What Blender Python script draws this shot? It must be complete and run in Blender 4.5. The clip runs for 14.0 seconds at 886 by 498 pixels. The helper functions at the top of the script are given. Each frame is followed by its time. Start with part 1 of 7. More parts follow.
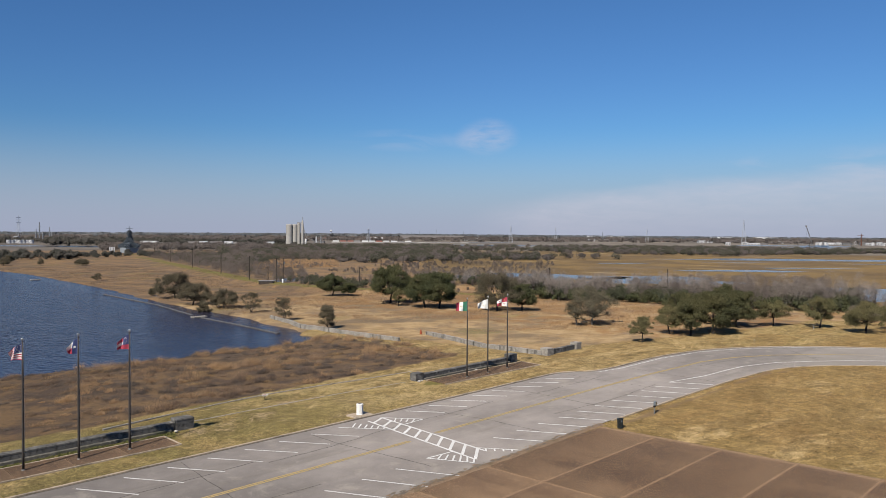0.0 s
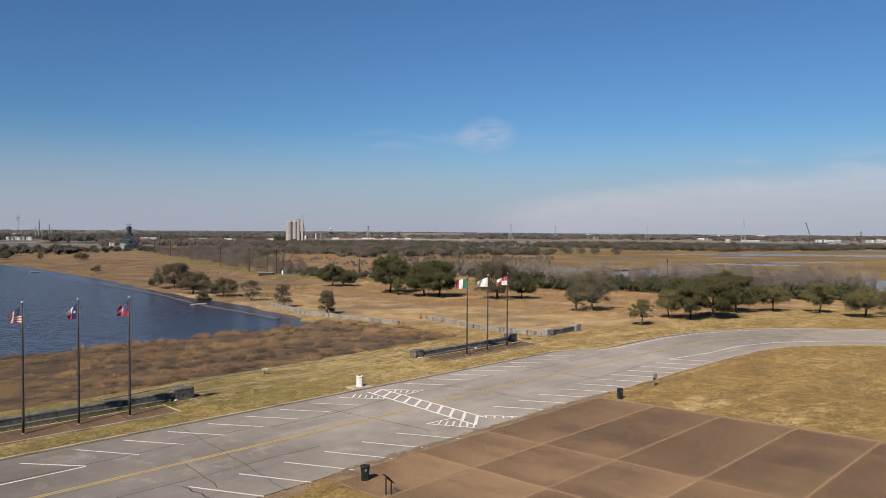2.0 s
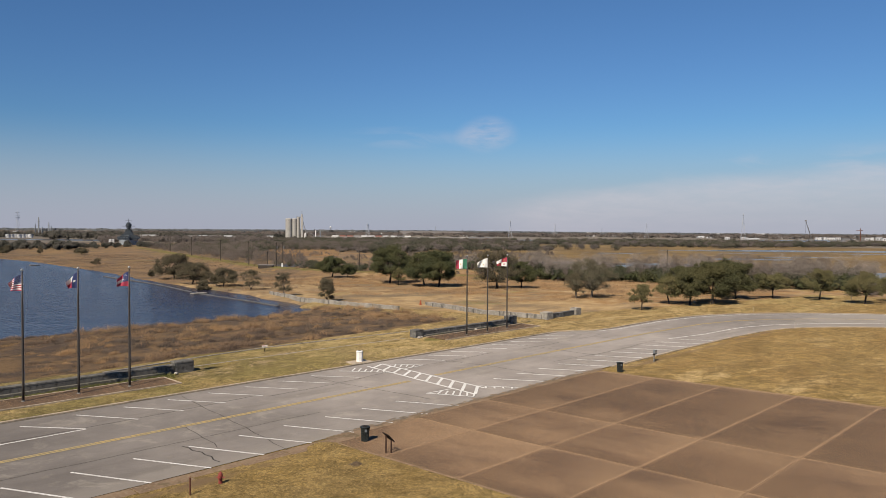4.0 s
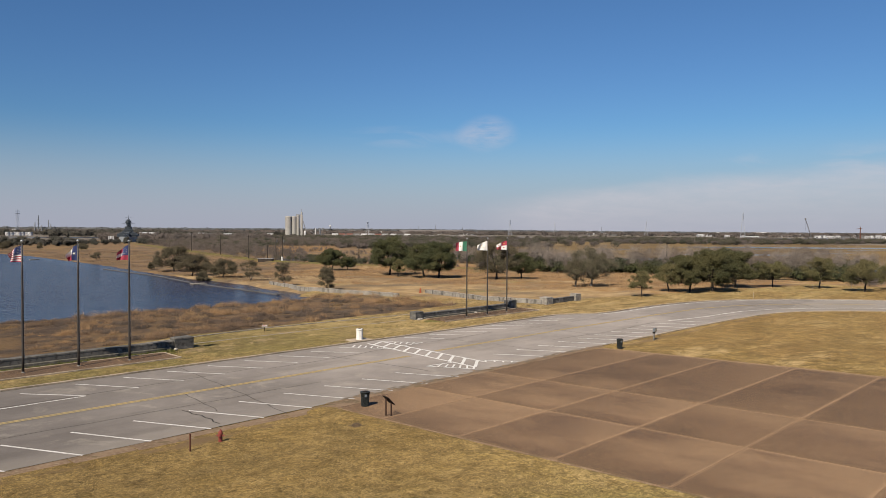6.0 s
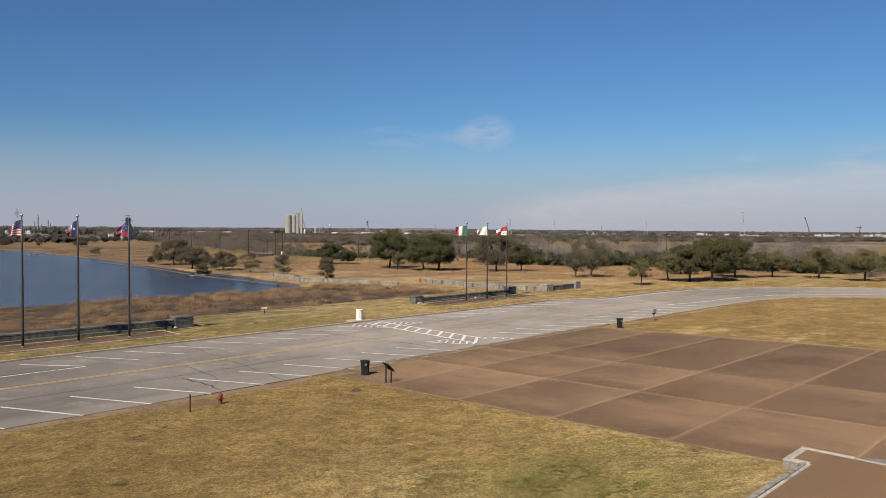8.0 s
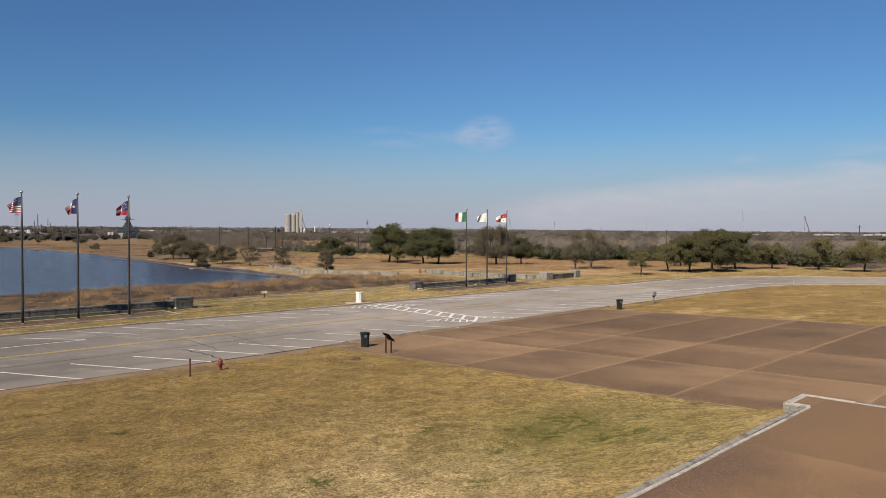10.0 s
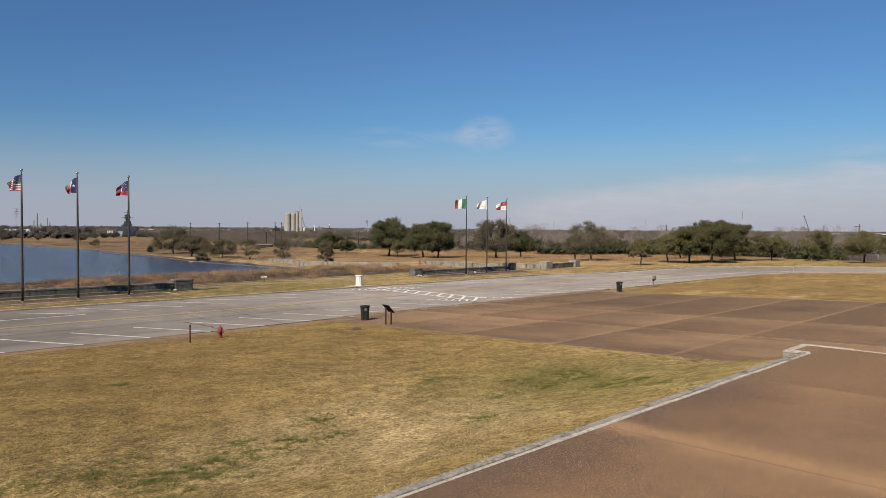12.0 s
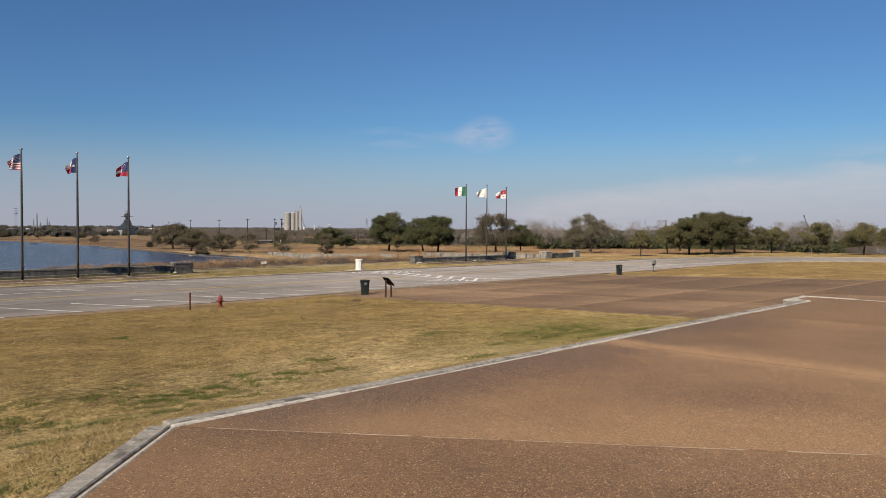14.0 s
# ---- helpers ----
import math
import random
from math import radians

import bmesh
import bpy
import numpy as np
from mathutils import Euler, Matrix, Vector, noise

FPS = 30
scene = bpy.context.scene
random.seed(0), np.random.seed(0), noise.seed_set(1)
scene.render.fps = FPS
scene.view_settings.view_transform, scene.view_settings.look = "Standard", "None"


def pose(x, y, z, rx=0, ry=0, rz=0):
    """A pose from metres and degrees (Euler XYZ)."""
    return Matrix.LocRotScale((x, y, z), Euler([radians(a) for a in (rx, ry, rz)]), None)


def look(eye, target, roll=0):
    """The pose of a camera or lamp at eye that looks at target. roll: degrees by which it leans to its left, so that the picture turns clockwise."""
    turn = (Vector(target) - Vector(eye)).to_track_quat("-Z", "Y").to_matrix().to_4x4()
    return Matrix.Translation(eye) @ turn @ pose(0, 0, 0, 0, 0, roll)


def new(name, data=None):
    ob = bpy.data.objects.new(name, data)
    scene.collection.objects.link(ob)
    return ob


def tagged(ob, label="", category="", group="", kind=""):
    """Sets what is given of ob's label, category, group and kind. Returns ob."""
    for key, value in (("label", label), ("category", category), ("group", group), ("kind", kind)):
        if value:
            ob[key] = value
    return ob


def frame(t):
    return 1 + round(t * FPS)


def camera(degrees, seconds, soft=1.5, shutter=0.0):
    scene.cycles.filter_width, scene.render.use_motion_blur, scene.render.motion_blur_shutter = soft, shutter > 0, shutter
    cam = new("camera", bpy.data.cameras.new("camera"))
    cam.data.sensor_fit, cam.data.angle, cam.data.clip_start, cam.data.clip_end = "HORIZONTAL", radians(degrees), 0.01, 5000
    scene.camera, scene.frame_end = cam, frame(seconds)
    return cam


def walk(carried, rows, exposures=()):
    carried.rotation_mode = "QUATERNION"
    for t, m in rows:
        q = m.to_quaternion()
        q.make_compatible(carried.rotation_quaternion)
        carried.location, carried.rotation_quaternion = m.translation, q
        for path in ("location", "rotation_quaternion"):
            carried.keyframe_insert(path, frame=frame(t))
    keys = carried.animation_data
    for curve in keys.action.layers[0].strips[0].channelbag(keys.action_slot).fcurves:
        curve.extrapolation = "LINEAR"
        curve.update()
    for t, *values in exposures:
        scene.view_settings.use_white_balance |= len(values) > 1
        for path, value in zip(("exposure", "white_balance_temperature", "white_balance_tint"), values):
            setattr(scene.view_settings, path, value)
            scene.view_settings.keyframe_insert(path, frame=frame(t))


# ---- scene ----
cam = camera(63.2, 14.0, soft=0.85)
PATH = [
    (0, (0.330, 0.140, 18.289), (71.393, 70.462, 16.076), 0.33),
    (1, (0.311, 0.124, 16.915), (71.386, 70.431, 14.599), 0.33),
    (2, (0.293, 0.109, 15.619), (71.379, 70.400, 13.210), 0.33),
    (3, (0.274, 0.093, 14.396), (71.373, 70.369, 11.902), 0.33),
    (4, (0.256, 0.077, 13.240), (71.367, 70.338, 10.670), 0.33),
    (5, (0.237, 0.061, 12.146), (71.360, 70.308, 9.507), 0.33),
    (6, (0.219, 0.046, 11.106), (71.354, 70.277, 8.429), 0.33),
    (7, (0.200, 0.030, 10.117), (71.348, 70.247, 7.420), 0.33),
    (8, (0.181, 0.014, 9.171), (71.342, 70.217, 6.464), 0.33),
    (9, (0.163, -0.001, 8.263), (71.337, 70.186, 5.584), 0.33),
    (10, (0.144, -0.017, 7.386), (71.331, 70.157, 4.726), 0.33),
    (11, (0.126, -0.033, 6.536), (71.326, 70.127, 3.883), 0.33),
    (12, (0.107, -0.049, 5.705), (71.321, 70.097, 3.069), 0.33),
    (13, (0.089, -0.064, 4.888), (71.316, 70.068, 2.279), 0.33),
    (14, (0.070, -0.080, 4.079), (71.311, 70.039, 1.506), 0.33),
]
walk(cam, [(t, look(eye, target, roll)) for t, eye, target, roll in PATH], exposures=[(0, 0.62, 6150, 10), (0.5, 0.62, 6380, 10), (1, 0.62, 6500, 10), (3, 0.62, 6650, 10), (8, 0.62, 6700, 10), (14, 0.62, 6750, 10)])

# ---------------------------------------------------------------- light
SUN_WAY = Vector((-10.0, -3.1, 10.0)).normalized()      # towards the sun
SUN_ELEV = math.asin(SUN_WAY.z)
sun = new("sun", bpy.data.lights.new("sun", "SUN"))
sun.data.energy, sun.data.angle, sun.data.color = 4.9, radians(0.53), (1.0, 0.885, 0.72)
sun.matrix_world = look((-400, -124, 400), (0, 0, 0))


class Nodes:
    """Short hand for a node tree."""

    def __init__(self, tree, tone=1.0):
        self.t, self.tone = tree, tone       # tone: scale of the colours given by number
        tree.nodes.clear()

    def n(self, kind, ins=None, operation="", use_clamp=False, interpolation_type="", data_type="", blend_type="", attribute_name=""):
        node = self.t.nodes.new(kind)
        if operation:
            node.operation = operation
            if use_clamp:
                node.use_clamp = True
        if interpolation_type:
            node.interpolation_type = interpolation_type
        if data_type:
            node.data_type, node.blend_type = data_type, blend_type
        if attribute_name:
            node.attribute_name = attribute_name
        for k, v in (ins or {}).items():
            if isinstance(v, bpy.types.NodeSocket):
                self.t.links.new(v, node.inputs[k])
            else:
                node.inputs[k].default_value = v
        return node

    def math(self, op, a, b=0.0, c=0.0, clamp=False):
        return self.n("ShaderNodeMath", {0: a, 1: b, 2: c}, operation=op, use_clamp=clamp).outputs[0]

    def ramp(self, x, a, b, lo=0.0, hi=1.0, smooth=True):
        return self.n("ShaderNodeMapRange", {"Value": x, "From Min": a, "From Max": b, "To Min": lo, "To Max": hi},
                      interpolation_type="SMOOTHSTEP" if smooth else "LINEAR").outputs[0]

    def mix(self, f, a, b, blend="MIX"):
        m = self.n("ShaderNodeMix", data_type="RGBA", blend_type=blend)
        if blend == "MIX":
            a, b = (tuple(v * self.tone for v in c) if isinstance(c, tuple) else c for c in (a, b))
        for slot, v in ((0, f), (6, a), (7, b)):
            if isinstance(v, bpy.types.NodeSocket):
                self.t.links.new(v, m.inputs[slot])
            else:
                m.inputs[slot].default_value = (*v, 1) if isinstance(v, tuple) else v
        return m.outputs[2]

    def noise(self, vec, scale, detail=4.0, rough=0.55, distort=0.0):
        return self.n("ShaderNodeTexNoise", {"Vector": vec, "Scale": scale, "Detail": detail, "Roughness": rough, "Distortion": distort}).outputs[0]


world = bpy.data.worlds.new("sky")
scene.world = world
world.use_nodes = True
w = Nodes(world.node_tree)
sky = w.n("ShaderNodeTexSky")
sky.sky_type, sky.sun_disc, sky.sun_elevation, sky.sun_rotation = "NISHITA", False, SUN_ELEV, math.atan2(SUN_WAY.x, SUN_WAY.y)
sky.altitude, sky.air_density, sky.dust_density, sky.ozone_density = 0.0, 1.0, 0.6, 3.0
way = w.n("ShaderNodeTexCoord").outputs["Generated"]
xyz = w.n("ShaderNodeSeparateXYZ", {0: way}).outputs
ahead = radians(44.7)
fore = w.math("ADD", w.math("MULTIPLY", xyz[0], math.cos(ahead)), w.math("MULTIPLY", xyz[1], math.sin(ahead)))
side = w.math("SUBTRACT", w.math("MULTIPLY", xyz[0], math.sin(ahead)), w.math("MULTIPLY", xyz[1], math.cos(ahead)))
az = w.math("ARCTAN2", side, fore)                       # radians to the right of the view
el = w.math("ARCSINE", xyz[2])
cv = w.n("ShaderNodeCombineXYZ", {0: w.math("MULTIPLY", az, 1.0), 1: w.math("MULTIPLY", el, 4.0), 2: 0.0}).outputs[0]
wisp = w.noise(cv, 9.0, 6.0, 0.55, 0.6)
fine = w.noise(cv, 26.0, 5.0, 0.6, 0.4)
# one small cloud, with a thin tail to its left
du = w.math("DIVIDE", w.math("SUBTRACT", az, 0.060), 0.044)
dv = w.math("DIVIDE", w.math("SUBTRACT", el, w.math("ADD", 0.129, w.math("MULTIPLY", az, 0.05))), 0.025)
rr = w.math("ADD", w.math("POWER", w.math("ABSOLUTE", du), 2.0), w.math("POWER", w.math("ABSOLUTE", dv), 2.0))
puff = w.math("MULTIPLY", w.ramp(w.math("ADD", rr, w.math("MULTIPLY", w.math("SUBTRACT", fine, 0.5), 0.9)), 1.3, -0.3), w.ramp(w.math("ADD", w.math("MULTIPLY", wisp, 0.5), w.math("MULTIPLY", fine, 0.5)), 0.32, 0.66), clamp=True)
du2 = w.math("DIVIDE", w.math("SUBTRACT", az, -0.045), 0.11)
dv2 = w.math("DIVIDE", w.math("SUBTRACT", el, 0.127), 0.016)
rr2 = w.math("ADD", w.math("POWER", w.math("ABSOLUTE", du2), 2.0), w.math("POWER", w.math("ABSOLUTE", dv2), 2.0))
tail = w.math("MULTIPLY", w.ramp(rr2, 1.2, 0.0), w.math("MULTIPLY", w.ramp(wisp, 0.40, 0.75), 0.22), clamp=True)
# a veil of cloud that widens to the right
top = w.math("ADD", 0.0165, w.math("MULTIPLY", w.math("POWER", w.math("MAXIMUM", az, 0.0), 0.5), 0.095))
edge = w.math("SUBTRACT", w.math("ADD", top, w.math("MULTIPLY", w.math("SUBTRACT", wisp, 0.5), 0.016)), el)
veil = w.math("MULTIPLY", w.math("MULTIPLY", w.ramp(edge, -0.007, 0.022), w.ramp(az, 0.02, 0.16)), w.ramp(edge, 0.085, 0.0, 0.3, 1.0))
veil = w.math("MULTIPLY", veil, w.math("ADD", 0.05, w.math("ADD", w.math("MULTIPLY", fine, 0.45), w.math("MULTIPLY", wisp, 0.35))), clamp=True)
wisps = w.math("MULTIPLY", w.ramp(w.math("ABSOLUTE", w.math("SUBTRACT", el, w.math("ADD", 0.062, w.math("MULTIPLY", az, 0.06)))), 0.022, 0.0),
               w.math("MULTIPLY", w.ramp(wisp, 0.45, 0.7), w.math("MULTIPLY", w.ramp(az, 0.22, 0.42), 0.2)), clamp=True)
cover = w.math("ADD", w.math("MULTIPLY", puff, 0.62), w.math("ADD", tail, w.math("ADD", veil, wisps)), clamp=True)
haze = w.math("MULTIPLY", w.ramp(el, 0.15, 0.0), 0.85)
tint = w.mix(1.0, sky.outputs[0], w.mix(w.ramp(el, 0.0, 0.22), (0.56, 0.90, 1.10), (0.54, 0.84, 1.14)), "MULTIPLY")
tint = w.mix(1.0, tint, w.mix(w.ramp(az, -0.7, 0.15), (0.84, 0.86, 0.89), (1.0, 1.0, 1.0)), "MULTIPLY")
hazy = w.mix(haze, tint, (4.8, 4.95, 6.25))
cloudy = w.mix(cover, hazy, (7.5, 7.1, 7.8))
back = w.n("ShaderNodeBackground", {"Color": cloudy, "Strength": 0.054})
w.t.links.new(back.outputs[0], w.n("ShaderNodeOutputWorld").inputs[0])


# ---------------------------------------------------------------- materials
ALBEDO = 0.47
def mat(name, a, b, c=None, big=0.5, small=8.0, rough=0.85, bump=0.3, bump_scale=20.0, metallic=0.0, spec=0.3, vary=0.0, island=0.0, stain=None, local=False, streak=1.0, tone=ALBEDO):
    """A surface of colour a with b in wide patches and c in fine grain. vary: by object; island: by piece of the mesh."""
    m = bpy.data.materials.new(name)
    m.use_nodes = True
    k = Nodes(m.node_tree, tone)
    vec = k.n("ShaderNodeTexCoord").outputs["Object"] if local else k.n("ShaderNodeNewGeometry").outputs["Position"]
    n1 = k.noise(vec, big, 5.0)
    n2 = k.noise(vec, small, 3.0)
    col = k.mix(k.ramp(n1, 0.35, 0.65), a, b)
    if c:
        col = k.mix(k.ramp(n2, 0.45, 0.7), col, c)
    if stain:
        flow = k.n("ShaderNodeMapping", {0: vec, 3: (1.0, 1.0, streak)}).outputs[0]
        s = k.math("MULTIPLY", k.ramp(k.noise(flow, stain[1], 6.0, 0.65, 0.5), 0.52, 0.66), stain[2])
        col = k.mix(s, col, stain[0])
    if vary:
        r = k.n("ShaderNodeObjectInfo").outputs["Random"]
        col = k.mix(1.0, col, k.n("ShaderNodeCombineColor", {i: k.ramp(r, 0, 1, 1 - vary, 1 + vary, False) for i in range(3)}).outputs[0], "MULTIPLY")
    if island:
        r = k.n("ShaderNodeNewGeometry").outputs["Random Per Island"]
        col = k.mix(1.0, col, k.n("ShaderNodeCombineColor", {i: k.ramp(r, 0, 1, 1 - island, 1 + island, False) for i in range(3)}).outputs[0], "MULTIPLY")
    p = k.n("ShaderNodeBsdfPrincipled", {"Base Color": col, "Roughness": rough, "Metallic": metallic, "Specular IOR Level": spec})
    if bump:
        h = k.noise(vec, bump_scale, 4.0)
        p_n = k.n("ShaderNodeBump", {"Strength": bump, "Distance": 0.02, "Height": h})
        k.t.links.new(p_n.outputs[0], p.inputs["Normal"])
    k.t.links.new(p.outputs[0], k.n("ShaderNodeOutputMaterial").inputs[0])
    return m


def plain(name, a, rough=0.5, metallic=0.0, tone=0.7):
    return mat(name, a, tuple(v * 0.86 for v in a), None, 3.0, 20.0, rough, 0.0, 20.0, metallic, tone=tone)


def leafy(name, a, b, back=0.25, patch=0.15, island=0.35, soft=0.0):
    """Leaves or twigs: colour by patch and by piece, some light through them."""
    m = bpy.data.materials.new(name)
    m.use_nodes = True
    k = Nodes(m.node_tree, 0.62)
    g = k.n("ShaderNodeNewGeometry")
    col = k.mix(k.ramp(k.noise(g.outputs["Position"], patch, 3.0), 0.38, 0.62), a, b)
    r = g.outputs["Random Per Island"]
    col = k.mix(1.0, col, k.n("ShaderNodeCombineColor", {i: k.ramp(r, 0, 1, 1 - island, 1 + island, False) for i in range(3)}).outputs[0], "MULTIPLY")
    d = k.n("ShaderNodeBsdfPrincipled", {"Base Color": col, "Roughness": 0.7, "Specular IOR Level": 0.2})
    if soft:       # twigs too fine to shade one by one
        up = k.n("ShaderNodeVectorMath", {0: k.n("ShaderNodeVectorMath", {0: g.outputs["Normal"], 1: (1 - soft,) * 3}, operation="MULTIPLY").outputs[0], 1: (-0.3 * soft, -0.1 * soft, 0.95 * soft)}, operation="ADD")
        k.t.links.new(k.n("ShaderNodeVectorMath", {0: up.outputs[0]}, operation="NORMALIZE").outputs[0], d.inputs["Normal"])
    tr = k.n("ShaderNodeBsdfTranslucent", {"Color": col})
    s = k.n("ShaderNodeMixShader", {0: back, 1: d.outputs[0], 2: tr.outputs[0]})
    k.t.links.new(s.outputs[0], k.n("ShaderNodeOutputMaterial").inputs[0])
    return m


def ground_material():
    """Lawn, dry grass, reeds and marsh, told apart by the sheet's own layers."""
    m = bpy.data.materials.new("ground")
    m.use_nodes = True
    k = Nodes(m.node_tree, ALBEDO)
    pos = k.n("ShaderNodeNewGeometry").outputs["Position"]

    def layer(name):
        a = k.n("ShaderNodeAttribute", attribute_name=name).outputs["Fac"]
        e = k.math("ADD", a, k.math("MULTIPLY", k.math("SUBTRACT", k.noise(pos, 0.35, 5.0, 0.65), 0.5), 0.9))
        return k.ramp(e, 0.35, 0.65)

    wide, mid, fine, grit = (k.noise(pos, s, d, 0.6) for s, d in ((0.045, 4), (0.32, 5), (2.2, 5), (14.0, 4)))
    lawn = k.mix(k.ramp(mid, 0.40, 0.58), (0.36, 0.264, 0.104), (0.485, 0.368, 0.178))
    lawn = k.mix(k.math("MULTIPLY", k.ramp(wide, 0.42, 0.66), 0.4), lawn, (0.27, 0.19, 0.058))
    lawn = k.mix(k.math("MULTIPLY", k.ramp(k.noise(pos, 0.55, 6, 0.7, 0.6), 0.58, 0.70), 0.7), lawn, (0.135, 0.125, 0.036))
    lawn = k.mix(k.math("MULTIPLY", k.ramp(k.noise(pos, 1.0, 7, 0.75, 0.4), 0.51, 0.60), 0.6), lawn, (0.185, 0.13, 0.048))
    lawn = k.mix(k.math("MULTIPLY", k.ramp(fine, 0.47, 0.62), 0.6), lawn, (0.50, 0.37, 0.175))
    gx, gy, _ = k.n("ShaderNodeSeparateXYZ", {0: pos}).outputs
    pale = k.ramp(k.noise(k.n("ShaderNodeMapping", {0: pos, 2: (0, 0, radians(40)), 3: (0.35, 1.0, 1.0)}).outputs[0], 0.25, 8, 0.72, 0.4), 0.52, 0.58)
    lawn = k.mix(k.math("MULTIPLY", pale, k.ramp(gx, 26.0, 50.0, 0.15, 0.6)), lawn, (0.60, 0.45, 0.235))
    # browner and shorter towards the drive and on the far lawn
    out = k.math("ADD", k.math("MAXIMUM", gy, k.math("MULTIPLY", k.math("SUBTRACT", gx, 45.0), 2.0)), k.math("MULTIPLY", k.math("SUBTRACT", k.noise(pos, 0.16, 4.0, 0.6), 0.5), 26.0))
    lawn = k.mix(k.math("MULTIPLY", k.math("MULTIPLY", k.ramp(out, 11.0, 27.0), k.ramp(gy, 42.0, 38.0)), 0.66), lawn, (0.265, 0.166, 0.05))
    lawn = k.mix(k.math("MULTIPLY", k.math("MULTIPLY", k.ramp(gy, 50.0, 56.0), k.ramp(gx, 66.0, 92.0)), 0.45), lawn, (0.46, 0.335, 0.17))
    # a greener stretch by the plaza, a bleached one in the middle
    for cx, cy, ax, ay, tone_, much in ((20.0, 13.2, 6.5, 5.0, (0.235, 0.215, 0.066), 0.55), (11.5, 13.8, 5.5, 4.0, (0.58, 0.455, 0.275), 0.42)):
        far_ = k.math("ADD", k.math("POWER", k.math("DIVIDE", k.math("ABSOLUTE", k.math("SUBTRACT", gx, cx)), ax), 2.0), k.math("POWER", k.math("DIVIDE", k.math("ABSOLUTE", k.math("SUBTRACT", gy, cy)), ay), 2.0))
        near_ = k.ramp(k.math("ADD", far_, k.math("MULTIPLY", k.math("SUBTRACT", k.noise(pos, 0.5, 6.0, 0.7), 0.5), 2.6)), 1.3, 0.2)
        lawn = k.mix(k.math("MULTIPLY", near_, much), lawn, tone_)
    verge = k.math("MULTIPLY", k.ramp(gy, 52.0, 55.0), k.ramp(k.math("ADD", gx, k.math("MULTIPLY", k.noise(pos, 0.1, 4.0), 20.0)), 72.0, 45.0))
    lawn = k.mix(k.math("MULTIPLY", k.math("MULTIPLY", verge, k.ramp(k.noise(pos, 0.16, 5, 0.65, 0.5), 0.37, 0.53)), 0.78), lawn, (0.19, 0.165, 0.055))
    lawn = k.mix(k.math("MULTIPLY", k.math("MULTIPLY", verge, k.ramp(k.noise(pos, 0.2, 6, 0.7, 0.6), 0.56, 0.64)), 0.7), lawn, (0.60, 0.45, 0.28))
    streak = k.ramp(k.noise(k.n("ShaderNodeMapping", {0: pos, 2: (0, 0, radians(43)), 3: (0.3, 0.9, 1.0)}).outputs[0], 0.30, 7, 0.7, 0.8), 0.53, 0.62)
    lawn = k.mix(k.math("MULTIPLY", k.math("MULTIPLY", streak, k.ramp(gx, 50.0, 64.0)), 0.9), lawn, (0.62, 0.46, 0.235))
    lawn = k.mix(k.math("MULTIPLY", k.ramp(k.noise(pos, 0.7, 8, 0.78, 0.5), 0.48, 0.57), k.ramp(gx, 46.0, 62.0, 0.25, 0.6)), lawn, (0.165, 0.118, 0.042))
    lawn = k.mix(k.math("MULTIPLY", k.math("MULTIPLY", k.ramp(gx, 58.0, 70.0), k.ramp(gy, 42.0, 38.0)), 0.4), lawn, (0.36, 0.236, 0.10))
    brown_ = k.noise(k.n("ShaderNodeMapping", {0: pos, 2: (0, 0, radians(43)), 3: (0.4, 1.0, 1.0)}).outputs[0], 0.16, 7, 0.7, 0.8)
    lawn = k.mix(k.math("MULTIPLY", k.math("MULTIPLY", k.ramp(brown_, 0.46, 0.58), k.ramp(gx, 58.0, 68.0)), 0.55), lawn, (0.27, 0.165, 0.062))
    thin_ = k.noise(k.n("ShaderNodeMapping", {0: pos, 2: (0, 0, radians(43)), 3: (0.25, 1.0, 1.0)}).outputs[0], 0.5, 7, 0.72, 0.6)
    lawn = k.mix(k.math("MULTIPLY", k.math("MULTIPLY", k.ramp(thin_, 0.53, 0.62), k.ramp(gx, 56.0, 68.0)), 0.55), lawn, (0.165, 0.112, 0.042))
    lawn = k.mix(k.math("MULTIPLY", k.ramp(k.noise(pos, 6.5, 4, 0.65), 0.50, 0.68), 0.5), lawn, (0.13, 0.095, 0.035))
    lawn = k.mix(k.math("MULTIPLY", k.ramp(grit, 0.46, 0.66), 0.7), lawn, (0.11, 0.08, 0.032))
    lawn = k.mix(k.math("MULTIPLY", k.ramp(k.noise(pos, 34.0, 3, 0.6), 0.52, 0.68), 0.6), lawn, (0.56, 0.43, 0.23))
    # worn and tufted places, from a hand's width to some metres
    for size, lo, hi, a, b in ((0.2, 0.40, 0.60, 1.10, 0.87), (0.95, 0.44, 0.62, 1.09, 0.80), (1.8, 0.52, 0.66, 1.04, 0.80), (3.4, 0.46, 0.62, 1.10, 0.76), (9.0, 0.42, 0.60, 1.28, 0.76), (22.0, 0.42, 0.60, 1.28, 0.76)):
        f = k.ramp(k.noise(pos, size, 6, 0.7, 0.3), lo, hi, a, b)
        lawn = k.mix(1.0, lawn, k.n("ShaderNodeCombineColor", {0: f, 1: k.math("POWER", f, 1.0), 2: f}).outputs[0], "MULTIPLY")
    dry = k.mix(k.ramp(mid, 0.38, 0.62), (0.42, 0.288, 0.152), (0.56, 0.408, 0.228))
    tuss = k.ramp(k.noise(pos, 0.11, 6, 0.68, 0.5), 0.47, 0.60)
    dry = k.mix(k.math("MULTIPLY", tuss, 0.7), dry, (0.245, 0.18, 0.125))
    dry = k.mix(k.math("MULTIPLY", k.ramp(wide, 0.46, 0.62), 0.8), dry, (0.215, 0.165, 0.115))
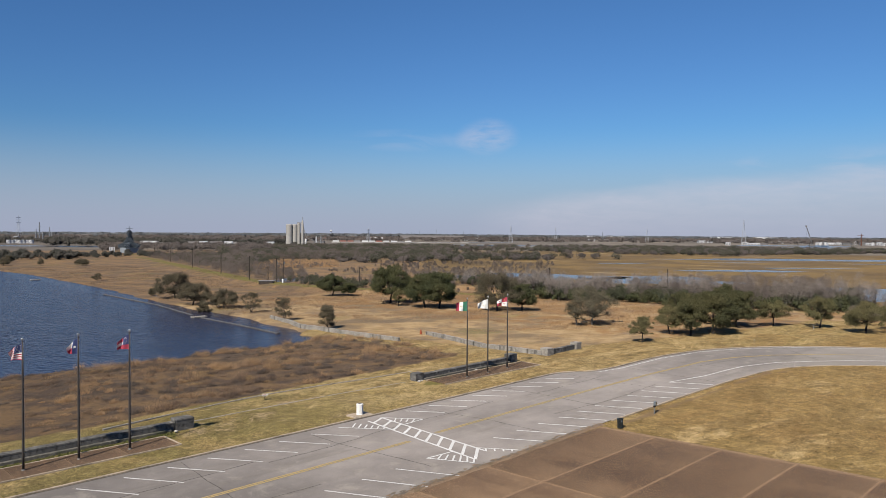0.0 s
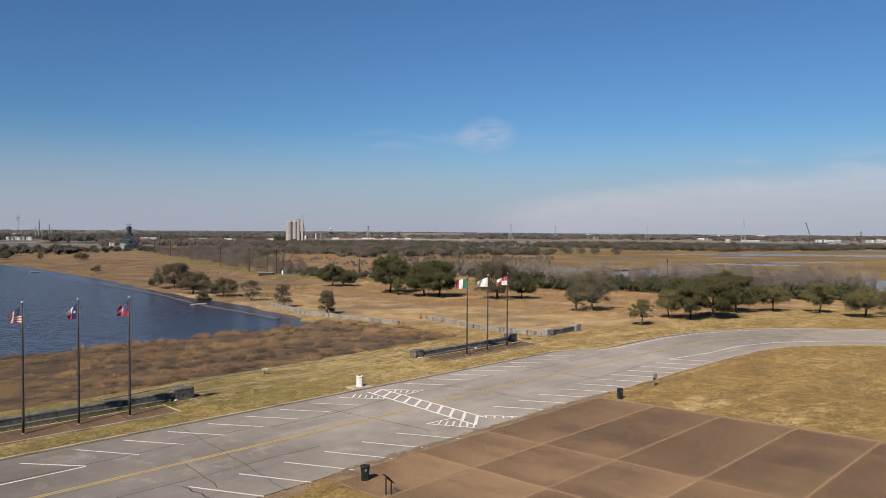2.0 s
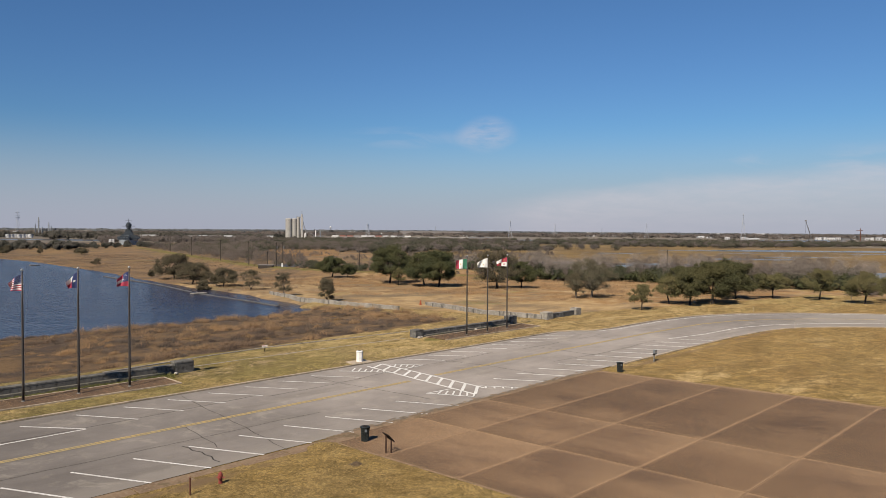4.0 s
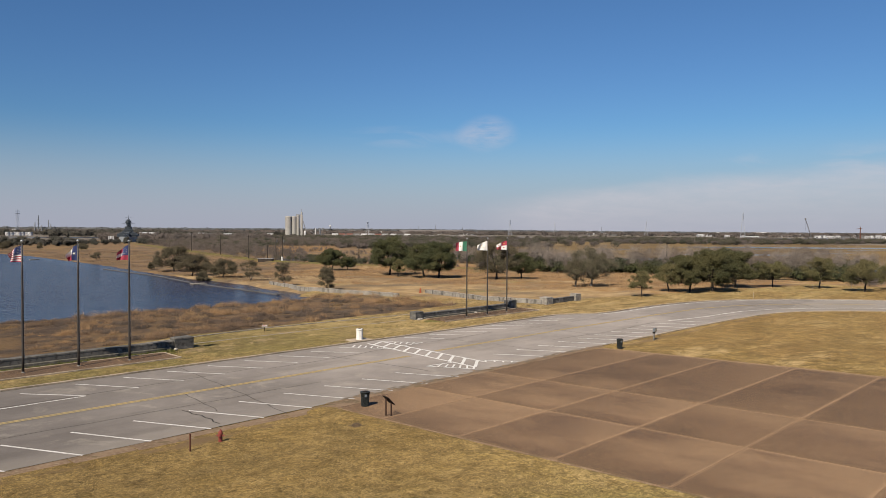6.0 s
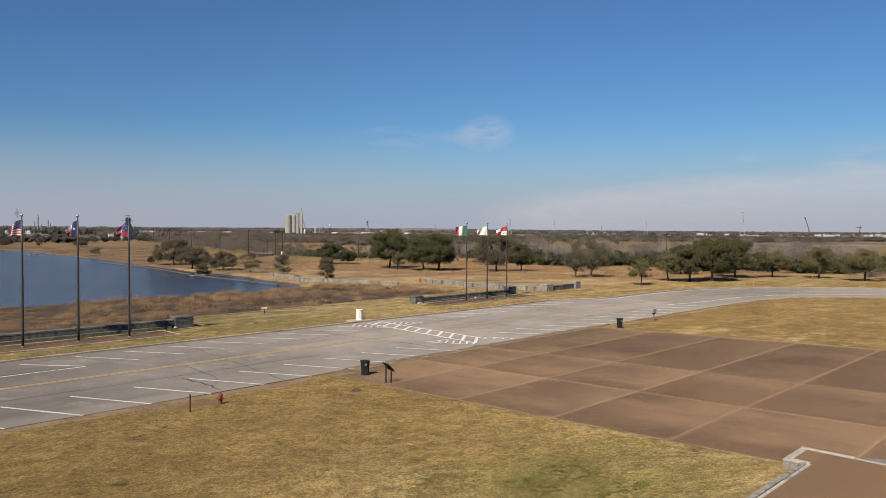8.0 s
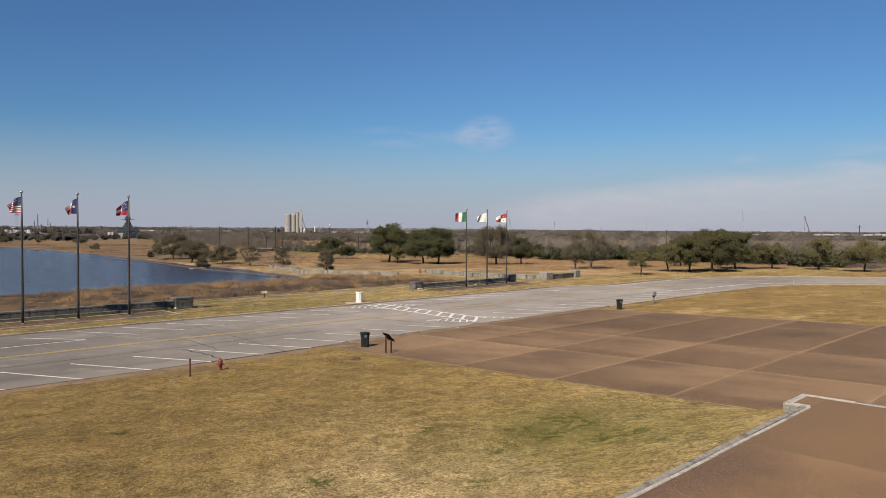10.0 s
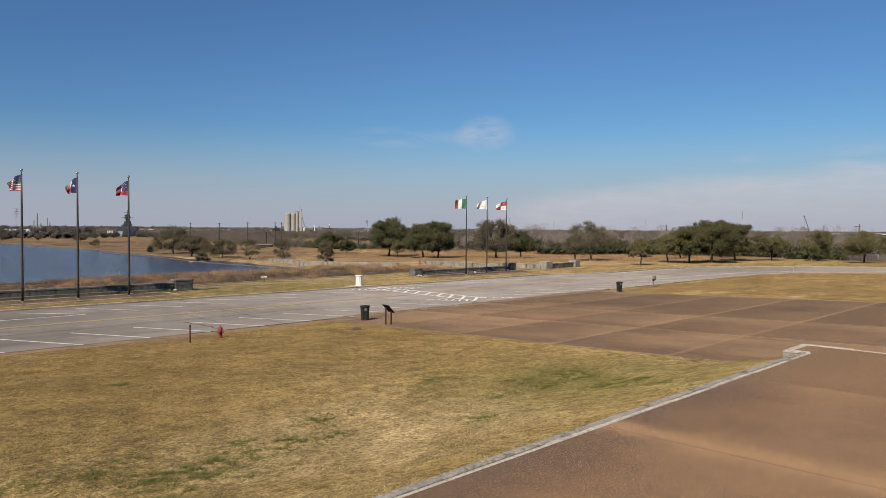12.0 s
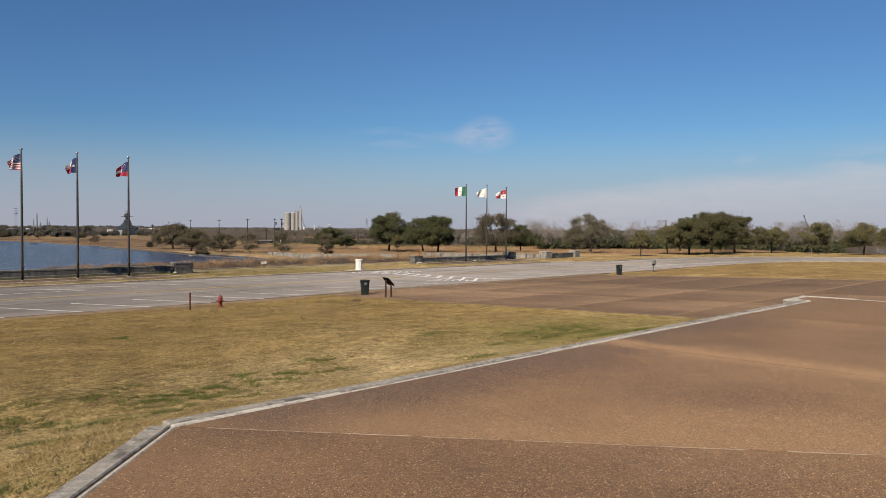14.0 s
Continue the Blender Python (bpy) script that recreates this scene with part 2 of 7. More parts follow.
    dry = k.mix(k.math("MULTIPLY", k.ramp(k.noise(pos, 0.07, 5, 0.6), 0.56, 0.68), 0.7), dry, (0.30, 0.25, 0.115))
    dry = k.mix(k.math("MULTIPLY", k.ramp(fine, 0.5, 0.75), 0.45), dry, (0.23, 0.155, 0.09))
    tall = k.ramp(k.math("ADD", gx, k.math("MULTIPLY", k.math("SUBTRACT", k.noise(pos, 0.06, 5.0, 0.65), 0.5), 60.0)), 112.0, 124.0)
    russet = k.ramp(k.noise(pos, 0.14, 7, 0.7, 0.6), 0.42, 0.58)
    dry = k.mix(k.math("MULTIPLY", k.math("MULTIPLY", tall, russet), 0.7), dry, (0.34, 0.185, 0.078))
    reed = k.mix(k.ramp(mid, 0.38, 0.62), (0.12, 0.088, 0.068), (0.25, 0.165, 0.09))
    reed = k.mix(k.math("MULTIPLY", k.ramp(fine, 0.5, 0.7), 0.7), reed, (0.09, 0.066, 0.05))
    marsh = k.mix(k.ramp(k.noise(pos, 0.02, 6, 0.6), 0.38, 0.62), (0.25, 0.17, 0.075), (0.155, 0.11, 0.062))
    across = k.n("ShaderNodeMapping", {0: pos, 2: (0, 0, radians(45)), 3: (1.0, 0.3, 1.0)}).outputs[0]
    marsh = k.mix(k.math("MULTIPLY", k.ramp(k.noise(across, 0.05, 6, 0.65, 0.4), 0.52, 0.64), 0.6), marsh, (0.13, 0.095, 0.06))
    marsh = k.mix(k.math("MULTIPLY", k.ramp(k.noise(across, 0.035, 5, 0.6, 0.8), 0.60, 0.68), 0.7), marsh, (0.46, 0.345, 0.19))
    marsh = k.mix(k.math("MULTIPLY", k.ramp(k.noise(pos, 0.012, 4, 0.6), 0.54, 0.66), 0.5), marsh, (0.20, 0.16, 0.125))
    marsh = k.mix(k.math("MULTIPLY", k.ramp(mid, 0.5, 0.7), 0.4), marsh, (0.32, 0.23, 0.115))
    dirt = k.mix(mid, (0.31, 0.215, 0.125), (0.20, 0.135, 0.075))
    green = k.mix(mid, (0.25, 0.205, 0.068), (0.165, 0.16, 0.045))
    green = k.mix(k.math("MULTIPLY", k.ramp(grit, 0.46, 0.66), 0.6), green, (0.09, 0.085, 0.03))
    green = k.mix(k.math("MULTIPLY", k.ramp(fine, 0.5, 0.66), 0.5), green, (0.40, 0.31, 0.13))
    fallow = k.mix(k.ramp(k.noise(pos, 0.06, 6, 0.68, 0.6), 0.40, 0.60), (0.33, 0.215, 0.118), (0.205, 0.15, 0.105))
    fallow = k.mix(k.math("MULTIPLY", k.ramp(k.noise(pos, 0.15, 6, 0.7, 0.6), 0.54, 0.64), 0.75), fallow, (0.44, 0.275, 0.115))
    fallow = k.mix(k.math("MULTIPLY", k.ramp(k.noise(pos, 0.04, 4, 0.6), 0.55, 0.66), 0.5), fallow, (0.20, 0.17, 0.075))
    fallow = k.mix(k.math("MULTIPLY", k.ramp(fine, 0.48, 0.66), 0.5), fallow, (0.12, 0.088, 0.062))
    # grey-brown of the far land, with distance haze mixed into it
    far_tone = k.mix(k.ramp(k.noise(pos, 0.006, 6, 0.65), 0.42, 0.60), (0.17, 0.15, 0.132), (0.25, 0.215, 0.18))
    col = k.mix(layer("dry"), lawn, dry)
    col = k.mix(layer("fallow"), col, fallow)
    col = k.mix(layer("reed"), col, reed)
    col = k.mix(layer("marsh"), col, marsh)
    col = k.mix(layer("far_tone"), col, far_tone)
    col = k.mix(layer("green"), col, green)
    col = k.mix(layer("dirt"), col, dirt)
    h = k.math("ADD", k.math("MULTIPLY", fine, 0.6), grit)
    b = k.n("ShaderNodeBump", {"Strength": 1.0, "Distance": 0.10, "Height": h})
    p = k.n("ShaderNodeBsdfPrincipled", {"Base Color": col, "Roughness": 0.95, "Diffuse Roughness": 1.0, "Specular IOR Level": 0.1, "Normal": b.outputs[0]})
    k.t.links.new(p.outputs[0], k.n("ShaderNodeOutputMaterial").inputs[0])
    return m


def water_material(name, deep, wave, rough):
    m = bpy.data.materials.new(name)
    m.use_nodes = True
    k = Nodes(m.node_tree, ALBEDO)
    pos = k.n("ShaderNodeNewGeometry").outputs["Position"]
    st = k.n("ShaderNodeMapping", {0: pos, 2: (0, 0, radians(35)), 3: (1.0, 0.45, 1.0)}).outputs[0]
    h = k.math("ADD", k.noise(st, 1.3, 3.0, 0.6), k.math("MULTIPLY", k.noise(st, 0.25, 2.0), 0.8))
    calm = k.ramp(k.noise(pos, 0.03, 3.0), 0.35, 0.6, 0.82, 1.0)
    wx, wy, _ = k.n("ShaderNodeSeparateXYZ", {0: pos}).outputs
    calm = k.math("MULTIPLY", calm, k.ramp(k.math("ADD", wy, k.math("MULTIPLY", k.noise(pos, 0.05, 3.0), 40.0)), 130.0, 190.0, 0.42, 1.0))
    lee = k.math("SUBTRACT", wx, k.math("ADD", 73.0, k.math("MULTIPLY", wy, 0.065)))        # the strip behind the old wall lies sheltered
    calm = k.math("MULTIPLY", calm, k.ramp(lee, -4.0, 1.5, 1.0, 0.6))
    b = k.n("ShaderNodeBump", {"Strength": k.math("MULTIPLY", calm, wave), "Distance": 0.6, "Height": h})
    p = k.n("ShaderNodeBsdfPrincipled", {"Base Color": (*deep, 1), "Roughness": rough, "IOR": 1.33, "Specular IOR Level": 0.235, "Normal": b.outputs[0]})
    k.t.links.new(p.outputs[0], k.n("ShaderNodeOutputMaterial").inputs[0])
    return m


def road_material():
    m = bpy.data.materials.new("asphalt")
    m.use_nodes = True
    k = Nodes(m.node_tree, ALBEDO)
    pos = k.n("ShaderNodeNewGeometry").outputs["Position"]
    st = k.n("ShaderNodeMapping", {0: pos, 3: (0.12, 1.0, 1.0)}).outputs[0]
    col = k.mix(k.ramp(k.noise(pos, 0.12, 5.0, 0.6), 0.35, 0.65), (0.232, 0.208, 0.195), (0.298, 0.268, 0.251))
    col = k.mix(k.math("MULTIPLY", k.ramp(k.noise(st, 0.55, 5.0, 0.6), 0.48, 0.7), 0.5), col, (0.19, 0.168, 0.148))
    col = k.mix(k.math("MULTIPLY", k.ramp(k.noise(pos, 0.9, 6.0, 0.7), 0.55, 0.7), 0.4), col, (0.375, 0.335, 0.29))
    col = k.mix(k.math("MULTIPLY", k.ramp(k.noise(pos, 40.0, 3.0), 0.5, 0.75), 0.5), col, (0.16, 0.15, 0.14))
    f = k.ramp(k.noise(pos, 0.5, 7, 0.72, 0.4), 0.36, 0.64, 0.94, 1.06)
    col = k.mix(1.0, col, k.n("ShaderNodeCombineColor", {0: f, 1: f, 2: f}).outputs[0], "MULTIPLY")
    x, y, _ = k.n("ShaderNodeSeparateXYZ", {0: pos}).outputs
    # middle brighter, both ends darker: backscatter and vignetting put into the colour
    lit_x = k.math("ADD", x, k.math("MULTIPLY", k.math("SUBTRACT", k.noise(pos, 0.09, 5.0, 0.65), 0.5), 40.0))
    f = k.math("MULTIPLY", k.ramp(lit_x, 8.0, 46.0, 0.84, 1.28), k.ramp(lit_x, 118.0, 78.0, 0.76, 1.0))
    col = k.mix(1.0, col, k.n("ShaderNodeCombineColor", {0: f, 1: f, 2: f}).outputs[0], "MULTIPLY")
    chalk = k.ramp(k.noise(pos, 0.28, 7.0, 0.72, 0.6), 0.54, 0.68)
    col = k.mix(k.math("MULTIPLY", chalk, 0.45), col, (0.47, 0.425, 0.37))
    # sandy deposit along the inner side
    sand = k.math("MULTIPLY", k.ramp(k.math("ADD", y, k.math("MULTIPLY", k.noise(pos, 0.4, 5.0), 3.0)), 41.0, 38.2), 0.42)
    col = k.mix(sand, col, (0.385, 0.348, 0.305))
    b = k.n("ShaderNodeBump", {"Strength": 0.25, "Distance": 0.01, "Height": k.noise(pos, 60.0, 3.0)})
    p = k.n("ShaderNodeBsdfPrincipled", {"Base Color": col, "Roughness": 0.9, "Diffuse Roughness": 1.0, "Specular IOR Level": 0.25, "Normal": b.outputs[0]})
    k.t.links.new(p.outputs[0], k.n("ShaderNodeOutputMaterial").inputs[0])
    return m


def aggregate_material(name, tone, wash=False, lip=None):
    """Brown exposed-aggregate concrete: pale and dark pebbles, run-off stains, a tone by slab."""
    m = bpy.data.materials.new(name)
    m.use_nodes = True
    k = Nodes(m.node_tree, ALBEDO)
    pos = k.n("ShaderNodeNewGeometry").outputs["Position"]
    r = k.n("ShaderNodeObjectInfo").outputs["Random"]
    st = k.n("ShaderNodeMapping", {0: pos, 2: (0, 0, radians(-6)), 3: (0.5, 0.14 if wash else 0.4, 1.0)}).outputs[0]
    base = ((0.098, 0.063, 0.043), (0.165, 0.105, 0.064), (0.33, 0.22, 0.133)) if wash else ((0.118, 0.074, 0.050), (0.190, 0.114, 0.064), (0.33, 0.205, 0.115))
    dark, mid_c, sand = (tuple(v * tone for v in c) for c in base)
    col = k.mix(k.ramp(k.noise(pos, 0.16, 5.0, 0.6), 0.36, 0.62), dark, mid_c)
    col = k.mix(k.math("MULTIPLY", k.ramp(k.math("ADD", k.noise(st, 0.55, 5.0, 0.6), k.math("MULTIPLY", r, 0.12)), 0.50, 0.72), 0.45 if wash else 0.4), col, sand)
    col = k.mix(k.math("MULTIPLY", k.ramp(k.noise(pos, 1.6, 6.0, 0.7), 0.52, 0.72), 0.35), col, dark)
    if lip:
        # sandy silt held along the slanting joint, on its outer side
        px, py, _ = k.n("ShaderNodeSeparateXYZ", {0: pos}).outputs
        off = k.math("ADD", k.math("MULTIPLY", k.math("SUBTRACT", px, lip[0]), 0.7923), k.math("MULTIPLY", k.math("SUBTRACT", py, lip[1]), 0.6101))
        band = k.math("MULTIPLY", k.ramp(k.math("ADD", off, k.math("MULTIPLY", k.math("SUBTRACT", k.noise(pos, 0.7, 4.0), 0.5), 2.6)), 2.4, 0.0), k.ramp(off, -0.012, 0.012, 0.0, 0.5))
        col = k.mix(band, col, sand)
        inset = k.math("ADD", k.math("SUBTRACT", 7.3, py), k.math("MULTIPLY", k.math("SUBTRACT", k.noise(pos, 0.45, 5.0, 0.65), 0.5), 2.4))
        col = k.mix(k.math("MULTIPLY", k.math("MULTIPLY", k.ramp(inset, 1.7, 0.3), k.ramp(px, 3.0, 4.6)), 0.75), col, (0.088, 0.060, 0.050))     # darker brown strip behind the coping
        col = k.mix(k.math("MULTIPLY", k.ramp(k.math("ADD", px, k.math("MULTIPLY", k.math("SUBTRACT", k.noise(pos, 0.3, 4.0), 0.5), 5.0)), 16.5, 21.0), 0.5), col, tuple(v * 0.95 for v in sand))
        seam = k.math("ADD", k.math("ABSOLUTE", k.math("SUBTRACT", px, 12.3)), k.math("MULTIPLY", k.math("SUBTRACT", k.noise(pos, 1.2, 5.0), 0.5), 0.8))
        col = k.mix(k.math("MULTIPLY", k.ramp(seam, 0.8, 0.0), 0.8), col, tuple(v * 1.12 for v in sand))
    if wash:
        # silt washed across each slab: dark at the corner where water stands, sandy along the joints
        gx, gy, _ = k.n("ShaderNodeSeparateXYZ", {0: k.n("ShaderNodeTexCoord").outputs["Generated"]}).outputs
        lie = k.math("ADD", k.math("SUBTRACT", k.math("MULTIPLY", gx, 0.55), k.math("MULTIPLY", gy, 0.45)), k.math("MULTIPLY", k.noise(st, 0.9, 5.0), 0.5))
        col = k.mix(k.math("MULTIPLY", k.ramp(lie, 0.30, -0.05), 0.6), col, tuple(v * 0.62 for v in mid_c))
        col = k.mix(k.math("MULTIPLY", k.ramp(lie, 0.28, 0.75), 0.42), col, sand)
        px = k.n("ShaderNodeSeparateXYZ", {0: pos}).outputs[0]
        f = k.ramp(k.math("ADD", px, k.math("MULTIPLY", k.math("SUBTRACT", k.noise(pos, 0.12, 4.0), 0.5), 14.0)), 36.0, 50.0, 1.10, 0.72)     # slabs get darker with x, from about 36 to 50
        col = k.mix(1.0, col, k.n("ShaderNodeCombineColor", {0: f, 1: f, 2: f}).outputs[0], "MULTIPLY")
        brim = k.math("MINIMUM", k.math("MINIMUM", gx, k.math("SUBTRACT", 1.0, gx)), k.math("MINIMUM", gy, k.math("SUBTRACT", 1.0, gy)))
        late = k.math("MAXIMUM", gx, k.math("SUBTRACT", 1.0, gy))
        silt = k.math("MULTIPLY", k.ramp(k.math("ADD", brim, k.math("MULTIPLY", k.noise(pos, 0.8, 5.0), 0.03)), 0.055, 0.015), k.ramp(late, 0.9, 0.99, 0.14, 0.72))
        col = k.mix(silt, col, tuple(v * 1.15 for v in sand))
    col = k.mix(1.0, col, k.n("ShaderNodeCombineColor", {i: k.ramp(r, 0, 1, 0.84, 1.14, False) for i in range(3)}).outputs[0], "MULTIPLY")
    for scale, cut, much in ((95.0, 0.45, 0.75), (47.0, 0.40, 0.95)):
        v = k.n("ShaderNodeTexVoronoi", {"Vector": pos, "Scale": scale})
        stone = k.ramp(v.outputs["Distance"], cut, cut - 0.14)
        hue, lot, _ = k.n("ShaderNodeSeparateColor", {0: v.outputs["Color"]}).outputs
        peb = k.mix(k.ramp(hue, 0.46, 0.62), (0.050, 0.030, 0.023), (0.47, 0.25, 0.105))
        peb = k.mix(k.ramp(hue, 0.74, 0.90), peb, (0.68, 0.50, 0.31))
        col = k.mix(k.math("MULTIPLY", stone, k.ramp(lot, 0.1, 0.45, 0.15, much)), col, peb)
    col = k.mix(k.math("MULTIPLY", k.ramp(k.noise(pos, 60.0, 2.0), 0.5, 0.8), 0.4), col, (0.06, 0.036, 0.026))
    b = k.n("ShaderNodeBump", {"Strength": 0.35, "Distance": 0.008, "Height": stone})
    p = k.n("ShaderNodeBsdfPrincipled", {"Base Color": col, "Roughness": 0.88, "Diffuse Roughness": 1.0, "Specular IOR Level": 0.25, "Normal": b.outputs[0]})
    k.t.links.new(p.outputs[0], k.n("ShaderNodeOutputMaterial").inputs[0])
    return m


M_GROUND = ground_material()
M_POND = water_material("pond water", (0.021, 0.020, 0.033), 1.0, 0.16)
M_MARSHWATER = water_material("marsh water", (0.07, 0.072, 0.08), 0.1, 0.15)
M_ROAD = road_material()
M_CRACK = mat("crack", (0.05, 0.045, 0.04), (0.09, 0.08, 0.07), None, 2, 9, 0.95, 0)
M_GUTTERSHADE = mat("gutter shade", (0.12, 0.10, 0.08), (0.20, 0.175, 0.145), (0.08, 0.07, 0.055), 0.4, 5.0, 0.95, 0)
M_SILT = mat("silt", (0.30, 0.245, 0.19), (0.21, 0.17, 0.13), None, 2, 9, 0.95, 0)
M_WHITE = mat("road paint white", (0.80, 0.79, 0.77), (0.70, 0.69, 0.66), (0.60, 0.58, 0.55), 0.5, 6.0, 0.7, 0.1, tone=0.74)
M_BAY = mat("worn bay paint", (0.80, 0.79, 0.77), (0.66, 0.64, 0.61), (0.44, 0.42, 0.39), 0.5, 6.0, 0.7, 0.1, tone=0.66)
M_YELLOW = mat("road paint yellow", (0.64, 0.46, 0.18), (0.55, 0.42, 0.19), (0.42, 0.34, 0.20), 0.4, 5.0, 0.75, 0.1, tone=0.54)
M_KERB = mat("kerb concrete", (0.44, 0.35, 0.26), (0.31, 0.25, 0.185), (0.50, 0.43, 0.34), 0.5, 6.0, 0.9, 0.3, stain=((0.14, 0.12, 0.095), 0.5, 0.5), tone=0.72)
M_COPING = mat("coping concrete", (0.46, 0.425, 0.38), (0.33, 0.305, 0.275), (0.58, 0.545, 0.50), 1.6, 14.0, 0.95, 1.0, 22.0, stain=((0.10, 0.092, 0.084), 2.6, 0.7), spec=0.1)
M_LIMED = mat("limewashed strip", (0.80, 0.75, 0.68), (0.66, 0.62, 0.56), (0.45, 0.42, 0.38), 1.2, 16.0, 0.95, 0.8, 26.0, stain=((0.24, 0.22, 0.20), 2.2, 0.6), spec=0.1)
M_STAINED = mat("weathered wall concrete", (0.14, 0.137, 0.133), (0.225, 0.216, 0.20), (0.075, 0.07, 0.066), 0.5, 3.0, 0.92, 0.5, 12.0, stain=((0.42, 0.40, 0.37), 0.9, 0.7))
M_GREYWALL = mat("grey wall concrete", (0.42, 0.385, 0.335), (0.26, 0.24, 0.21), (0.52, 0.485, 0.43), 0.5, 3.0, 0.92, 0.5, 12.0, stain=((0.07, 0.064, 0.058), 0.9, 0.9), streak=0.12, tone=0.56)
M_LEDGE = mat("ledge concrete", (0.22, 0.20, 0.175), (0.13, 0.125, 0.10), (0.30, 0.28, 0.25), 0.5, 4.0, 0.92, 0.5, 12.0, stain=((0.06, 0.07, 0.035), 0.7, 0.7))
M_SUNKEN = mat("water-worn concrete", (0.155, 0.155, 0.165), (0.11, 0.11, 0.118), (0.21, 0.208, 0.215), 0.4, 3.0, 0.9, 0.4, 10.0, stain=((0.06, 0.06, 0.06), 0.8, 0.6))
M_STEP = mat("step concrete", (0.33, 0.315, 0.30), (0.23, 0.22, 0.21), (0.40, 0.385, 0.36), 0.8, 6.0, 0.9, 0.3, stain=((0.10, 0.095, 0.09), 1.4, 0.5))
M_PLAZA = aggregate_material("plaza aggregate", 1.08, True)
M_PAD = aggregate_material("pad aggregate", 0.8, True)
M_TERRACE = aggregate_material("terrace aggregate", 0.97, lip=(3.55, 7.36))
M_JOINT = mat("sandy joint", (0.37, 0.24, 0.14), (0.27, 0.172, 0.105), None, 0.6, 8, 0.95, 0.1)
M_FILLER = mat("worn joint filler", (0.52, 0.44, 0.35), (0.36, 0.27, 0.19), (0.60, 0.53, 0.44), 1.5, 9.0, 0.95, 0.2)
M_SIDEWALK = mat("clay sidewalk", (0.37, 0.25, 0.155), (0.27, 0.178, 0.11), (0.43, 0.32, 0.215), 0.8, 6.0, 0.92, 0.3, vary=0.03, stain=((0.20, 0.15, 0.075), 0.9, 0.8))
M_BRONZE = mat("dark bronze", (0.085, 0.075, 0.07), (0.11, 0.098, 0.09), None, 2.0, 9.0, 0.5, 0.0, metallic=0.2)
M_STEEL = plain("brushed steel", (0.62, 0.62, 0.62), 0.35, 0.9)
M_RED = mat("hydrant red", (0.42, 0.075, 0.055), (0.34, 0.07, 0.06), (0.27, 0.075, 0.06), 4.0, 18.0, 0.55, 0.1)
M_RUST = mat("rusty post", (0.20, 0.075, 0.045), (0.14, 0.055, 0.035), (0.26, 0.11, 0.06), 4.0, 25.0, 0.85, 0.2)
M_CAN = mat("dark green can", (0.035, 0.042, 0.042), (0.05, 0.058, 0.056), None, 4.0, 20.0, 0.5, 0.0)
M_DARK = mat("dark brown metal", (0.030, 0.022, 0.018), (0.045, 0.032, 0.026), None, 3.0, 20.0, 0.75, 0.0, spec=0.1)
M_BROWNPOST = mat("brown steel post", (0.11, 0.062, 0.045), (0.08, 0.046, 0.034), None, 3.0, 20.0, 0.7, 0.0, spec=0.2)
M_PANEL = mat("panel face", (0.012, 0.010, 0.010), (0.016, 0.013, 0.012), None, 3.0, 20.0, 0.9, 0.0, spec=0.05)
M_WHITEPAINT = mat("white paint", (0.80, 0.79, 0.77), (0.72, 0.71, 0.68), (0.60, 0.58, 0.55), 2.0, 9.0, 0.6, 0.1, tone=0.85)
M_GREYBOX = plain("grey box", (0.16, 0.18, 0.20), 0.5)
M_TIMBER = mat("weathered timber", (0.085, 0.066, 0.054), (0.055, 0.044, 0.038), (0.12, 0.10, 0.08), 1.0, 8.0, 0.9, 0.4)
M_BARK = mat("oak bark", (0.075, 0.058, 0.046), (0.045, 0.036, 0.03), (0.10, 0.08, 0.065), 1.0, 9.0, 0.95, 0.6)
M_PALEBARK = mat("pale bark", (0.19, 0.165, 0.145), (0.12, 0.10, 0.088), (0.24, 0.215, 0.19), 1.0, 9.0, 0.95, 0.5)
M_OAK = leafy("oak leaves", (0.077, 0.087, 0.038), (0.112, 0.113, 0.048), 0.25, 0.3, 0.2, 0.35)
M_ROWOAK = leafy("row oak leaves", (0.088, 0.091, 0.04), (0.12, 0.112, 0.048), 0.25, 0.3, 0.2, 0.35)
M_OLIVE = leafy("olive leaves", (0.155, 0.145, 0.062), (0.185, 0.162, 0.076), 0.25, 0.3, 0.22, 0.35)
M_GREYLEAF = leafy("grey-green leaves", (0.155, 0.13, 0.082), (0.118, 0.102, 0.064), 0.25, 0.3, 0.25, 0.35)
M_PALELEAF = leafy("pale grey leaves", (0.20, 0.178, 0.118), (0.155, 0.138, 0.092), 0.25, 0.3, 0.25, 0.35)
M_TWIG = leafy("bare twigs", (0.215, 0.178, 0.158), (0.15, 0.124, 0.108), 0.25, 0.05, 0.15, 0.75)
M_PALETWIG = leafy("pale bare twigs", (0.36, 0.31, 0.28), (0.27, 0.23, 0.2), 0.3, 0.15, 0.25, 0.5)
M_SCRUB = leafy("scrub", (0.084, 0.092, 0.054), (0.118, 0.112, 0.076), 0.35, 0.03, 0.12, 0.75)
# far leaf colours are paler and greyer, with distance haze painted in
M_FARGREEN = leafy("hazed far evergreens", (0.102, 0.104, 0.076), (0.14, 0.13, 0.098), 0.35, 0.02, 0.12, 0.85)
M_FARWOOD = leafy("hazed far woods", (0.165, 0.145, 0.135), (0.21, 0.178, 0.164), 0.35, 0.012, 0.08, 0.85)
M_HAZEWOOD = leafy("hazed mounded trees", (0.098, 0.098, 0.084), (0.125, 0.116, 0.102), 0.35, 0.02, 0.08, 0.85)
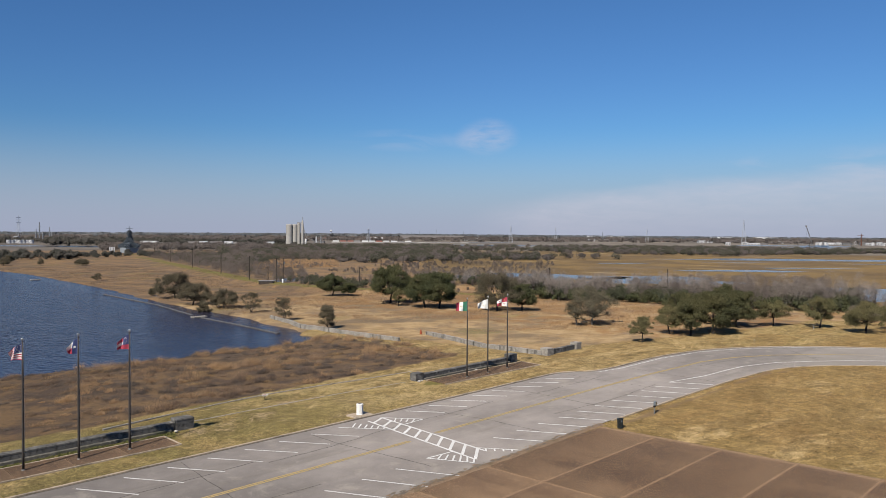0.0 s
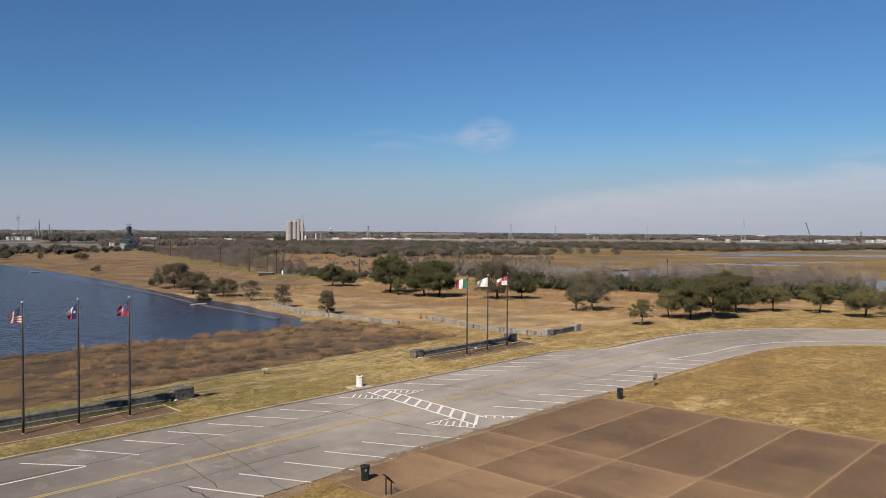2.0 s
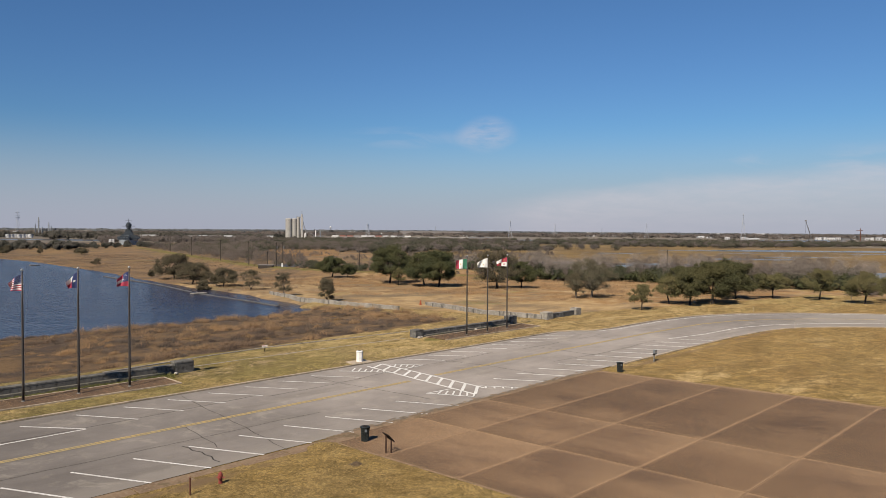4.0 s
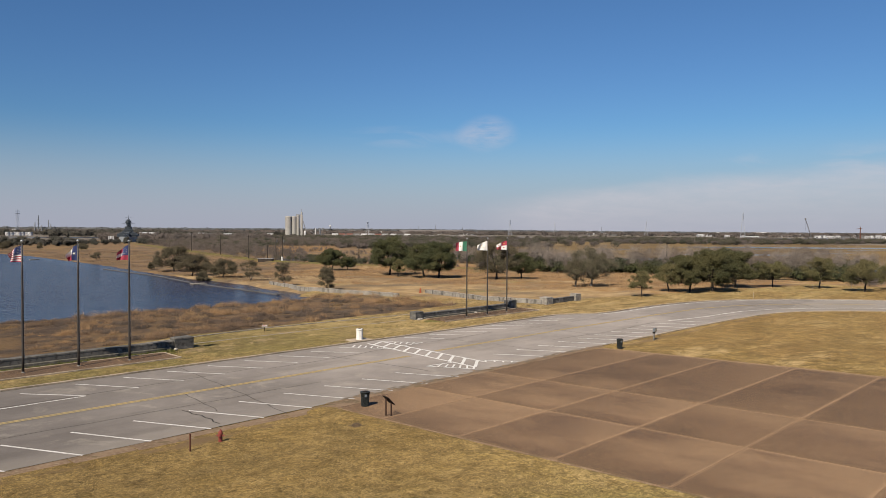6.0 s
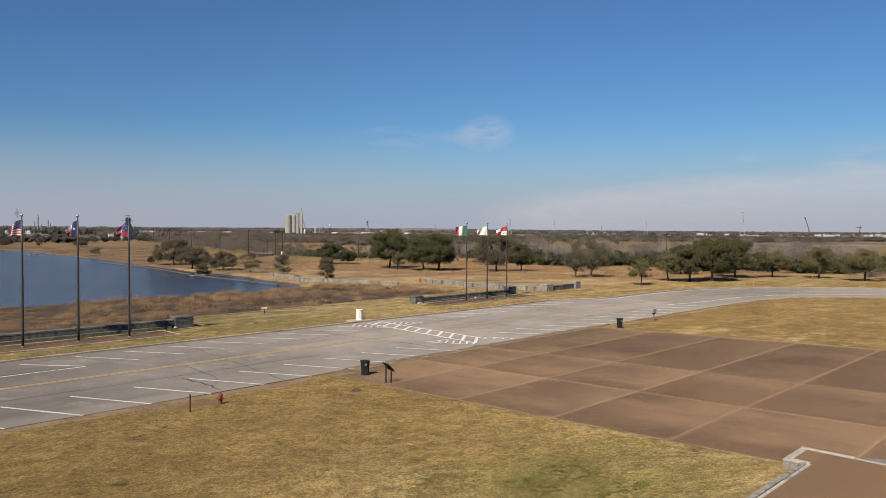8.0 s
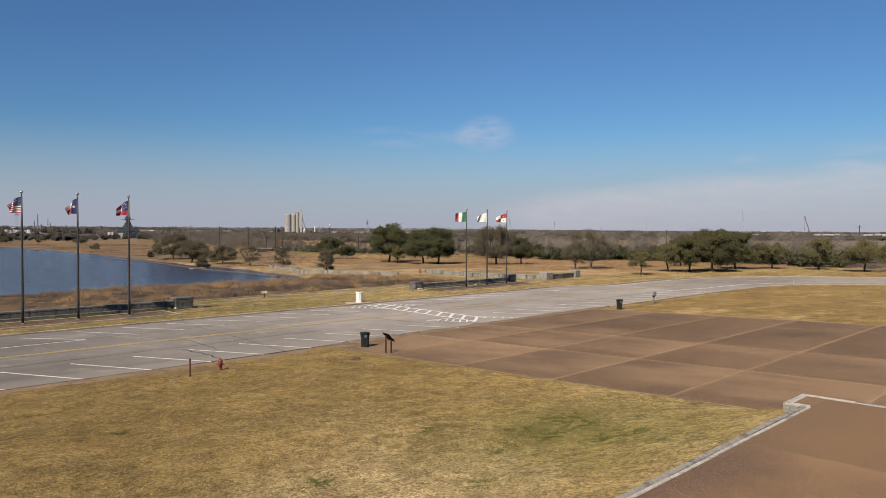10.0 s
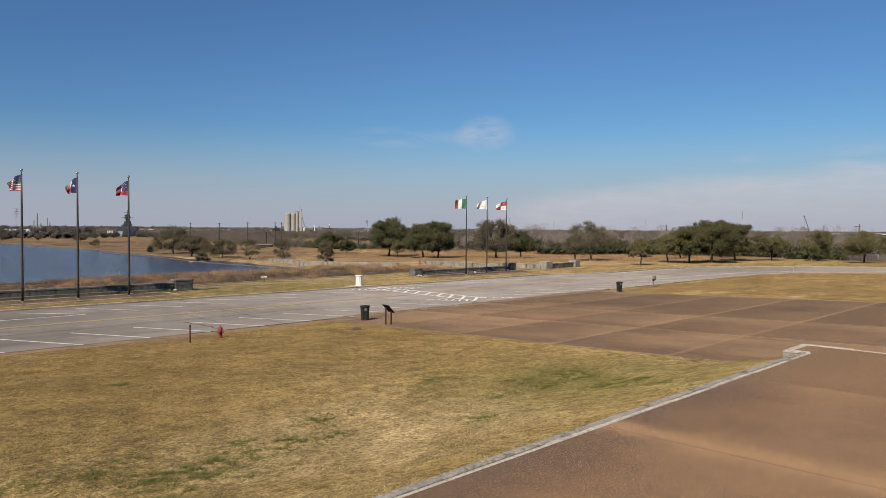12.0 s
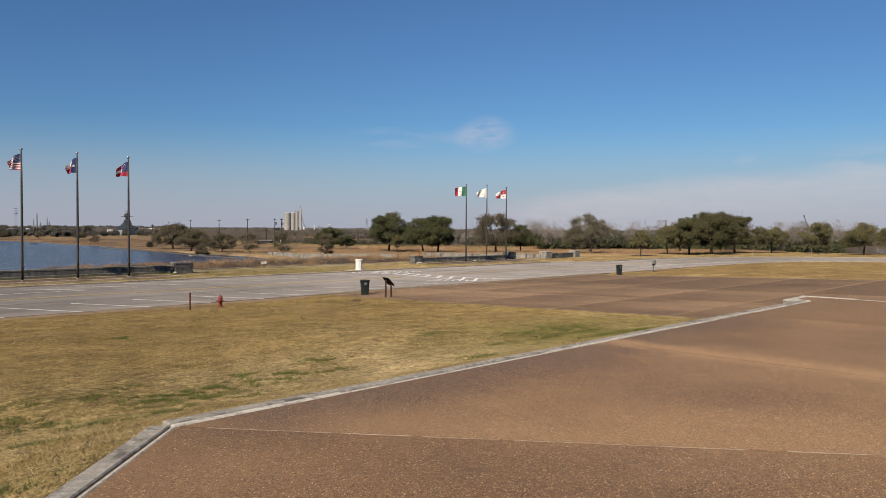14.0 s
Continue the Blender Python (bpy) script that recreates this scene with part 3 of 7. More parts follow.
# slate-blue leaves: the horizon's haze is put into the colour
M_RIDGE = leafy("hazed ridge woods", (0.135, 0.15, 0.17), (0.17, 0.178, 0.19), 0.1, 0.002, 0.08, 0.9)
M_REED = leafy("reeds", (0.31, 0.205, 0.128), (0.125, 0.092, 0.074), 0.25, 0.12, 0.4, 0.3)
M_TUSSOCK = leafy("tall tussock", (0.46, 0.29, 0.15), (0.33, 0.215, 0.125), 0.3, 0.1, 0.3, 0.4)
M_DEADREED = leafy("grey dead reeds", (0.165, 0.128, 0.104), (0.1, 0.078, 0.064), 0.2, 0.2, 0.3, 0.35)
M_STRAW = leafy("straw", (0.50, 0.34, 0.165), (0.42, 0.27, 0.125), 0.25, 0.1, 0.25)
M_TURF = leafy("turf", (0.55, 0.425, 0.225), (0.40, 0.29, 0.125), 0.3, 0.9, 0.5)
M_TUFT = leafy("turf tufts", (0.44, 0.33, 0.155), (0.25, 0.185, 0.075), 0.3, 0.6, 0.45)
M_FRESH = leafy("fresh grass", (0.165, 0.185, 0.048), (0.22, 0.215, 0.075), 0.25, 0.6, 0.3, 0.0)
M_SILO = mat("silo concrete", (0.56, 0.54, 0.51), (0.48, 0.465, 0.44), (0.42, 0.405, 0.385), 0.06, 0.4, 0.9, 0.0, tone=0.52)
M_SHIP = mat("naval grey", (0.10, 0.125, 0.155), (0.075, 0.095, 0.12), None, 0.1, 1.0, 0.6, 0.0)
M_SHIPPALE = plain("pale hull", (0.27, 0.30, 0.33), 0.6)
M_FARWHITE = mat("far white cladding", (0.66, 0.66, 0.67), (0.55, 0.56, 0.58), None, 0.02, 0.2, 0.7, 0.0, vary=0.12, tone=0.7)
M_FARGREY = mat("far grey cladding", (0.24, 0.24, 0.25), (0.32, 0.31, 0.31), None, 0.02, 0.2, 0.8, 0.0, vary=0.2)
M_FARPALE = mat("far pale cladding", (0.36, 0.35, 0.34), (0.44, 0.42, 0.41), None, 0.02, 0.2, 0.8, 0.0)
M_FARRED = plain("far red cladding", (0.30, 0.13, 0.105), 0.7)
M_FARROOF = plain("far roof", (0.20, 0.18, 0.17), 0.8)
M_LATTICE = plain("galvanised lattice", (0.46, 0.49, 0.54), 0.6)
# steel greyed for far columns, haze included in its colour
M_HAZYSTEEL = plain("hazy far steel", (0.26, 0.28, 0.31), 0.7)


# ---------------------------------------------------------------- mesh helpers
def mesh_np(name, verts, faces, mats=(), idx=None, smooth=False):
    """A mesh from arrays; all faces have the same number of corners."""
    verts, faces = np.asarray(verts, np.float32), np.asarray(faces, np.int32)
    me = bpy.data.meshes.new(name)
    n, c = faces.shape
    me.vertices.add(len(verts))
    me.vertices.foreach_set("co", verts.ravel())
    me.loops.add(n * c)
    me.loops.foreach_set("vertex_index", faces.ravel())
    me.polygons.add(n)
    me.polygons.foreach_set("loop_start", np.arange(0, n * c, c, dtype=np.int32))
    if idx is not None:
        me.polygons.foreach_set("material_index", np.asarray(idx, np.int32))
    me.polygons.foreach_set("use_smooth", np.full(n, smooth))
    for m in mats:
        me.materials.append(m)
    me.update(calc_edges=True)
    me.validate()
    return me


class Geo:
    """Collects faces of any size into one mesh."""

    def __init__(self):
        self.v, self.f, self.i = [], [], []

    def face(self, pts, mi=0):
        s = len(self.v)
        self.v += [tuple(p) for p in pts]
        self.f.append(tuple(range(s, s + len(pts))))
        self.i.append(mi)

    def add(self, verts, faces, mi=0, m=None):
        s = len(self.v)
        self.v += [tuple(m @ Vector(p)) if m else tuple(p) for p in verts]
        self.f += [tuple(a + s for a in f) for f in faces]
        self.i += [mi] * len(faces)

    def box(self, lo, hi, mi=0, m=None, bevel=0.0):
        (a, b, c), (d, e, f) = lo, hi
        if not bevel:
            v = [(a, b, c), (d, b, c), (d, e, c), (a, e, c), (a, b, f), (d, b, f), (d, e, f), (a, e, f)]
            self.add(v, [(0, 3, 2, 1), (4, 5, 6, 7), (0, 1, 5, 4), (1, 2, 6, 5), (2, 3, 7, 6), (3, 0, 4, 7)], mi, m)
            return
        g = bevel
        v = [(a, b, c), (d, b, c), (d, e, c), (a, e, c), (a, b, f - g), (d, b, f - g), (d, e, f - g), (a, e, f - g),
             (a + g, b + g, f), (d - g, b + g, f), (d - g, e - g, f), (a + g, e - g, f)]
        self.add(v, [(0, 3, 2, 1), (0, 1, 5, 4), (1, 2, 6, 5), (2, 3, 7, 6), (3, 0, 4, 7),
                     (4, 5, 9, 8), (5, 6, 10, 9), (6, 7, 11, 10), (7, 4, 8, 11), (8, 9, 10, 11)], mi, m)

    def lathe(self, prof, seg=16, mi=0, m=None):
        """Turned shape from (radius, height) pairs, closed at both ends."""
        v, f = [], []
        for r, z in prof:
            v += [(r * math.cos(2 * math.pi * k / seg), r * math.sin(2 * math.pi * k / seg), z) for k in range(seg)]
        for j in range(len(prof) - 1):
            f += [(j * seg + k, j * seg + (k + 1) % seg, (j + 1) * seg + (k + 1) % seg, (j + 1) * seg + k) for k in range(seg)]
        f += [tuple(reversed(range(seg))), tuple(range((len(prof) - 1) * seg, len(prof) * seg))]
        self.add(v, f, mi, m)

    def tube(self, pts, radii, seg=7, mi=0):
        """A tapered tube along points."""
        pts = [Vector(p) for p in pts]
        v, f = [], []
        for j, p in enumerate(pts):
            d = (pts[min(j + 1, len(pts) - 1)] - pts[max(j - 1, 0)]).normalized()
            a = d.orthogonal().normalized()
            b = d.cross(a)
            v += [p + radii[j] * (math.cos(2 * math.pi * k / seg) * a + math.sin(2 * math.pi * k / seg) * b) for k in range(seg)]
        for j in range(len(pts) - 1):
            f += [(j * seg + k, j * seg + (k + 1) % seg, (j + 1) * seg + (k + 1) % seg, (j + 1) * seg + k) for k in range(seg)]
        f += [tuple(reversed(range(seg))), tuple(range((len(pts) - 1) * seg, len(pts) * seg))]
        self.add(v, f, mi)

    def prism(self, outline, z0, z1, mi=0):
        """An upright prism over an outline in plan (counter-clockwise)."""
        n = len(outline)
        v = [(x, y, z0) for x, y in outline] + [(x, y, z1) for x, y in outline]
        f = [tuple(range(n, 2 * n)), tuple(reversed(range(n)))] + [(k, (k + 1) % n, n + (k + 1) % n, n + k) for k in range(n)]
        self.add(v, f, mi)

    def mesh(self, name, *mats, smooth=False):
        me = bpy.data.meshes.new(name)
        me.from_pydata(self.v, [], self.f)
        for m in mats:
            me.materials.append(m)
        if len(mats) > 1:
            me.polygons.foreach_set("material_index", self.i)
        if smooth:
            me.polygons.foreach_set("use_smooth", [True] * len(self.f))
        me.update()
        return me


def part(name, geo, material, parent, label="", smooth=False):
    ob = new(name, geo.mesh(name, material, smooth=smooth))
    ob.parent = parent
    return tagged(ob, label)


def thing(name, label, category, at=None, group="", kind=""):
    ob = new(name)
    if at is not None:
        ob.matrix_basis = at
    return tagged(ob, label, category, group, kind)


def solid(name, geo, materials, label, category, group="", kind="", smooth=False):
    mats = materials if isinstance(materials, tuple) else (materials,)
    return tagged(new(name, geo.mesh(name, *mats, smooth=smooth)), label, category, group, kind)


rng = np.random.default_rng(7)


def sstep(x, a, b):
    t = np.clip((np.asarray(x, float) - a) / (b - a), 0, 1)
    return t * t * (3 - 2 * t)


# ---------------------------------------------------------------- lie of the land
WATER = -2.4
SHORE = ((104, 74), (110, 82), (114, 86), (128, 88), (142, 88.5), (160, 91.5), (179, 90.5), (197, 92), (226, 94.4), (252, 97.4), (291, 101.4), (377, 108), (425, 104), (470, 60), (480, -40))


def shore_x(y):
    ys, xs = zip(*SHORE)
    return np.interp(y, ys, xs)


def in_pond(x, y):
    """1 in the pond, 0 on land, soft across the bank."""
    wob = 1.5 * np.sin(x * 0.21 + 1.0) + 1.0 * np.sin(x * 0.53) + 0.8 * np.sin(y * 0.3)
    return sstep(shore_x(y) - x + wob * 0.6, 0, 5) * sstep(y - 112.5 - wob, 0, 5) * sstep(478 - y, 0, 20)


def land(x, y):
    x, y = np.asarray(x, float), np.asarray(y, float)
    z = 0.03 * (36 - np.clip(y, -60, 36)) * sstep(x, 88, 61)
    off = np.maximum(y - 7.7, (y - x - 4.2) * 0.7071)      # distance from the terrace
    bank = np.clip((5.8 - off) / 5.8, 0, 1) ** 1.4 * sstep(x, 27.0, 24.5)
    z = z + np.where(off < 5.8, bank * np.clip(1.86 - z, 0, 3), 0)
    back = np.interp(y, (66, 80, 110, 140, 170), (0, -0.35, -1.1, -1.8, -2.0))
    left = np.interp(y, (66, 80, 100, 110, 113), (0, -0.4, -1.2, -1.9, -2.3))
    left = left - 0.4 * sstep(x, 36, 24) * np.interp(y, (66, 76, 98, 112), (0, 1, 1, 0))
    k = sstep(x, 70, 90)
    z = np.where(y > 60, back * k + left * (1 - k), z)
    z = np.where(y > 120, back, z)
    z = np.minimum(z, -2.0 * sstep(x, 158, 205) + np.where(y < 60, z, 0))
    z = z - 1.3 * in_pond(x, y)
    # low flood bank beyond the pond
    rise = np.zeros_like(z)
    for (x0, y0), (x1, y1) in (((176, 138), (160, 186)), ((160, 186), (152, 216)), ((152, 216), (151, 236)), ((151, 236), (153, 262)), ((153, 262), (170, 329)), ((170, 329), (201, 448)), ((201, 448), (253, 632))):
        t = np.clip(((x - x0) * (x1 - x0) + (y - y0) * (y1 - y0)) / ((x1 - x0) ** 2 + (y1 - y0) ** 2), 0, 1)
        d = np.hypot(x - x0 - t * (x1 - x0), y - y0 - t * (y1 - y0))
        rise = np.maximum(rise, sstep(d, 9, 2))
    return z + 1.0 * rise - 0.05


def land1(x, y):
    return float(land(np.array([x]), np.array([y]))[0])


# road outline: outer kerb and inner edge, from west to east
OUTER = [(-70, 55.3), (15, 55.3), (60, 55.4), (78.5, 55.7), (80.2, 54.4), (82.0, 53.0), (86.4, 52.4), (92, 52.6), (98.4, 52.5), (104, 52.0), (108.5, 51.1),
         (112.5, 49.8), (116.2, 47.9), (120.5, 45.1), (124.1, 42.1), (129.5, 36.6), (133.6, 30.9), (137, 24), (139.5, 15), (140, 4), (138, -8), (133, -20)]
INNER = [(-70, 37.0), (15, 37.0), (40, 37.4), (60, 37.8), (80, 37.9), (90, 37.8), (99.2, 37.2), (102, 36.7), (104.6, 35.9), (107.2, 34.6), (109.5, 33.0),
         (113, 30.0), (116.1, 26.6), (119, 21.5), (121, 15), (121.5, 4), (119.5, -6), (115, -16)]


def along(line, step):
    """Points every step metres along a smoothed line, with the way to its left."""
    p = np.array(line, float)
    s = np.r_[0, np.cumsum(np.hypot(*np.diff(p, axis=0).T))]
    u = np.arange(0, s[-1], step)
    q = np.stack([np.interp(u, s, p[:, 0]), np.interp(u, s, p[:, 1])], 1)
    for _ in range(3):
        q[1:-1] = 0.25 * q[:-2] + 0.5 * q[1:-1] + 0.25 * q[2:]
    d = np.gradient(q, axis=0)
    d /= np.linalg.norm(d, axis=1)[:, None]
    return q, np.stack([-d[:, 1], d[:, 0]], 1)


def strip_solid(geo, q, left, a, b, z0, z1, mi=0, bevel=0.02):
    """A kerb-like bar from offset a to b (b further left), with softened upper edges."""
    sec = [(a, z0), (a, z1 - bevel), (a + bevel, z1), (b - bevel, z1), (b, z1 - bevel), (b, z0)]
    n = len(sec)
    v = [(*(q[k] + o * left[k]), z) for k in range(len(q)) for o, z in sec]
    f = [(k * n + j, k * n + (j + 1) % n, (k + 1) * n + (j + 1) % n, (k + 1) * n + j) for k in range(len(q) - 1) for j in range(n)]
    f = [tuple(reversed(x)) for x in f] + [tuple(range(n)), tuple(reversed(range((len(q) - 1) * n, len(q) * n)))]
    geo.add(v, f, mi)


def build_ground():
    def lines(lo, a, b, hi, step):
        up = b + np.cumsum(step * 1.13 ** np.arange(1, 80))
        dn = a - np.cumsum(step * 1.22 ** np.arange(1, 60))
        return np.r_[dn[dn > lo][::-1], np.arange(a, b, step), up[up < hi], hi]

    xs, ys = lines(-900, -30, 172, 5200, 1.25), lines(-900, -6, 240, 5200, 1.25)
    x, y = np.meshgrid(xs, ys)
    z = land(x, y)
    bumps = np.array([noise.noise((a * 0.35, b * 0.35, 0)) + 0.6 * noise.noise((a * 0.9, b * 0.9, 3)) for a, b in zip(x.ravel(), y.ravel())]).reshape(x.shape)
    amp = 0.03 * ((y < 35) | (y > 57)) + 0.07 * ((y > 72) & ((x < 80) | (y > 68))) * sstep(y, 66, 76)
    amp = np.where((x > 76) & (x < 142) & (y > -20) & (y < 58), 0.0, amp)
    amp = np.where((x > 26) & (x < 64) & (y < 38), 0.0, amp)
    z = z + amp * bumps
    z = np.where((x < 27.5) & (y > 33.5) & (y < 37.5), z + 0.045, z)
    z = np.where((x < 25.5) & (y < 5.0) & (y < x), np.minimum(z, 1.2), z)
    z = np.where((x > 28.4) & (x < 58.2) & (y < 36.2), z - 0.12, z)
    z = np.where((x > 26.0) & (x < 28.4) & (y < 37), z + 0.035, z)
    n, m = len(xs), len(ys)
    i = np.arange(n * m).reshape(m, n)
    f = np.stack([i[:-1, :-1], i[:-1, 1:], i[1:, 1:], i[1:, :-1]], -1).reshape(-1, 4)
    me = mesh_np("ground", np.stack([x, y, z], -1).reshape(-1, 3), f, (M_GROUND,), smooth=True)
    reed = ((x < 84) & (y > 72) & (y < 125)) * sstep(y - 71.5 - 0.06 * np.clip(x - 30, 0, 60), -1.5, 2.5) * sstep(84 - x, 0, 6)
    dry = np.maximum(sstep(x, 84, 92) * sstep(y - 66 + 0.25 * np.clip(x - 95, 0, 60), -4, 8), (y > 125) * 1.0)
    dry = np.maximum(dry, sstep(x - 100 + 0.9 * (y - 20), 90, 110) * (x > 135) * 0.8)
    marsh = np.maximum(sstep(x, 200, 235) * sstep(y, -400, -300), sstep(x + 0.2 * y, 280, 330) * (y > 120))
    green = sstep(np.abs(x - np.interp(y, (138, 186, 216, 236, 262, 329, 448, 632), (176, 160, 152, 151, 153, 170, 201, 253))), 7, 1.5) * ((y > 138) & (y < 640)) * 0.85
    green = np.maximum(green, ((y > 58) & (y < 64) & (((x > 10) & (x < 30)) | ((x > 60) & (x < 80)))) * sstep(y, 60.8, 62.4) * 1.2)
    green = np.maximum(green, 0.62 * np.exp(-((x - 20.3) / 4.8) ** 2 - ((y - 14.6) / 3.6) ** 2) * (x < 26.5))
    green = np.maximum(green, 0.34 * np.exp(-((x - 7.0) / 3.5) ** 2 - ((y - 15.0) / 1.6) ** 2))
    dirt = (x > 60) * (x < 110) * sstep(np.abs(y - np.interp(x, (60, 99, 110), (36.9, 36.3, 31.6))), 1.3, 0.3) * 0.6
    bearing = np.degrees(np.arctan2(y, x))
    marsh = marsh * sstep(bearing, 50, 43)
    dirt = np.maximum(dirt, 0.75 * np.exp(-((x - 17.3) / 2.4) ** 2 - ((y - 35.0) / 1.0) ** 2))
    dirt = np.maximum(dirt, 0.45 * np.exp(-((y - 35.3) / 0.8) ** 2) * (x < 27))
    fallow = np.maximum(sstep(y, 172, 215) * (x < 320) * sstep(x, 60, 80), sstep(bearing, 43, 50) * sstep(y, 172, 215) * (x > 100))
    # haze-greyed colour sets in 700 to 1000 m out
    far_tone = sstep(np.hypot(x, y), 700, 1000)
    for name, val in (("reed", reed), ("dry", dry), ("fallow", fallow), ("far_tone", far_tone), ("marsh", marsh), ("green", green), ("dirt", dirt)):
        a = me.attributes.new(name, "FLOAT", "POINT")
        a.data.foreach_set("value", np.asarray(val, np.float32).ravel())
    return tagged(new("ground", me), "lawn, dry winter grass and brown marsh land", "ground", kind="structure")


build_ground()

g = Geo()
g.face([(-700, 108, WATER), (115, 108, WATER), (115, 490, WATER), (-700, 490, WATER)])
solid("pond_water", g, M_POND, "wind-rippled blue pond water inside reedy banks", "water", kind="structure")


def pool(name, cx, cy, rx, ry, turn, seed, label):
    """A marsh pool with an uneven shore."""
    r = np.random.default_rng(seed)
    ph = r.uniform(0, 6.28, 6)
    g = Geo()
    pts = []
    for k in range(90):
        a = 2 * math.pi * k / 90
        s = 1 + sum(0.21 / (j * 0.5 + 1) * math.sin((j + 2) * a + ph[j]) for j in range(6))
        u, v = rx * s * math.cos(a), ry * s * math.sin(a)
        pts.append((cx + u * math.cos(turn) - v * math.sin(turn), cy + u * math.sin(turn) + v * math.cos(turn), -1.99))
    g.face(pts)
    return solid(name, g, M_MARSHWATER, label, "water", kind="structure")


V = radians(-45)     # across the view
for k, (cx, cy, rx, ry) in enumerate(((272, 208, 32, 27), (292, 156, 38, 24), (640, 185, 120, 24), (405, 164, 40, 8), (284, 66, 34, 34), (440, 262, 14, 5),
                                      (1060, 590, 330, 32), (930, 830, 160, 20), (420, 900, 190, 26), (360, 1010, 330, 34), (1350, 420, 260, 30), (174, 262, 9, 13), (590, 130, 30, 6), (470, 150, 26, 6), (520, 215, 20, 5), (1417, 491, 95, 60), (1202, 1056, 60, 26))):
    pool("marsh_pool", cx, cy, rx, ry, V if k != 10 else 0.3, 20 + k, "shallow pale-blue pool in the brown marsh")

# ---------------------------------------------------------------- road
ROAD_Z = 0.01
qo, lo_ = along(OUTER, 1.0)
qi, li_ = along(INNER, 1.0)
g = Geo()
n = 240
ro = np.stack([np.interp(np.linspace(0, len(qo) - 1, n), np.arange(len(qo)), qo[:, c]) for c in (0, 1)], 1)
ri = np.stack([np.interp(np.linspace(0, len(qi) - 1, n), np.arange(len(qi)), qi[:, c]) for c in (0, 1)], 1)
for k in range(n - 1):
    for a, b in ((0, 0.5), (0.5, 1)):
        p = [(*(ri[j] * (1 - s) + ro[j] * s), ROAD_Z) for j, s in ((k, a), (k + 1, a), (k + 1, b), (k, b))]
        g.face(p)
road = solid("road", g, M_ROAD, "worn grey asphalt drive with angled parking bays", "road", kind="structure")


def paint(name, pts, width, material, label, category, group="", lift=0.008):
    """A painted line along points on the road."""
    p = np.array(pts, float)
    fine = np.concatenate([np.linspace(a, b, max(2, int(np.hypot(*(b - a)) / 1.0)), endpoint=False) for a, b in zip(p[:-1], p[1:])] + [p[-1:]])
    d = np.gradient(fine, axis=0)
    d /= np.linalg.norm(d, axis=1)[:, None]
    left = np.stack([-d[:, 1], d[:, 0]], 1) * width / 2
    g = Geo()
    for k in range(len(fine) - 1):
        c = [fine[k] - left[k], fine[k + 1] - left[k + 1], fine[k + 1] + left[k + 1], fine[k] + left[k]]
        g.face([(*q, ROAD_Z + lift) for q in c])
    return solid(name, g, material, label, category, group, "structure")


# kerbs
g = Geo()
strip_solid(g, qo, lo_, -0.02, 0.20, -0.2, 0.11)
solid("kerb_outer", g, M_KERB, "low weathered concrete kerb along the drive", "kerb", kind="structure")
g = Geo()
sel = qi[:, 0] > 61
strip_solid(g, qi[sel], li_[sel], -0.20, 0.02, -0.2, 0.05)
solid("kerb_inner", g, M_KERB, "flush concrete edging on the inner side of the drive", "kerb", kind="structure")

# dark strip painted on the road as the kerb's shadow line
gutter = qo[(qo[:, 0] > -20)] - 0.10 * lo_[(qo[:, 0] > -20)]
paint("gutter", [tuple(p) for p in gutter[::3]], 0.14, M_GUTTERSHADE, "dark painted shade line in the gutter along the kerb", "dirt", lift=0.004)

# double centre line, then the solid lines
for off in (-0.13, 0.13):
    paint("centre_line", [(-40, 46.1 + off), (20, 46.15 + off), (43, 46.3 + off)], 0.19, M_YELLOW, "faded yellow centre line on asphalt", "road marking", "centre lines")
    paint("centre_line", [(46.5, 46.6 + off), (66, 46.9 + off), (86, 46.8 + off), (99.7, 46.2 + off), (107, 44.4 + off), (113, 41.4 + off), (119, 36.8 + off), (125, 30 + off)], 0.19, M_YELLOW, "faded yellow centre line on asphalt", "road marking", "centre lines")
paint("edge_line", [(83.0, 42.6), (90.7, 41.2), (96, 41.0), (100.5, 40.6), (106.8, 38.6), (112, 35.2), (116, 32), (120.3, 27.6), (124, 21)], 0.16, M_WHITE, "white painted edge line round the bend", "road marking")
paint("edge_line", [(82.5, 52.3), (87, 51.6), (98, 51.7), (108, 50.3), (116, 47.0), (124, 41.2), (133, 30.4)], 0.12, M_WHITE, "white painted edge line round the bend", "road marking")
bays = [((10.3 + 3.36 * k, 41.6), (12.7 + 3.36 * k, 36.95 + 0.02 * k)) for k in range(-6, 9)]
bays += [((49.1 + 3.39 * k, 41.9 + 0.07 * k), (51.4 + 3.42 * k, 38.1)) for k in range(11)]
bays += [((18.1 + 3.33 * k, 54.2), (20.8 + 3.33 * k, 50.0 + 0.1 * k)) for k in range(0, 7)]
bays += [((49.9 + 3.43 * k, 54.6), (52.4 + 3.43 * k, 51.3 + 0.1 * k)) for k in range(8)]
for k, (a, b) in enumerate(bays):
    paint("bay_line", [a, b], 0.15, M_WHITE if 15 <= k < 26 or k >= 33 else M_BAY, "worn white parking bay line", "road marking", "parking bay lines")
paint("bay_line", [(6.5, 49.9), (12.3, 49.9), (17.3, 49.9)], 0.17, M_BAY, "worn white parking bay line", "road marking", "parking bay lines")
paint("bay_line", [(14.4, 53.6), (17.3, 50.0)], 0.17, M_BAY, "worn white parking bay line", "road marking", "parking bay lines")

# hatched crossing
cross = thing("crosswalk", "white ladder-striped crosswalk with hatched corners on asphalt", "road marking", kind="structure")


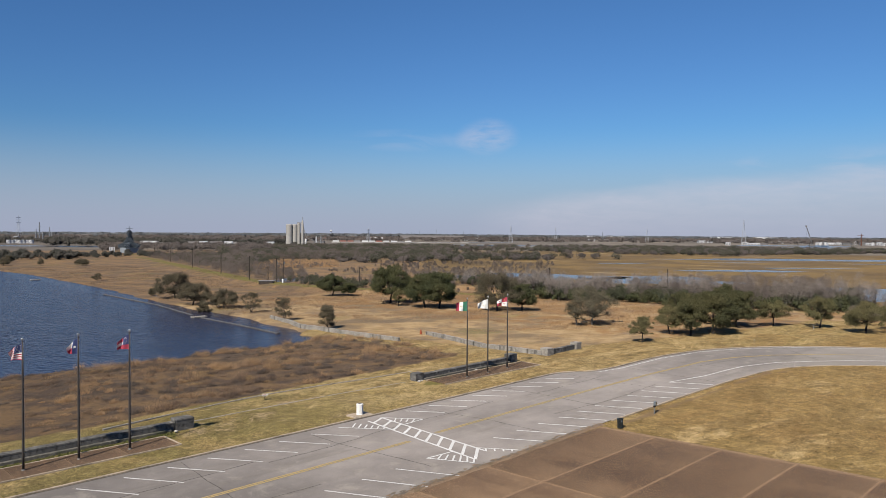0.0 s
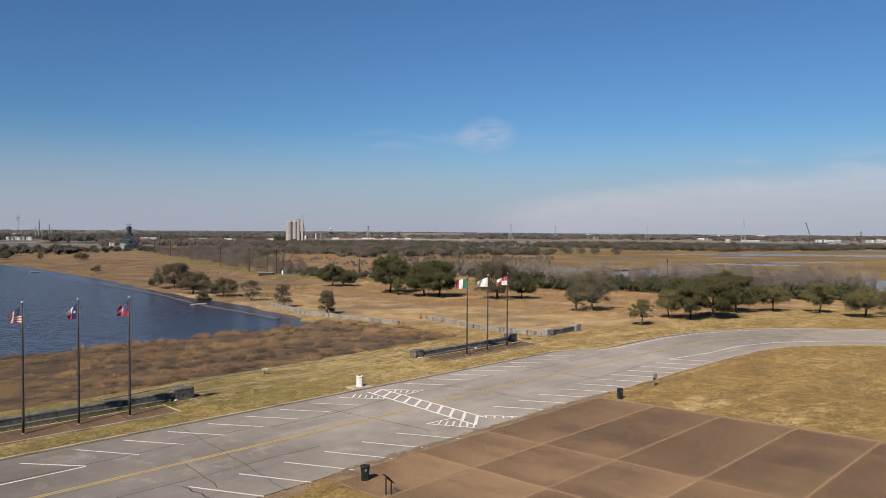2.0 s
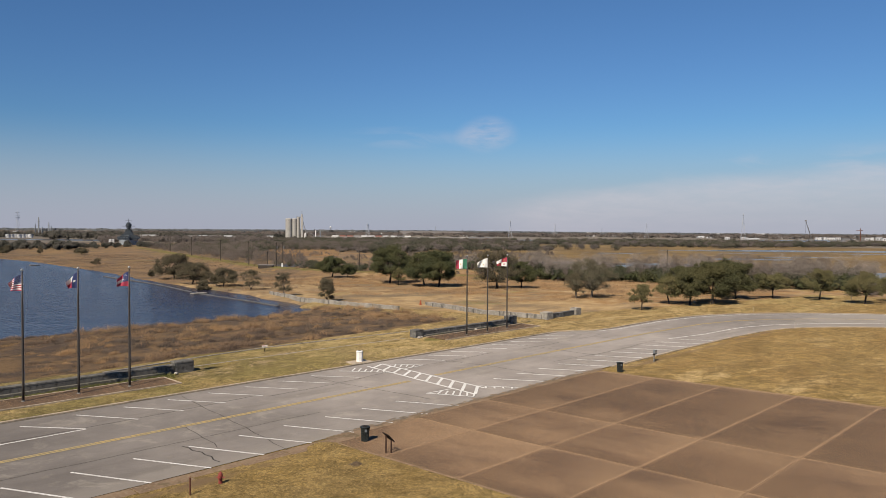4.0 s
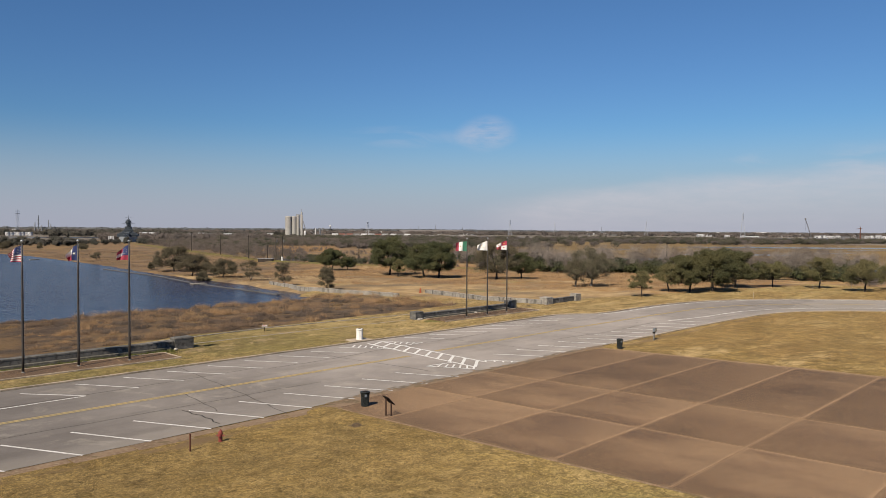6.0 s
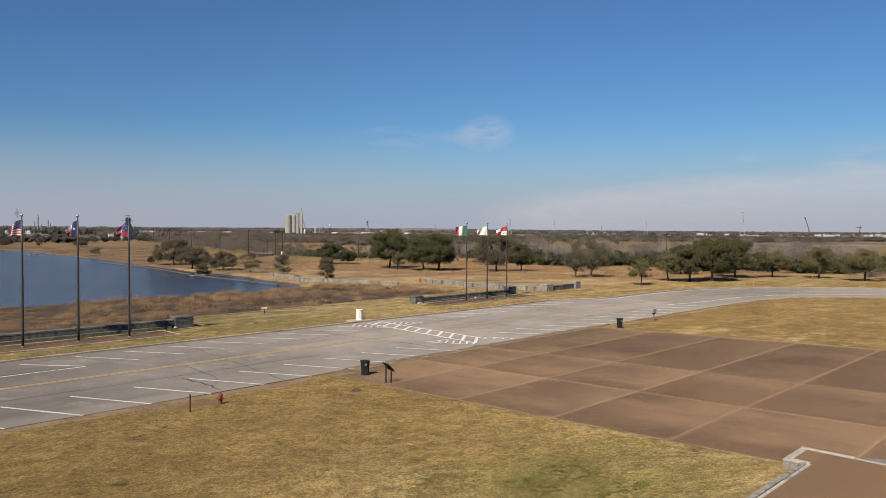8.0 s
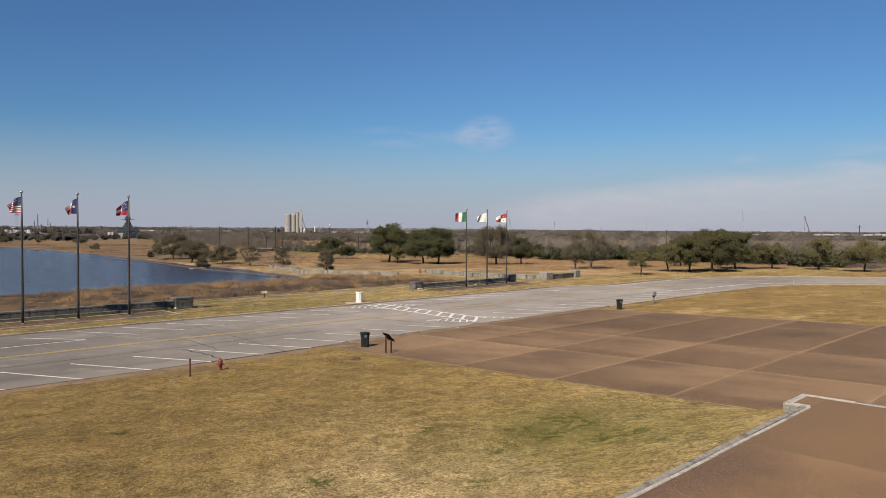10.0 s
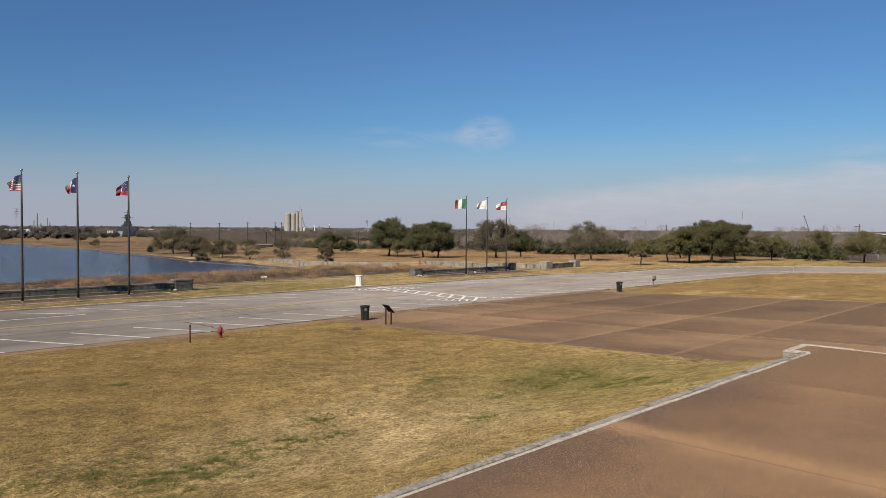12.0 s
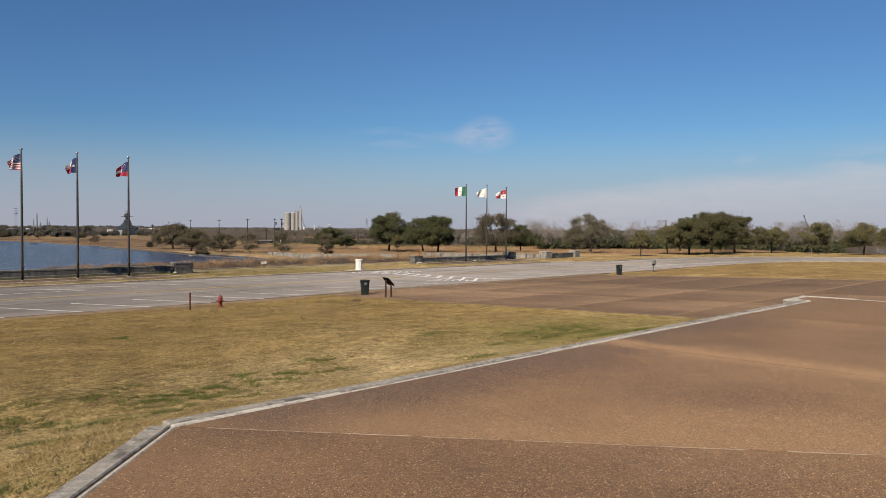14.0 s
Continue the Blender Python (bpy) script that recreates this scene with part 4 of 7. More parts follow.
def stripe(a, b, width=0.22, lift=0.012):
    ob = paint("stripe", [a, b], width, M_WHITE, "", "", "", lift)
    for key in ("label", "category", "group", "kind"):
        if key in ob:
            del ob[key]
    ob.parent = cross


def between(p, q, k):
    return p[0] + (q[0] - p[0]) * k, p[1] + (q[1] - p[1]) * k


A0, A1, B0, B1 = (44.65, 54.1), (43.35, 38.9), (46.45, 54.1), (45.65, 39.9)
stripe(A0, A1)
stripe(B0, B1)
for k in range(10):                               # rungs, slightly askew
    stripe(between(A0, A1, 0.062 + 0.938 * k / 9), between(B0, B1, 0.94 * k / 9), 0.27, 0.016)
stripe((41.2, 54.2), (44.2, 50.4), 0.14, 0.020)          # hatched corner by the outer kerb, west
for k in range(6):
    stripe(between((42.1, 53.3), (43.9, 50.9), k / 5), between((43.2, 54.2), (44.45, 51.4), k / 5), 0.14, 0.024)
stripe((46.45, 54.1), (49.0, 50.9), 0.14, 0.020)         # and east
stripe((49.0, 50.9), (46.4, 50.7), 0.14, 0.024)
for k in range(4):
    stripe(between((47.3, 53.0), (48.4, 51.5), k / 3), between((46.4, 52.2), (47.4, 50.8), k / 3), 0.14, 0.028)
stripe((40.7, 41.8), (43.5, 41.6), 0.16, 0.020)          # hatched corner by the plaza, west
stripe((40.7, 41.8), (42.6, 38.4), 0.16, 0.024)
stripe((42.6, 38.4), (43.35, 39.0), 0.16, 0.028)
for k in range(5):
    stripe(between((41.2, 41.0), (42.4, 38.9), k / 4), between((42.3, 41.65), (43.5, 39.9), k / 4), 0.15, 0.032)
stripe((45.75, 40.9), (47.8, 38.0), 0.14, 0.020)         # and east
for k in range(4):
    stripe(between((46.2, 40.3), (47.5, 38.5), k / 3), between((45.6, 39.7), (47.1, 38.1), k / 3), 0.14, 0.024)


def crack(x0, y0, heading, length, seed):
    r = np.random.default_rng(seed)
    p, pts = np.array([x0, y0], float), []
    a = heading
    for _ in range(int(length / 0.7)):
        pts.append(tuple(p))
        a += r.normal(0, 0.13)
        a = 0.5 * a + 0.5 * heading
        p = p + 0.7 * np.array([math.cos(a), math.sin(a)])
    paint("road_crack", pts, 0.045 + 0.04 * r.random(), M_CRACK, "dark meandering crack in the asphalt", "crack", "road cracks", 0.005)


for k, (x, y, h, ln) in enumerate(((38, 54, -1.5, 15), (31, 49.8, 0.05, 30), (60, 43.2, 0.02, 22), (52, 54.6, -1.5, 16),
                                   (66, 55, -1.52, 17), (78, 54, -1.5, 15), (88, 52, -1.6, 14), (100, 52, -1.8, 13), (112, 49, -2.1, 15), (122, 43, -2.4, 13), (12, 50.3, 0.0, 20), (8, 42.7, 0.01, 24),
                                   (64, 50.3, 0.02, 18), (96, 45, -0.1, 14), (108, 41, -0.6, 12))):
    crack(x, y, h, ln, 60 + k)
CRACK_A = [(26.1, 54.8), (25.9, 53.0), (25.78, 51.2), (25.5, 49.3), (25.45, 47.2), (25.15, 45.1), (25.05, 43.0), (24.75, 41.4), (24.7, 39.9), (24.4, 38.6), (24.3, 36.9)]
CRACK_B = [(22.3, 46.2), (22.1, 45.2), (22.05, 44.0), (21.85, 42.6), (21.8, 41.1), (21.5, 40.2)]
CRACK_C = [(20.1, 41.9), (20.25, 41.3), (20.15, 40.7), (20.4, 40.0), (20.3, 39.4), (20.42, 38.8), (20.2, 38.2), (20.28, 37.6)]
paint("road_crack", CRACK_A, 0.05, M_CRACK, "dark meandering crack in the asphalt", "crack", "road cracks", 0.005)
paint("road_crack", CRACK_B, 0.05, M_CRACK, "dark meandering crack in the asphalt", "crack", "road cracks", 0.005)
paint("road_crack", CRACK_C, 0.085, M_CRACK, "wide dark crack across a parking bay", "crack", "road cracks", 0.010)
g = Geo()                                         # silt and crumbled asphalt along the plaza
r_ = np.random.default_rng(41)
for k in range(420):
    x0 = r_.uniform(29, 60)
    y0 = np.interp(x0, (15, 40, 60), (37.0, 37.4, 37.8)) + abs(r_.normal(0, 0.28)) - 0.05
    rad, turn = r_.uniform(0.04, 0.22), r_.uniform(0, 6.28)
    n_ = int(r_.integers(5, 8))
    pts = []
    for j in range(n_):
        a, q = 2 * math.pi * j / n_, rad * r_.uniform(0.6, 1.2)
        u, v = 1.7 * q * math.cos(a), 0.6 * q * math.sin(a)
        pts.append((x0 + u, y0 + v, ROAD_Z + 0.007 + 0.00001 * k))
    g.face(pts, int(r_.integers(0, 2)))
tagged(solid("crumbled_edge", g, (M_SIDEWALK, M_SILT), "crumbled asphalt and silt along the plaza edge", "debris"), kind="stuff")

g = Geo()                                         # silt swept into the joint between drive and plaza
edge = [(x, np.interp(x, (15, 40, 60), (37.0, 37.4, 37.8))) for x in np.arange(27.4, 60.6, 0.35)]
near = [y - 0.42 - 0.22 * noise.noise((x * 0.6, 8, 0)) for x, y in edge]
far = [y + 0.14 + 0.08 * noise.noise((x * 1.3, 5, 0)) + 0.4 * max(0.0, noise.noise((x * 0.25, 3, 0))) for x, y in edge]
for k in range(len(edge) - 1):
    x0, x1 = edge[k][0], edge[k + 1][0]
    za, zb = (max(0.03 * (36 - near[j]), 0.03 * (36 - 37.3)) + 0.004 for j in (k, k + 1))
    g.face([(x0, near[k], za), (x1, near[k + 1], zb), (x1, edge[k + 1][1] - 0.1, 0.0145), (x0, edge[k][1] - 0.1, 0.0145)])
    g.face([(x0, edge[k][1] - 0.1, 0.0145), (x1, edge[k + 1][1] - 0.1, 0.0145), (x1, far[k + 1], 0.0145), (x0, far[k], 0.0145)])
tagged(solid("silt_band", g, M_SIDEWALK, "brown silt washed into the joint between drive and plaza", "silt"), kind="stuff")

# clay-coloured sidewalk along the inner side, slab by slab
walkway = thing("sidewalk", "clay-brown sidewalk strip between drive and lawn", "sidewalk", kind="structure")
slab = Geo()
slab.box((0, 0, -0.12), (2.96, 1.15, 0.0), bevel=0.012)
slab_me = slab.mesh("slab", M_SIDEWALK)
for k in range(24):
    ob = new("slab", slab_me)
    ob.parent, ob.location = walkway, (-42 + 3.0 * k, 35.82 + 0.008 * max(k - 18, 0), 0.004 + 0.004 * math.sin(2.1 * k))


# ---------------------------------------------------------------- plaza and terrace
def slope_z(y):
    return 0.03 * (36 - y)


PX, PY = (27.4, 35.2, 42.8, 59.4), (37.3, 31.6, 25.6, 19.6, 13.8, 7.5, 1.4, -4.6, -10.6, -16.6, -22.6)
g = Geo()
g.face([(27.3, -24, slope_z(-24) - 0.012), (59.5, -24, slope_z(-24) - 0.012), (59.5, 37.35, slope_z(37.35) - 0.012), (27.3, 37.35, slope_z(37.35) - 0.012)])
plaza = solid("plaza", g, M_JOINT, "brown exposed-aggregate plaza laid in large slabs", "plaza", kind="structure")
slabs = {}
for x0, x1 in zip(PX[:-1], PX[1:]):
    for y1, y0 in zip(PY[:-1], PY[1:]):
        w_, d_ = round(x1 - x0 - 0.08, 3), round(y1 - y0 - 0.08, 3)
        if (w_, d_) not in slabs:
            s = Geo()
            zz = lambda y: -0.03 * y
            a, b = w_ / 2, d_ / 2
            s.add([(-a, -b, zz(-b)), (a, -b, zz(-b)), (a, b, zz(b)), (-a, b, zz(b)), (-a, -b, zz(-b) - 0.12), (a, -b, zz(-b) - 0.12), (a, b, zz(b) - 0.12), (-a, b, zz(b) - 0.12)],
                  [(0, 1, 2, 3), (7, 6, 5, 4), (4, 5, 1, 0), (5, 6, 2, 1), (6, 7, 3, 2), (7, 4, 0, 3)])
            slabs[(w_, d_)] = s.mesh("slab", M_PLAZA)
        ob = new("slab", slabs[(w_, d_)])
        ob.parent, ob.location = plaza, ((x0 + x1) / 2, (y0 + y1) / 2, slope_z((y0 + y1) / 2))
# thin pale edging round the plaza
g = Geo()
for x0, x1, y0, y1 in ((27.22, 27.36, 8.0, 35.8), (59.44, 59.58, -24, 37.3)):
    a, b = slope_z(y0), slope_z(y1)
    g.add([(x0, y0, a - 0.2), (x1, y0, a - 0.2), (x1, y1, b - 0.2), (x0, y1, b - 0.2), (x0, y0, a + 0.002), (x1, y0, a + 0.002), (x1, y1, b + 0.002), (x0, y1, b + 0.002)],
          [(0, 3, 2, 1), (4, 5, 6, 7), (0, 1, 5, 4), (1, 2, 6, 5), (2, 3, 7, 6), (3, 0, 4, 7)])
solid("plaza_edging", g, M_SIDEWALK, "sandy edging strip along the plaza", "edging", kind="structure")

TZ = 1.95
terrace = thing("terrace", "raised brown exposed-aggregate terrace with a concrete coping", "terrace", kind="structure")
corner = (3.55, 7.36)


def on_joint(y):          # the slanting joint from the corner
    return corner[0] + (corner[1] - y) * 0.77


gap = 0.012
for outline in (
    [corner, (-14, -10.2), (-14, -40), (12.09, -40), (12.09, -3.65), (on_joint(-3.65) - gap, -3.65)],
    [(corner[0] + 0.03, corner[1]), (on_joint(-3.55), -3.55), (12.1 - gap, -3.55), (12.1 - gap, 7.38)],
    [(12.1 + gap, 7.38), (12.1 + gap, -40), (18.7, -40), (18.7, 7.38)],
    [(18.72, 7.38), (18.72, -40), (25.55, -40), (25.55, 7.38)],
    [(24.12, 7.39), (25.55, 7.39), (25.55, 8.0), (24.12, 8.0)],
):
    s = Geo()
    turns = sum((b[0] - a[0]) * (b[1] + a[1]) for a, b in zip(outline, outline[1:] + outline[:1]))
    s.prism(outline[::-1] if turns > 0 else outline, 0.6, TZ)
    part("slab", s, M_TERRACE, terrace)
g = Geo()
g.prism([(3.3, 7.38), (-14.2, -10.1), (-14.2, -40.2), (25.6, -40.2), (25.6, 8.1), (24.0, 8.1), (24.0, 7.45)], 0.5, TZ - 0.012)
part("base", g, M_JOINT, terrace)
rj = np.random.default_rng(77)
runs = []
u = 0.02
while u < 0.99:                  # the slanting joint's filler is broken into lengths
    ln = rj.uniform(0.03, 0.12)
    runs.append(([(3.6 + (on_joint(-3.4) - 3.6) * a, 7.3 - 10.7 * a) for a in (u, min(u + ln, 1.0))], rj.choice((0.002, 0.003, 0.007))))
    u += ln + rj.choice((0.002, 0.01, 0.03))
for pts, wd in runs + [([(12.1, 7.2), (12.1, -38)], 0.02), ([(18.71, 7.2), (18.71, -38)], 0.02)]:
    (ax, ay), (bx, by) = pts
    d = Vector((bx - ax, by - ay)).normalized()
    o = Vector((-d.y, d.x)) * wd
    s = Geo()
    s.prism([(ax - o.x, ay - o.y), (bx - o.x, by - o.y), (bx + o.x, by + o.y), (ax + o.x, ay + o.y)], TZ - 0.05, TZ + (0.004 if wd < 0.015 else 0.0015))
    part("joint_filler", s, M_FILLER if wd < 0.015 else M_JOINT, terrace, "pale joint filler")
# coping: a grey outer course and a thin limewashed inner strip
line = [(-14, -10.18), (3.53, 7.40), (24.05, 7.48)]


def coping(name, line, a, b, z1, material, label, seg, z0=0.7):
    """Bars laid end to end along a line, each with a slight shift of its own."""
    r = np.random.default_rng(seg)
    for p, q in zip(line[:-1], line[1:]):
        p, q = np.array(p, float), np.array(q, float)
        d = (q - p) / np.linalg.norm(q - p)
        left = np.array([-d[1], d[0]])
        n = max(1, round(np.linalg.norm(q - p) / (seg / 10)))
        for k in range(n):
            s = Geo()
            u, v = p + (q - p) * k / n, p + (q - p) * (k + 1) / n - d * 0.012
            o = r.normal(0, 0.006)
            c = [u + (a + o) * left, v + (a + o) * left, v + (b + o) * left, u + (b + o) * left]
            zt = z1 + r.normal(0, 0.006)
            m = 0.015
            ci = [c[0] + m * (d + left), c[1] + m * (-d + left), c[2] + m * (-d - left), c[3] + m * (d - left)]
            s.add([(*x, z0) for x in c] + [(*x, zt - m) for x in c] + [(*x, zt) for x in ci],
                  [(0, 1, 5, 4), (1, 2, 6, 5), (2, 3, 7, 6), (3, 0, 4, 7), (4, 5, 9, 8), (5, 6, 10, 9), (6, 7, 11, 10), (7, 4, 8, 11), (8, 9, 10, 11)])
            part(name, s, material, terrace, label)


for run, inner, outer in ((line[:2], 0.0, 0.035), (line[1:], 0.05, 0.072)):
    coping("coping_stone", run, outer, 0.25, TZ + 0.012, M_COPING, "grey weathered coping stone", 24)
    coping("edge_strip", run, -0.055, inner, TZ + 0.012, M_LIMED, "limewashed inner edge strip", 23)
PIER_LINE = [(24.0, 7.5), (24.0, 8.25), (25.75, 8.25), (25.75, 6.6)]
coping("pier_side", PIER_LINE, -0.22, 0.0, TZ - 0.055, M_COPING, "grey weathered pier side", 25)
coping("coping_stone", PIER_LINE, -0.22, 0.02, TZ + 0.012, M_LIMED, "limewashed pier coping", 25, TZ - 0.06)
coping("edge_strip", [(25.72, 6.6), (25.72, -38)], -0.16, 0.02, TZ + 0.02, M_LIMED, "limewashed step edge", 26)

steps = thing("stone_steps", "wide grey concrete steps down from the terrace", "steps", kind="structure")
for k in range(7):
    s = Geo()
    x0 = 25.75 + 0.62 * k
    s.box((x0, -38, 0.3), (x0 + 0.618, 6.55, TZ - 0.157 * (k + 1) + 0.06), bevel=0.02)
    part("tread", s, M_STEP, steps)

# ---------------------------------------------------------------- pool walls and flag pads
def wall_run(name, p, q, z0, h, thick, material, label, bay=3.0, cap=True):
    """A low wall from p to q in cast bays, with a coping course on top."""
    base = thing(name, label, "wall", kind="structure")
    p, q = np.array(p, float), np.array(q, float)
    L = np.linalg.norm(q - p)
    d = (q - p) / L
    ang = math.atan2(d[1], d[0])
    n = max(1, round(L / bay))
    r = np.random.default_rng(int(abs(p[0] * 7 + p[1])))
    for k in range(n):
        s = Geo()
        u = p + (q - p) * k / n
        m = Matrix.Translation((*u, 0)) @ Matrix.Rotation(ang, 4, "Z")
        o, top = r.normal(0, 0.012), h + r.normal(0, 0.015 if bay > 2 else 0.035)
        zb = z0 if not callable(z0) else z0(*u)
        s.box((0.0, o, zb - 0.4), (L / n - 0.015, thick + o, zb + top - (0.14 if cap else 0)), m=m, bevel=0.02)
        part("panel", s, material, base)
        if cap:
            s = Geo()
            s.box((0.0, o - 0.02, zb + top - 0.138), (L / n - 0.012, thick + 0.02 + o, zb + top), m=m, bevel=0.025)
            part("coping", s, material, base)
    return base


def pier(x0, x1, y0, y1, z0, z1, material, label):
    t = thing("wall_pier", label, "wall pier", Matrix.Translation((x0, y0, z0)), "pool wall piers", "structure")
    s = Geo()
    s.box((0, 0, -0.4), (x1 - x0, y1 - y0, z1 - z0 - 0.16), bevel=0.03)
    part("shaft", s, material, t)
    s = Geo()
    s.box((-0.02, -0.02, z1 - z0 - 0.158), (x1 - x0 + 0.02, y1 - y0 + 0.02, z1 - z0), bevel=0.05)
    part("cap", s, material, t)


wall_run("pool_wall", (-3.0, 64.0), (29.85, 64.0), -0.05, 0.78, 0.75, M_STAINED, "low dark-stained concrete wall of the old reflecting pool")
wall_run("wall_ledge", (-3.0, 63.6), (29.4, 63.6), -0.05, 0.26, 0.38, M_LEDGE, "weathered concrete ledge at the foot of the pool wall", 4.0, False)
pier(29.9, 31.6, 63.7, 64.9, -0.05, 1.0, M_STAINED, "dark-stained concrete pier ending the pool wall")
wall_run("pool_wall", (62.2, 64.8), (79.4, 65.2), -0.05, 0.70, 0.75, M_STAINED, "low dark-stained concrete wall of the old reflecting pool")
wall_run("wall_ledge", (62.3, 64.4), (79.3, 64.8), -0.05, 0.24, 0.38, M_LEDGE, "weathered concrete ledge at the foot of the pool wall", 4.0, False)
pier(60.9, 62.2, 64.6, 65.7, -0.05, 0.92, M_STAINED, "dark-stained concrete pier ending the pool wall")
pier(79.6, 81.0, 64.9, 66.1, -0.05, 1.1, M_STAINED, "dark-stained concrete pier ending the pool wall")
wall_run("pool_side_wall", (88.3, 65.6), (88.7, 78.0), land1, 0.68, 0.6, M_GREYWALL, "grey weathered concrete side wall of the pool", 1.5)
wall_run("pool_side_wall", (88.7, 78.0), (94.4, 97.0), land1, 0.68, 0.6, M_GREYWALL, "grey weathered concrete side wall of the pool", 1.5)
pier(87.9, 89.4, 64.6, 66.0, -0.05, 1.02, M_GREYWALL, "grey concrete pier at the wall corner")
wall_run("pool_wall", (89.5, 65.0), (96.1, 65.4), -0.05, 0.75, 0.6, M_STAINED, "short dark-stained concrete wall beside the drive")
pier(96.1, 97.4, 65.0, 66.2, -0.05, 1.05, M_GREYWALL, "grey concrete pier ending the short wall")
wall_run("pool_side_wall", (85.0, 94.5), (85.4, 106), land1, 0.68, 0.5, M_GREYWALL, "grey weathered concrete side wall of the pool", 1.5)
wall_run("pool_side_wall", (85.4, 106), (87.2, 126), land1, 0.68, 0.5, M_GREYWALL, "grey weathered concrete side wall of the pool", 1.5)
wall_run("pool_side_wall", (87.2, 126), (91.8, 147), land1, 0.7, 0.5, M_GREYWALL, "grey weathered concrete side wall of the pool", 1.5)
for p, q in (((81.0, 126.5), (82.0, 145.5)), ((82.0, 145.5), (82.4, 164.0)), ((83.2, 169.0), (87.6, 199.0)), ((87.6, 199.0), (89.5, 243.0))):
    wall_run("sunken_wall", p, q, lambda x, y: WATER - 0.3, 0.50, 0.6, M_SUNKEN, "old concrete pool wall standing just out of the water", 4.0, False)
for x, y in ((82.3, 164), (94.5, 334)):
    g = Geo()
    g.box((-1.8, -0.9, 0.0), (1.8, 0.9, 0.22), bevel=0.03)
    g.box((-1.5, -0.6, -1.2), (1.5, 0.6, 0.0))
    ob = solid("pond_platform", g, M_GREYWALL, "small low concrete platform in the pond", "platform", "pond platforms")
    ob.location = (x, y, WATER + 0.05)

for x0, x1, y0 in ((-1.0, 28.2, 59.4), (62.4, 81.0, 60.9)):
    pad = thing("flag_pad", "brown aggregate pad round the flagpoles", "pad", kind="structure")
    n = round((x1 - x0) / 4.1)
    for k in range(n):
        s = Geo()
        s.box((x0 + (x1 - x0) * k / n, y0, -0.2), (x0 + (x1 - x0) * (k + 1) / n - 0.03, y0 + 3.2, 0.035), bevel=0.01)
        part("slab", s, M_PAD, pad)
    g = Geo()
    for lo, hi in (((x0 - 0.15, y0 - 0.14), (x1 + 0.15, y0 - 0.005)), ((x0 - 0.15, y0 + 3.205), (x1 + 0.15, y0 + 3.34)), ((x1 + 0.01, y0 - 0.003), (x1 + 0.15, y0 + 3.203))):
        g.box((*lo, -0.2), (*hi, 0.06), bevel=0.015)
    part("edging", g, M_KERB, pad, "pale concrete edging")

# thin concrete edgings in the grass between the walls
for pts in ([(31.9, 66.0), (39.3, 66.0), (46.3, 66.0), (53.2, 65.7), (60.8, 65.3)], [(25.5, 69.5), (31.5, 70.4), (37.6, 71.2), (44.1, 71.7), (50.9, 71.4), (55.5, 70.9), (66, 70.2)]):
    q, l = along(pts, 1.0)
    g = Geo()
    strip_solid(g, q, l, -0.11, 0.11, -0.2, -0.005)
    ob = solid("edging_strip", g, M_COPING, "thin concrete edging sunk in the grass", "edging", "grass edgings", "structure")
    ob.location.z = land1(50, 70.5) + 0.06 if pts[0][1] > 66.3 else -0.03


# ---------------------------------------------------------------- flagpoles
def star(g, cx, cy, r, z, mi, place, points=5):
    out = []
    for k in range(points * 2):
        a = math.pi / 2 + math.pi * k / points
        rad = r if k % 2 == 0 else r * 0.42
        out.append((cx + rad * math.cos(a), cy + rad * math.sin(a)))
    c = place(cx, cy, z)
    for k in range(len(out)):
        p, q = out[k], out[(k + 1) % len(out)]
        g.face([c, place(*p, z), place(*q, z)], mi)


C_RED, C_WHITE, C_BLUE, C_GREEN, C_GOLD = (plain(n, c, 0.8) for n, c in (("flag red", (0.42, 0.05, 0.09)), ("flag white", (0.82, 0.82, 0.80)), ("flag blue", (0.035, 0.05, 0.15)), ("flag green", (0.06, 0.22, 0.14)), ("flag gold", (0.62, 0.36, 0.08))))
FLAG_MATS = (C_RED, C_WHITE, C_BLUE, C_GREEN, C_GOLD)
R_, W_, B_, G_, Y_ = range(5)


def flag_design(kind, u, v):
    """Colour at u along the fly (0 at the pole), v up the hoist."""
    if kind == "stripes":
        if u < 0.42 and v > 0.46:
            return B_
        return R_ if int(v * 13) % 2 == 0 else W_
    if kind == "lone star":
        return B_ if u < 0.34 else (W_ if v > 0.5 else R_)
    if kind == "three bars":
        return B_ if (u < 0.4 and v > 0.34) else (W_ if 0.34 < v < 0.67 else R_)
    if kind == "tricolour":
        return G_ if u < 0.33 else (W_ if u < 0.67 else R_)
    if kind == "quarters":
        return R_ if (u < 0.5) == (v > 0.5) else W_
    return W_


